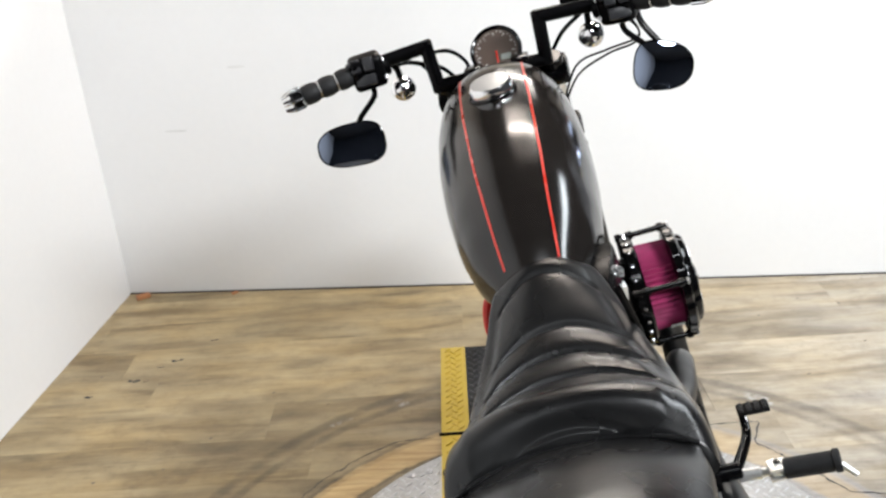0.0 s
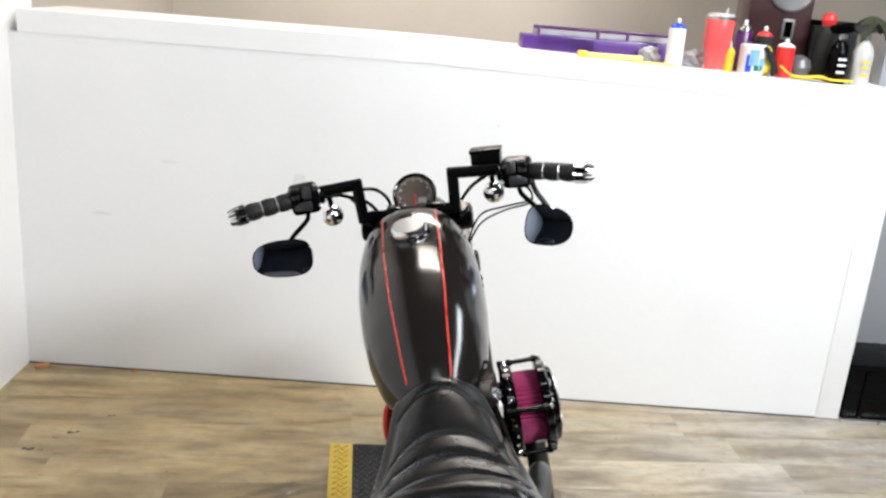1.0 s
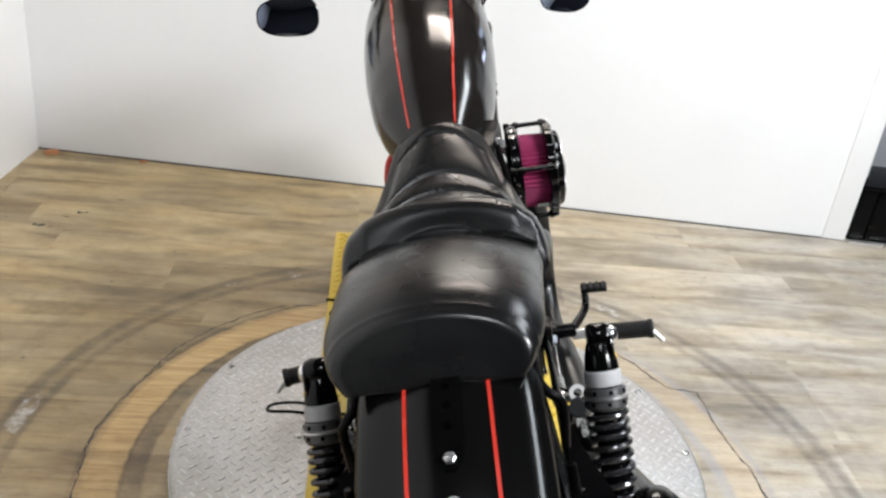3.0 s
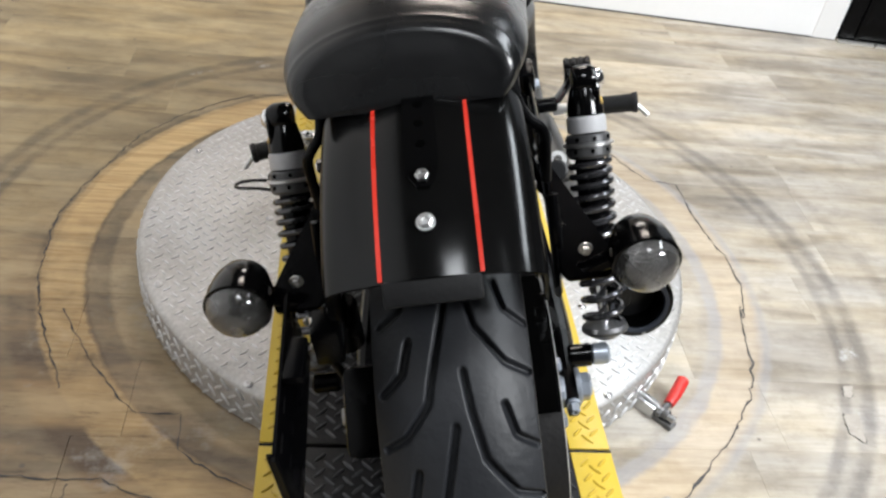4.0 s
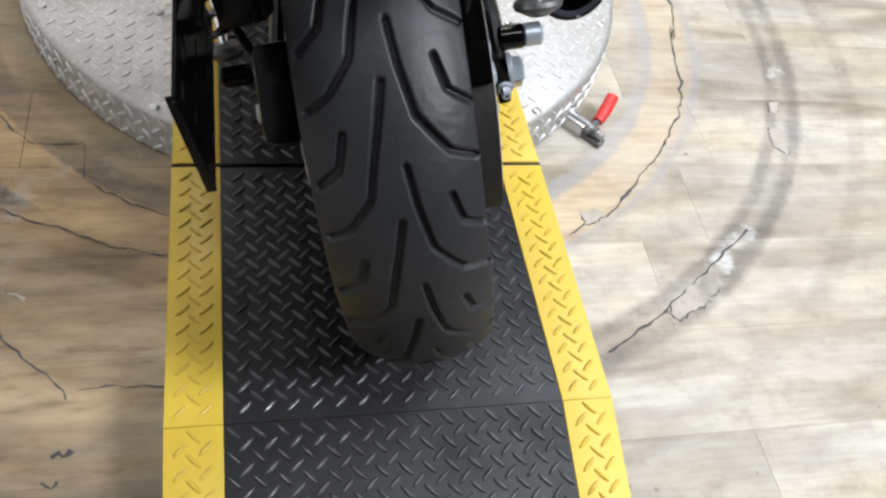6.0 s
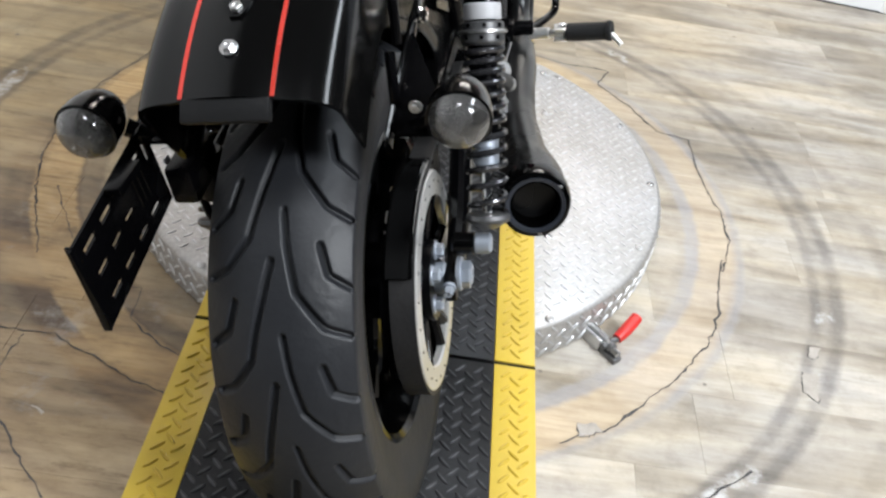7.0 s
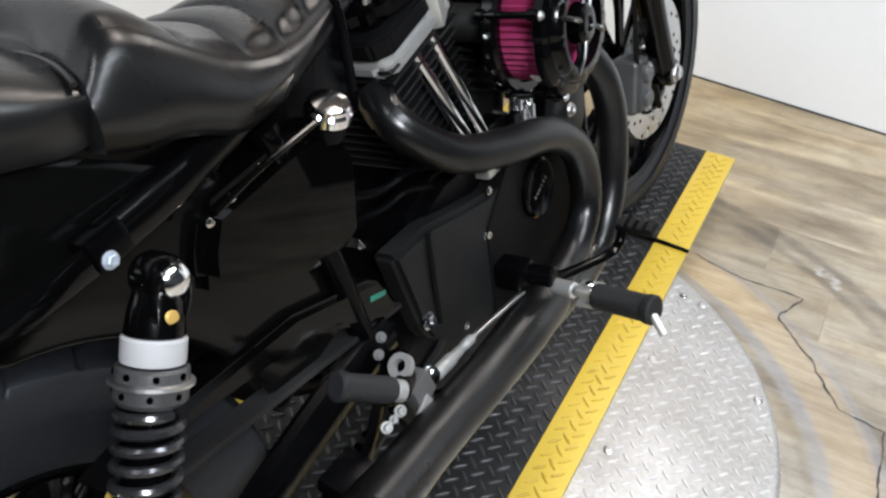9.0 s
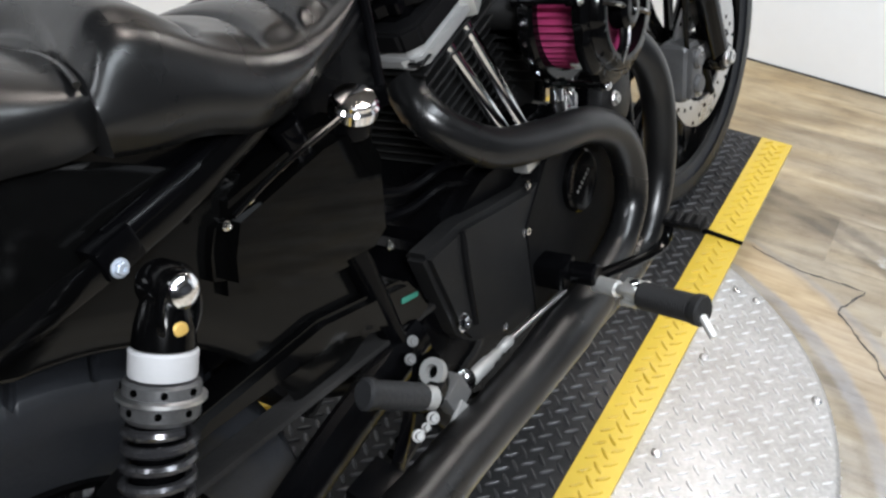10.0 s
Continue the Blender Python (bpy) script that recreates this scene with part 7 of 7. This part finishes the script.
part("base_ring", lathe([(0.030, -0.0002), (0.0335, 0.0), (0.034, 0.005)], seg=36), STEEL, cup)
part("rim", lathe([(0.0495, 0.176), (0.0497, 0.186), (0.046, 0.188)], seg=36), STEEL, cup)
part("lid", lathe([(0.0475, 0.186), (0.044, 0.196), (0.010, 0.198)], seg=36), CLEARP, cup)
part("straw", rod((0.015, 0, 0.19), (0.022, 0, 0.215), 0.004), CLEARP, cup)
mus = on_ledge("squeeze_bottle", 2.53, 0.12, 0, "yellow squeeze bottle with a white tip", "bottle")
part("bottle", lathe([(0.022, 0), (0.024, 0.004), (0.024, 0.07), (0.012, 0.085)], seg=20), YELP, mus)
part("tip", lathe([(0.010, 0.085), (0.008, 0.10), (0.003, 0.118)], seg=14), WHITEP, mus)
wipe = on_ledge("wipes_tub", 2.605, 0.08, 0, "white and blue labelled wipes tub", "tub")
part("tub", lathe([(0.043, 0), (0.046, 0.004), (0.046, 0.10), (0.043, 0.104)], seg=32), WHITEP, wipe)
for k, (a, z, w, h, mt) in enumerate(((-100, 0.06, 0.032, 0.055, SKYB), (-60, 0.04, 0.025, 0.04, SKYB), (-78, 0.025, 0.03, 0.02, GREEN), (-120, 0.04, 0.02, 0.06, BLUEP))):
    part("label_patch", box((0.0463 * math.cos(radians(a)), 0.0463 * math.sin(radians(a)), z), (w, 0.0012, h), (0, 0, a + 90), bev=0), mt, wipe)
aerosol(2.60, 0.19, VIOLET, STEEL, 0.185, 0.030, "violet spray can with a bare steel shoulder")
spk = on_ledge("loudspeaker", 2.76, 0.36, -4, "dark cherry veneered loudspeaker with a grey cone", "loudspeaker")
part("cabinet", box((0, 0.02, 0.25), (0.235, 0.18, 0.50), bev=0.004), MAROON, spk)
part("cone", lathe([(0.082, 0.0), (0.085, 0.008), (0.078, 0.012), (0.070, 0.004), (0.03, -0.02), (0.026, -0.016), (0.014, -0.006), (0.001, -0.004)], pose(0.03, -0.071, 0.312, 90, 0, 0), 40), CONE, spk, "grey metal woofer cone")
part("port_frame", box((0.035, -0.072, 0.165), (0.046, 0.012, 0.075), bev=0.003), GREYCAST, spk)
part("port", box((0.035, -0.078, 0.165), (0.028, 0.006, 0.055), bev=0.002), HOLLOW, spk)
aerosol(2.68, 0.20, LEAFB, REDP, 0.17, 0.031, "black spray can with a red collar")
aerosol(2.735, 0.12, REDP, WHITEP, 0.135, 0.032, "red spray can with a white nozzle")
glove = on_ledge("work_glove", 2.645, 0.09, 20, "crumpled yellow and black work glove", "glove")
bm = bmesh.new()
bmesh.ops.create_icosphere(bm, subdivisions=4, radius=0.05)
for v in bm.verts:
    v.co *= 0.8 + 0.5 * noise.noise(v.co * 22 + Vector((3, 1, 0)))
    v.co.z = max(0, v.co.z * 1.2 + 0.045)
part("palm", bm, YELP, glove, angle=25)
for k, (a, b) in enumerate((((-0.03, -0.045, 0.10), (0.03, -0.05, 0.015)), ((-0.02, -0.05, 0.08), (0.012, -0.055, 0.004)))):
    part("finger", tube([a, tuple((Vector(a) + Vector(b)) / 2 + Vector((0.006, -0.004, 0))), b], 0.008, 10, 4), LEAFB, glove)
strap = on_ledge("tie_strap", 2.80, 0.05, 0, "yellow webbing strap in loose loops", "strap")
part("webbing", tube([(-0.10, 0, 0.045), (-0.07, -0.02, 0.02), (-0.02, 0.0, 0.012), (0.04, -0.02, 0.02), (0.09, 0.0, 0.010), (0.15, -0.02, 0.012), (0.11, 0.02, 0.006), (0.02, 0.02, 0.006), (-0.05, 0.01, 0.006)], 0.010, 8, 6, flat=(1.0, 0.25)), YELP, strap)
lens = on_ledge("bulb", 2.80, 0.14, 0, "round grey glass bulb", "bulb")
part("globe", lathe([(0.005, 0.0), (0.03, 0.01), (0.043, 0.04), (0.036, 0.068), (0.012, 0.082), (0.002, 0.083)], seg=28), CONE, lens)
for nm, x, y, body, head, h in (("spray_bottle", 2.925, 0.11, SATIN, SATIN, 0.20), ("spray_bottle", 3.005, 0.10, CLEARP, LEAFB, 0.21)):
    b = on_ledge(nm, x, y, 0, "trigger spray bottle with a dark cloth over it" if head is LEAFB else "black trigger spray bottle with a steel collar", "bottle", "trigger bottles")
    part("bottle", lathe([(0.033, 0), (0.036, 0.005), (0.036, h * 0.55), (0.028, h * 0.66), (0.014, h * 0.74), (0.014, h * 0.8)], seg=26), body, b)
    part("collar", lathe([(0.016, h * 0.76), (0.017, h * 0.84), (0.012, h * 0.86)], seg=20), STEEL, b)
    part("trigger_head", slab([(-0.03, 0), (0.03, 0.012), (0.04, 0.03), (-0.01, 0.04), (-0.05, 0.03), (-0.052, 0.018)], pose(0, -0.008, h * 0.84, 90, 0, 0), -0.016, 0.003), head, b)
    for z in (0.04, 0.065, 0.085):
        part("label_bar", box((0, -0.0365, z), (0.03, 0.0014, 0.008), bev=0), WHITEP if body is SATIN else YELP, b)
ball = on_ledge("red_ball_cap", 2.905, 0.20, 0, "black canister with a round red ball cap", "canister")
part("canister", lathe([(0.03, 0), (0.032, 0.005), (0.032, 0.17), (0.02, 0.19)], seg=24), LEAFB, ball)
part("ball", lathe([(0.004, 0.188), (0.022, 0.195), (0.0285, 0.215), (0.022, 0.235), (0.003, 0.243)], seg=24), REDP, ball)
cloth = on_ledge("hanging_cloth", 3.03, 0.13, 0, "dark olive cloth draped over a bottle", "cloth")
bm = bmesh.new()
bmesh.ops.create_grid(bm, x_segments=24, y_segments=24, size=0.062)
for v in bm.verts:
    r = v.co.length
    v.co.z = 0.245 - 10 * r * r * (1 + 0.35 * math.sin(5 * math.atan2(v.co.y, v.co.x)))
    v.co.z = max(v.co.z, 0.13)
    v.co.xy = v.co.xy * 0.85
cl = part("drape", bm, paint("olive_cloth", (0.03, 0.032, 0.014), 0.9, var=0.3, scale=30, bump=0.3), cloth, angle=60)
cl.modifiers.new("thick", "SOLIDIFY").thickness = 0.003
cart = on_ledge("black_box", 2.97, 0.33, 0, "black plastic tool box behind the bottles", "box")
part("body", box((0, 0, 0.10), (0.17, 0.12, 0.20), bev=0.01), DARKWALL, cart)
part("lid", box((0, 0, 0.205), (0.175, 0.125, 0.02), bev=0.006), SATIN, cart)


# ---- floor planks ----
def plank_mesh(ln, w):
    bm = box((ln / 2, w / 2, -0.002), (ln - 0.0003, w - 0.0003, 0.004), bev=0.0003, seg=1)
    me = bpy.data.meshes.new("plank")
    bm.to_mesh(me)
    bm.free()
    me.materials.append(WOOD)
    return me


rnd = random.Random(4)
PLW, PLL = 0.18, 1.22
cache = {}
for j in range(26):
    y = -2.25 + PLW * j
    x = -1.62 - PLL * rnd.random()
    while x < 2.9:
        a, b = max(x, -1.72), x + PLL
        if b - a > 0.05:
            key = round(b - a, 3)
            cache.setdefault(key, plank_mesh(key, PLW))
            ob = new("plank", cache[key])
            ob.location = (a, y, 0)
            ob.parent = floor
        x += PLL
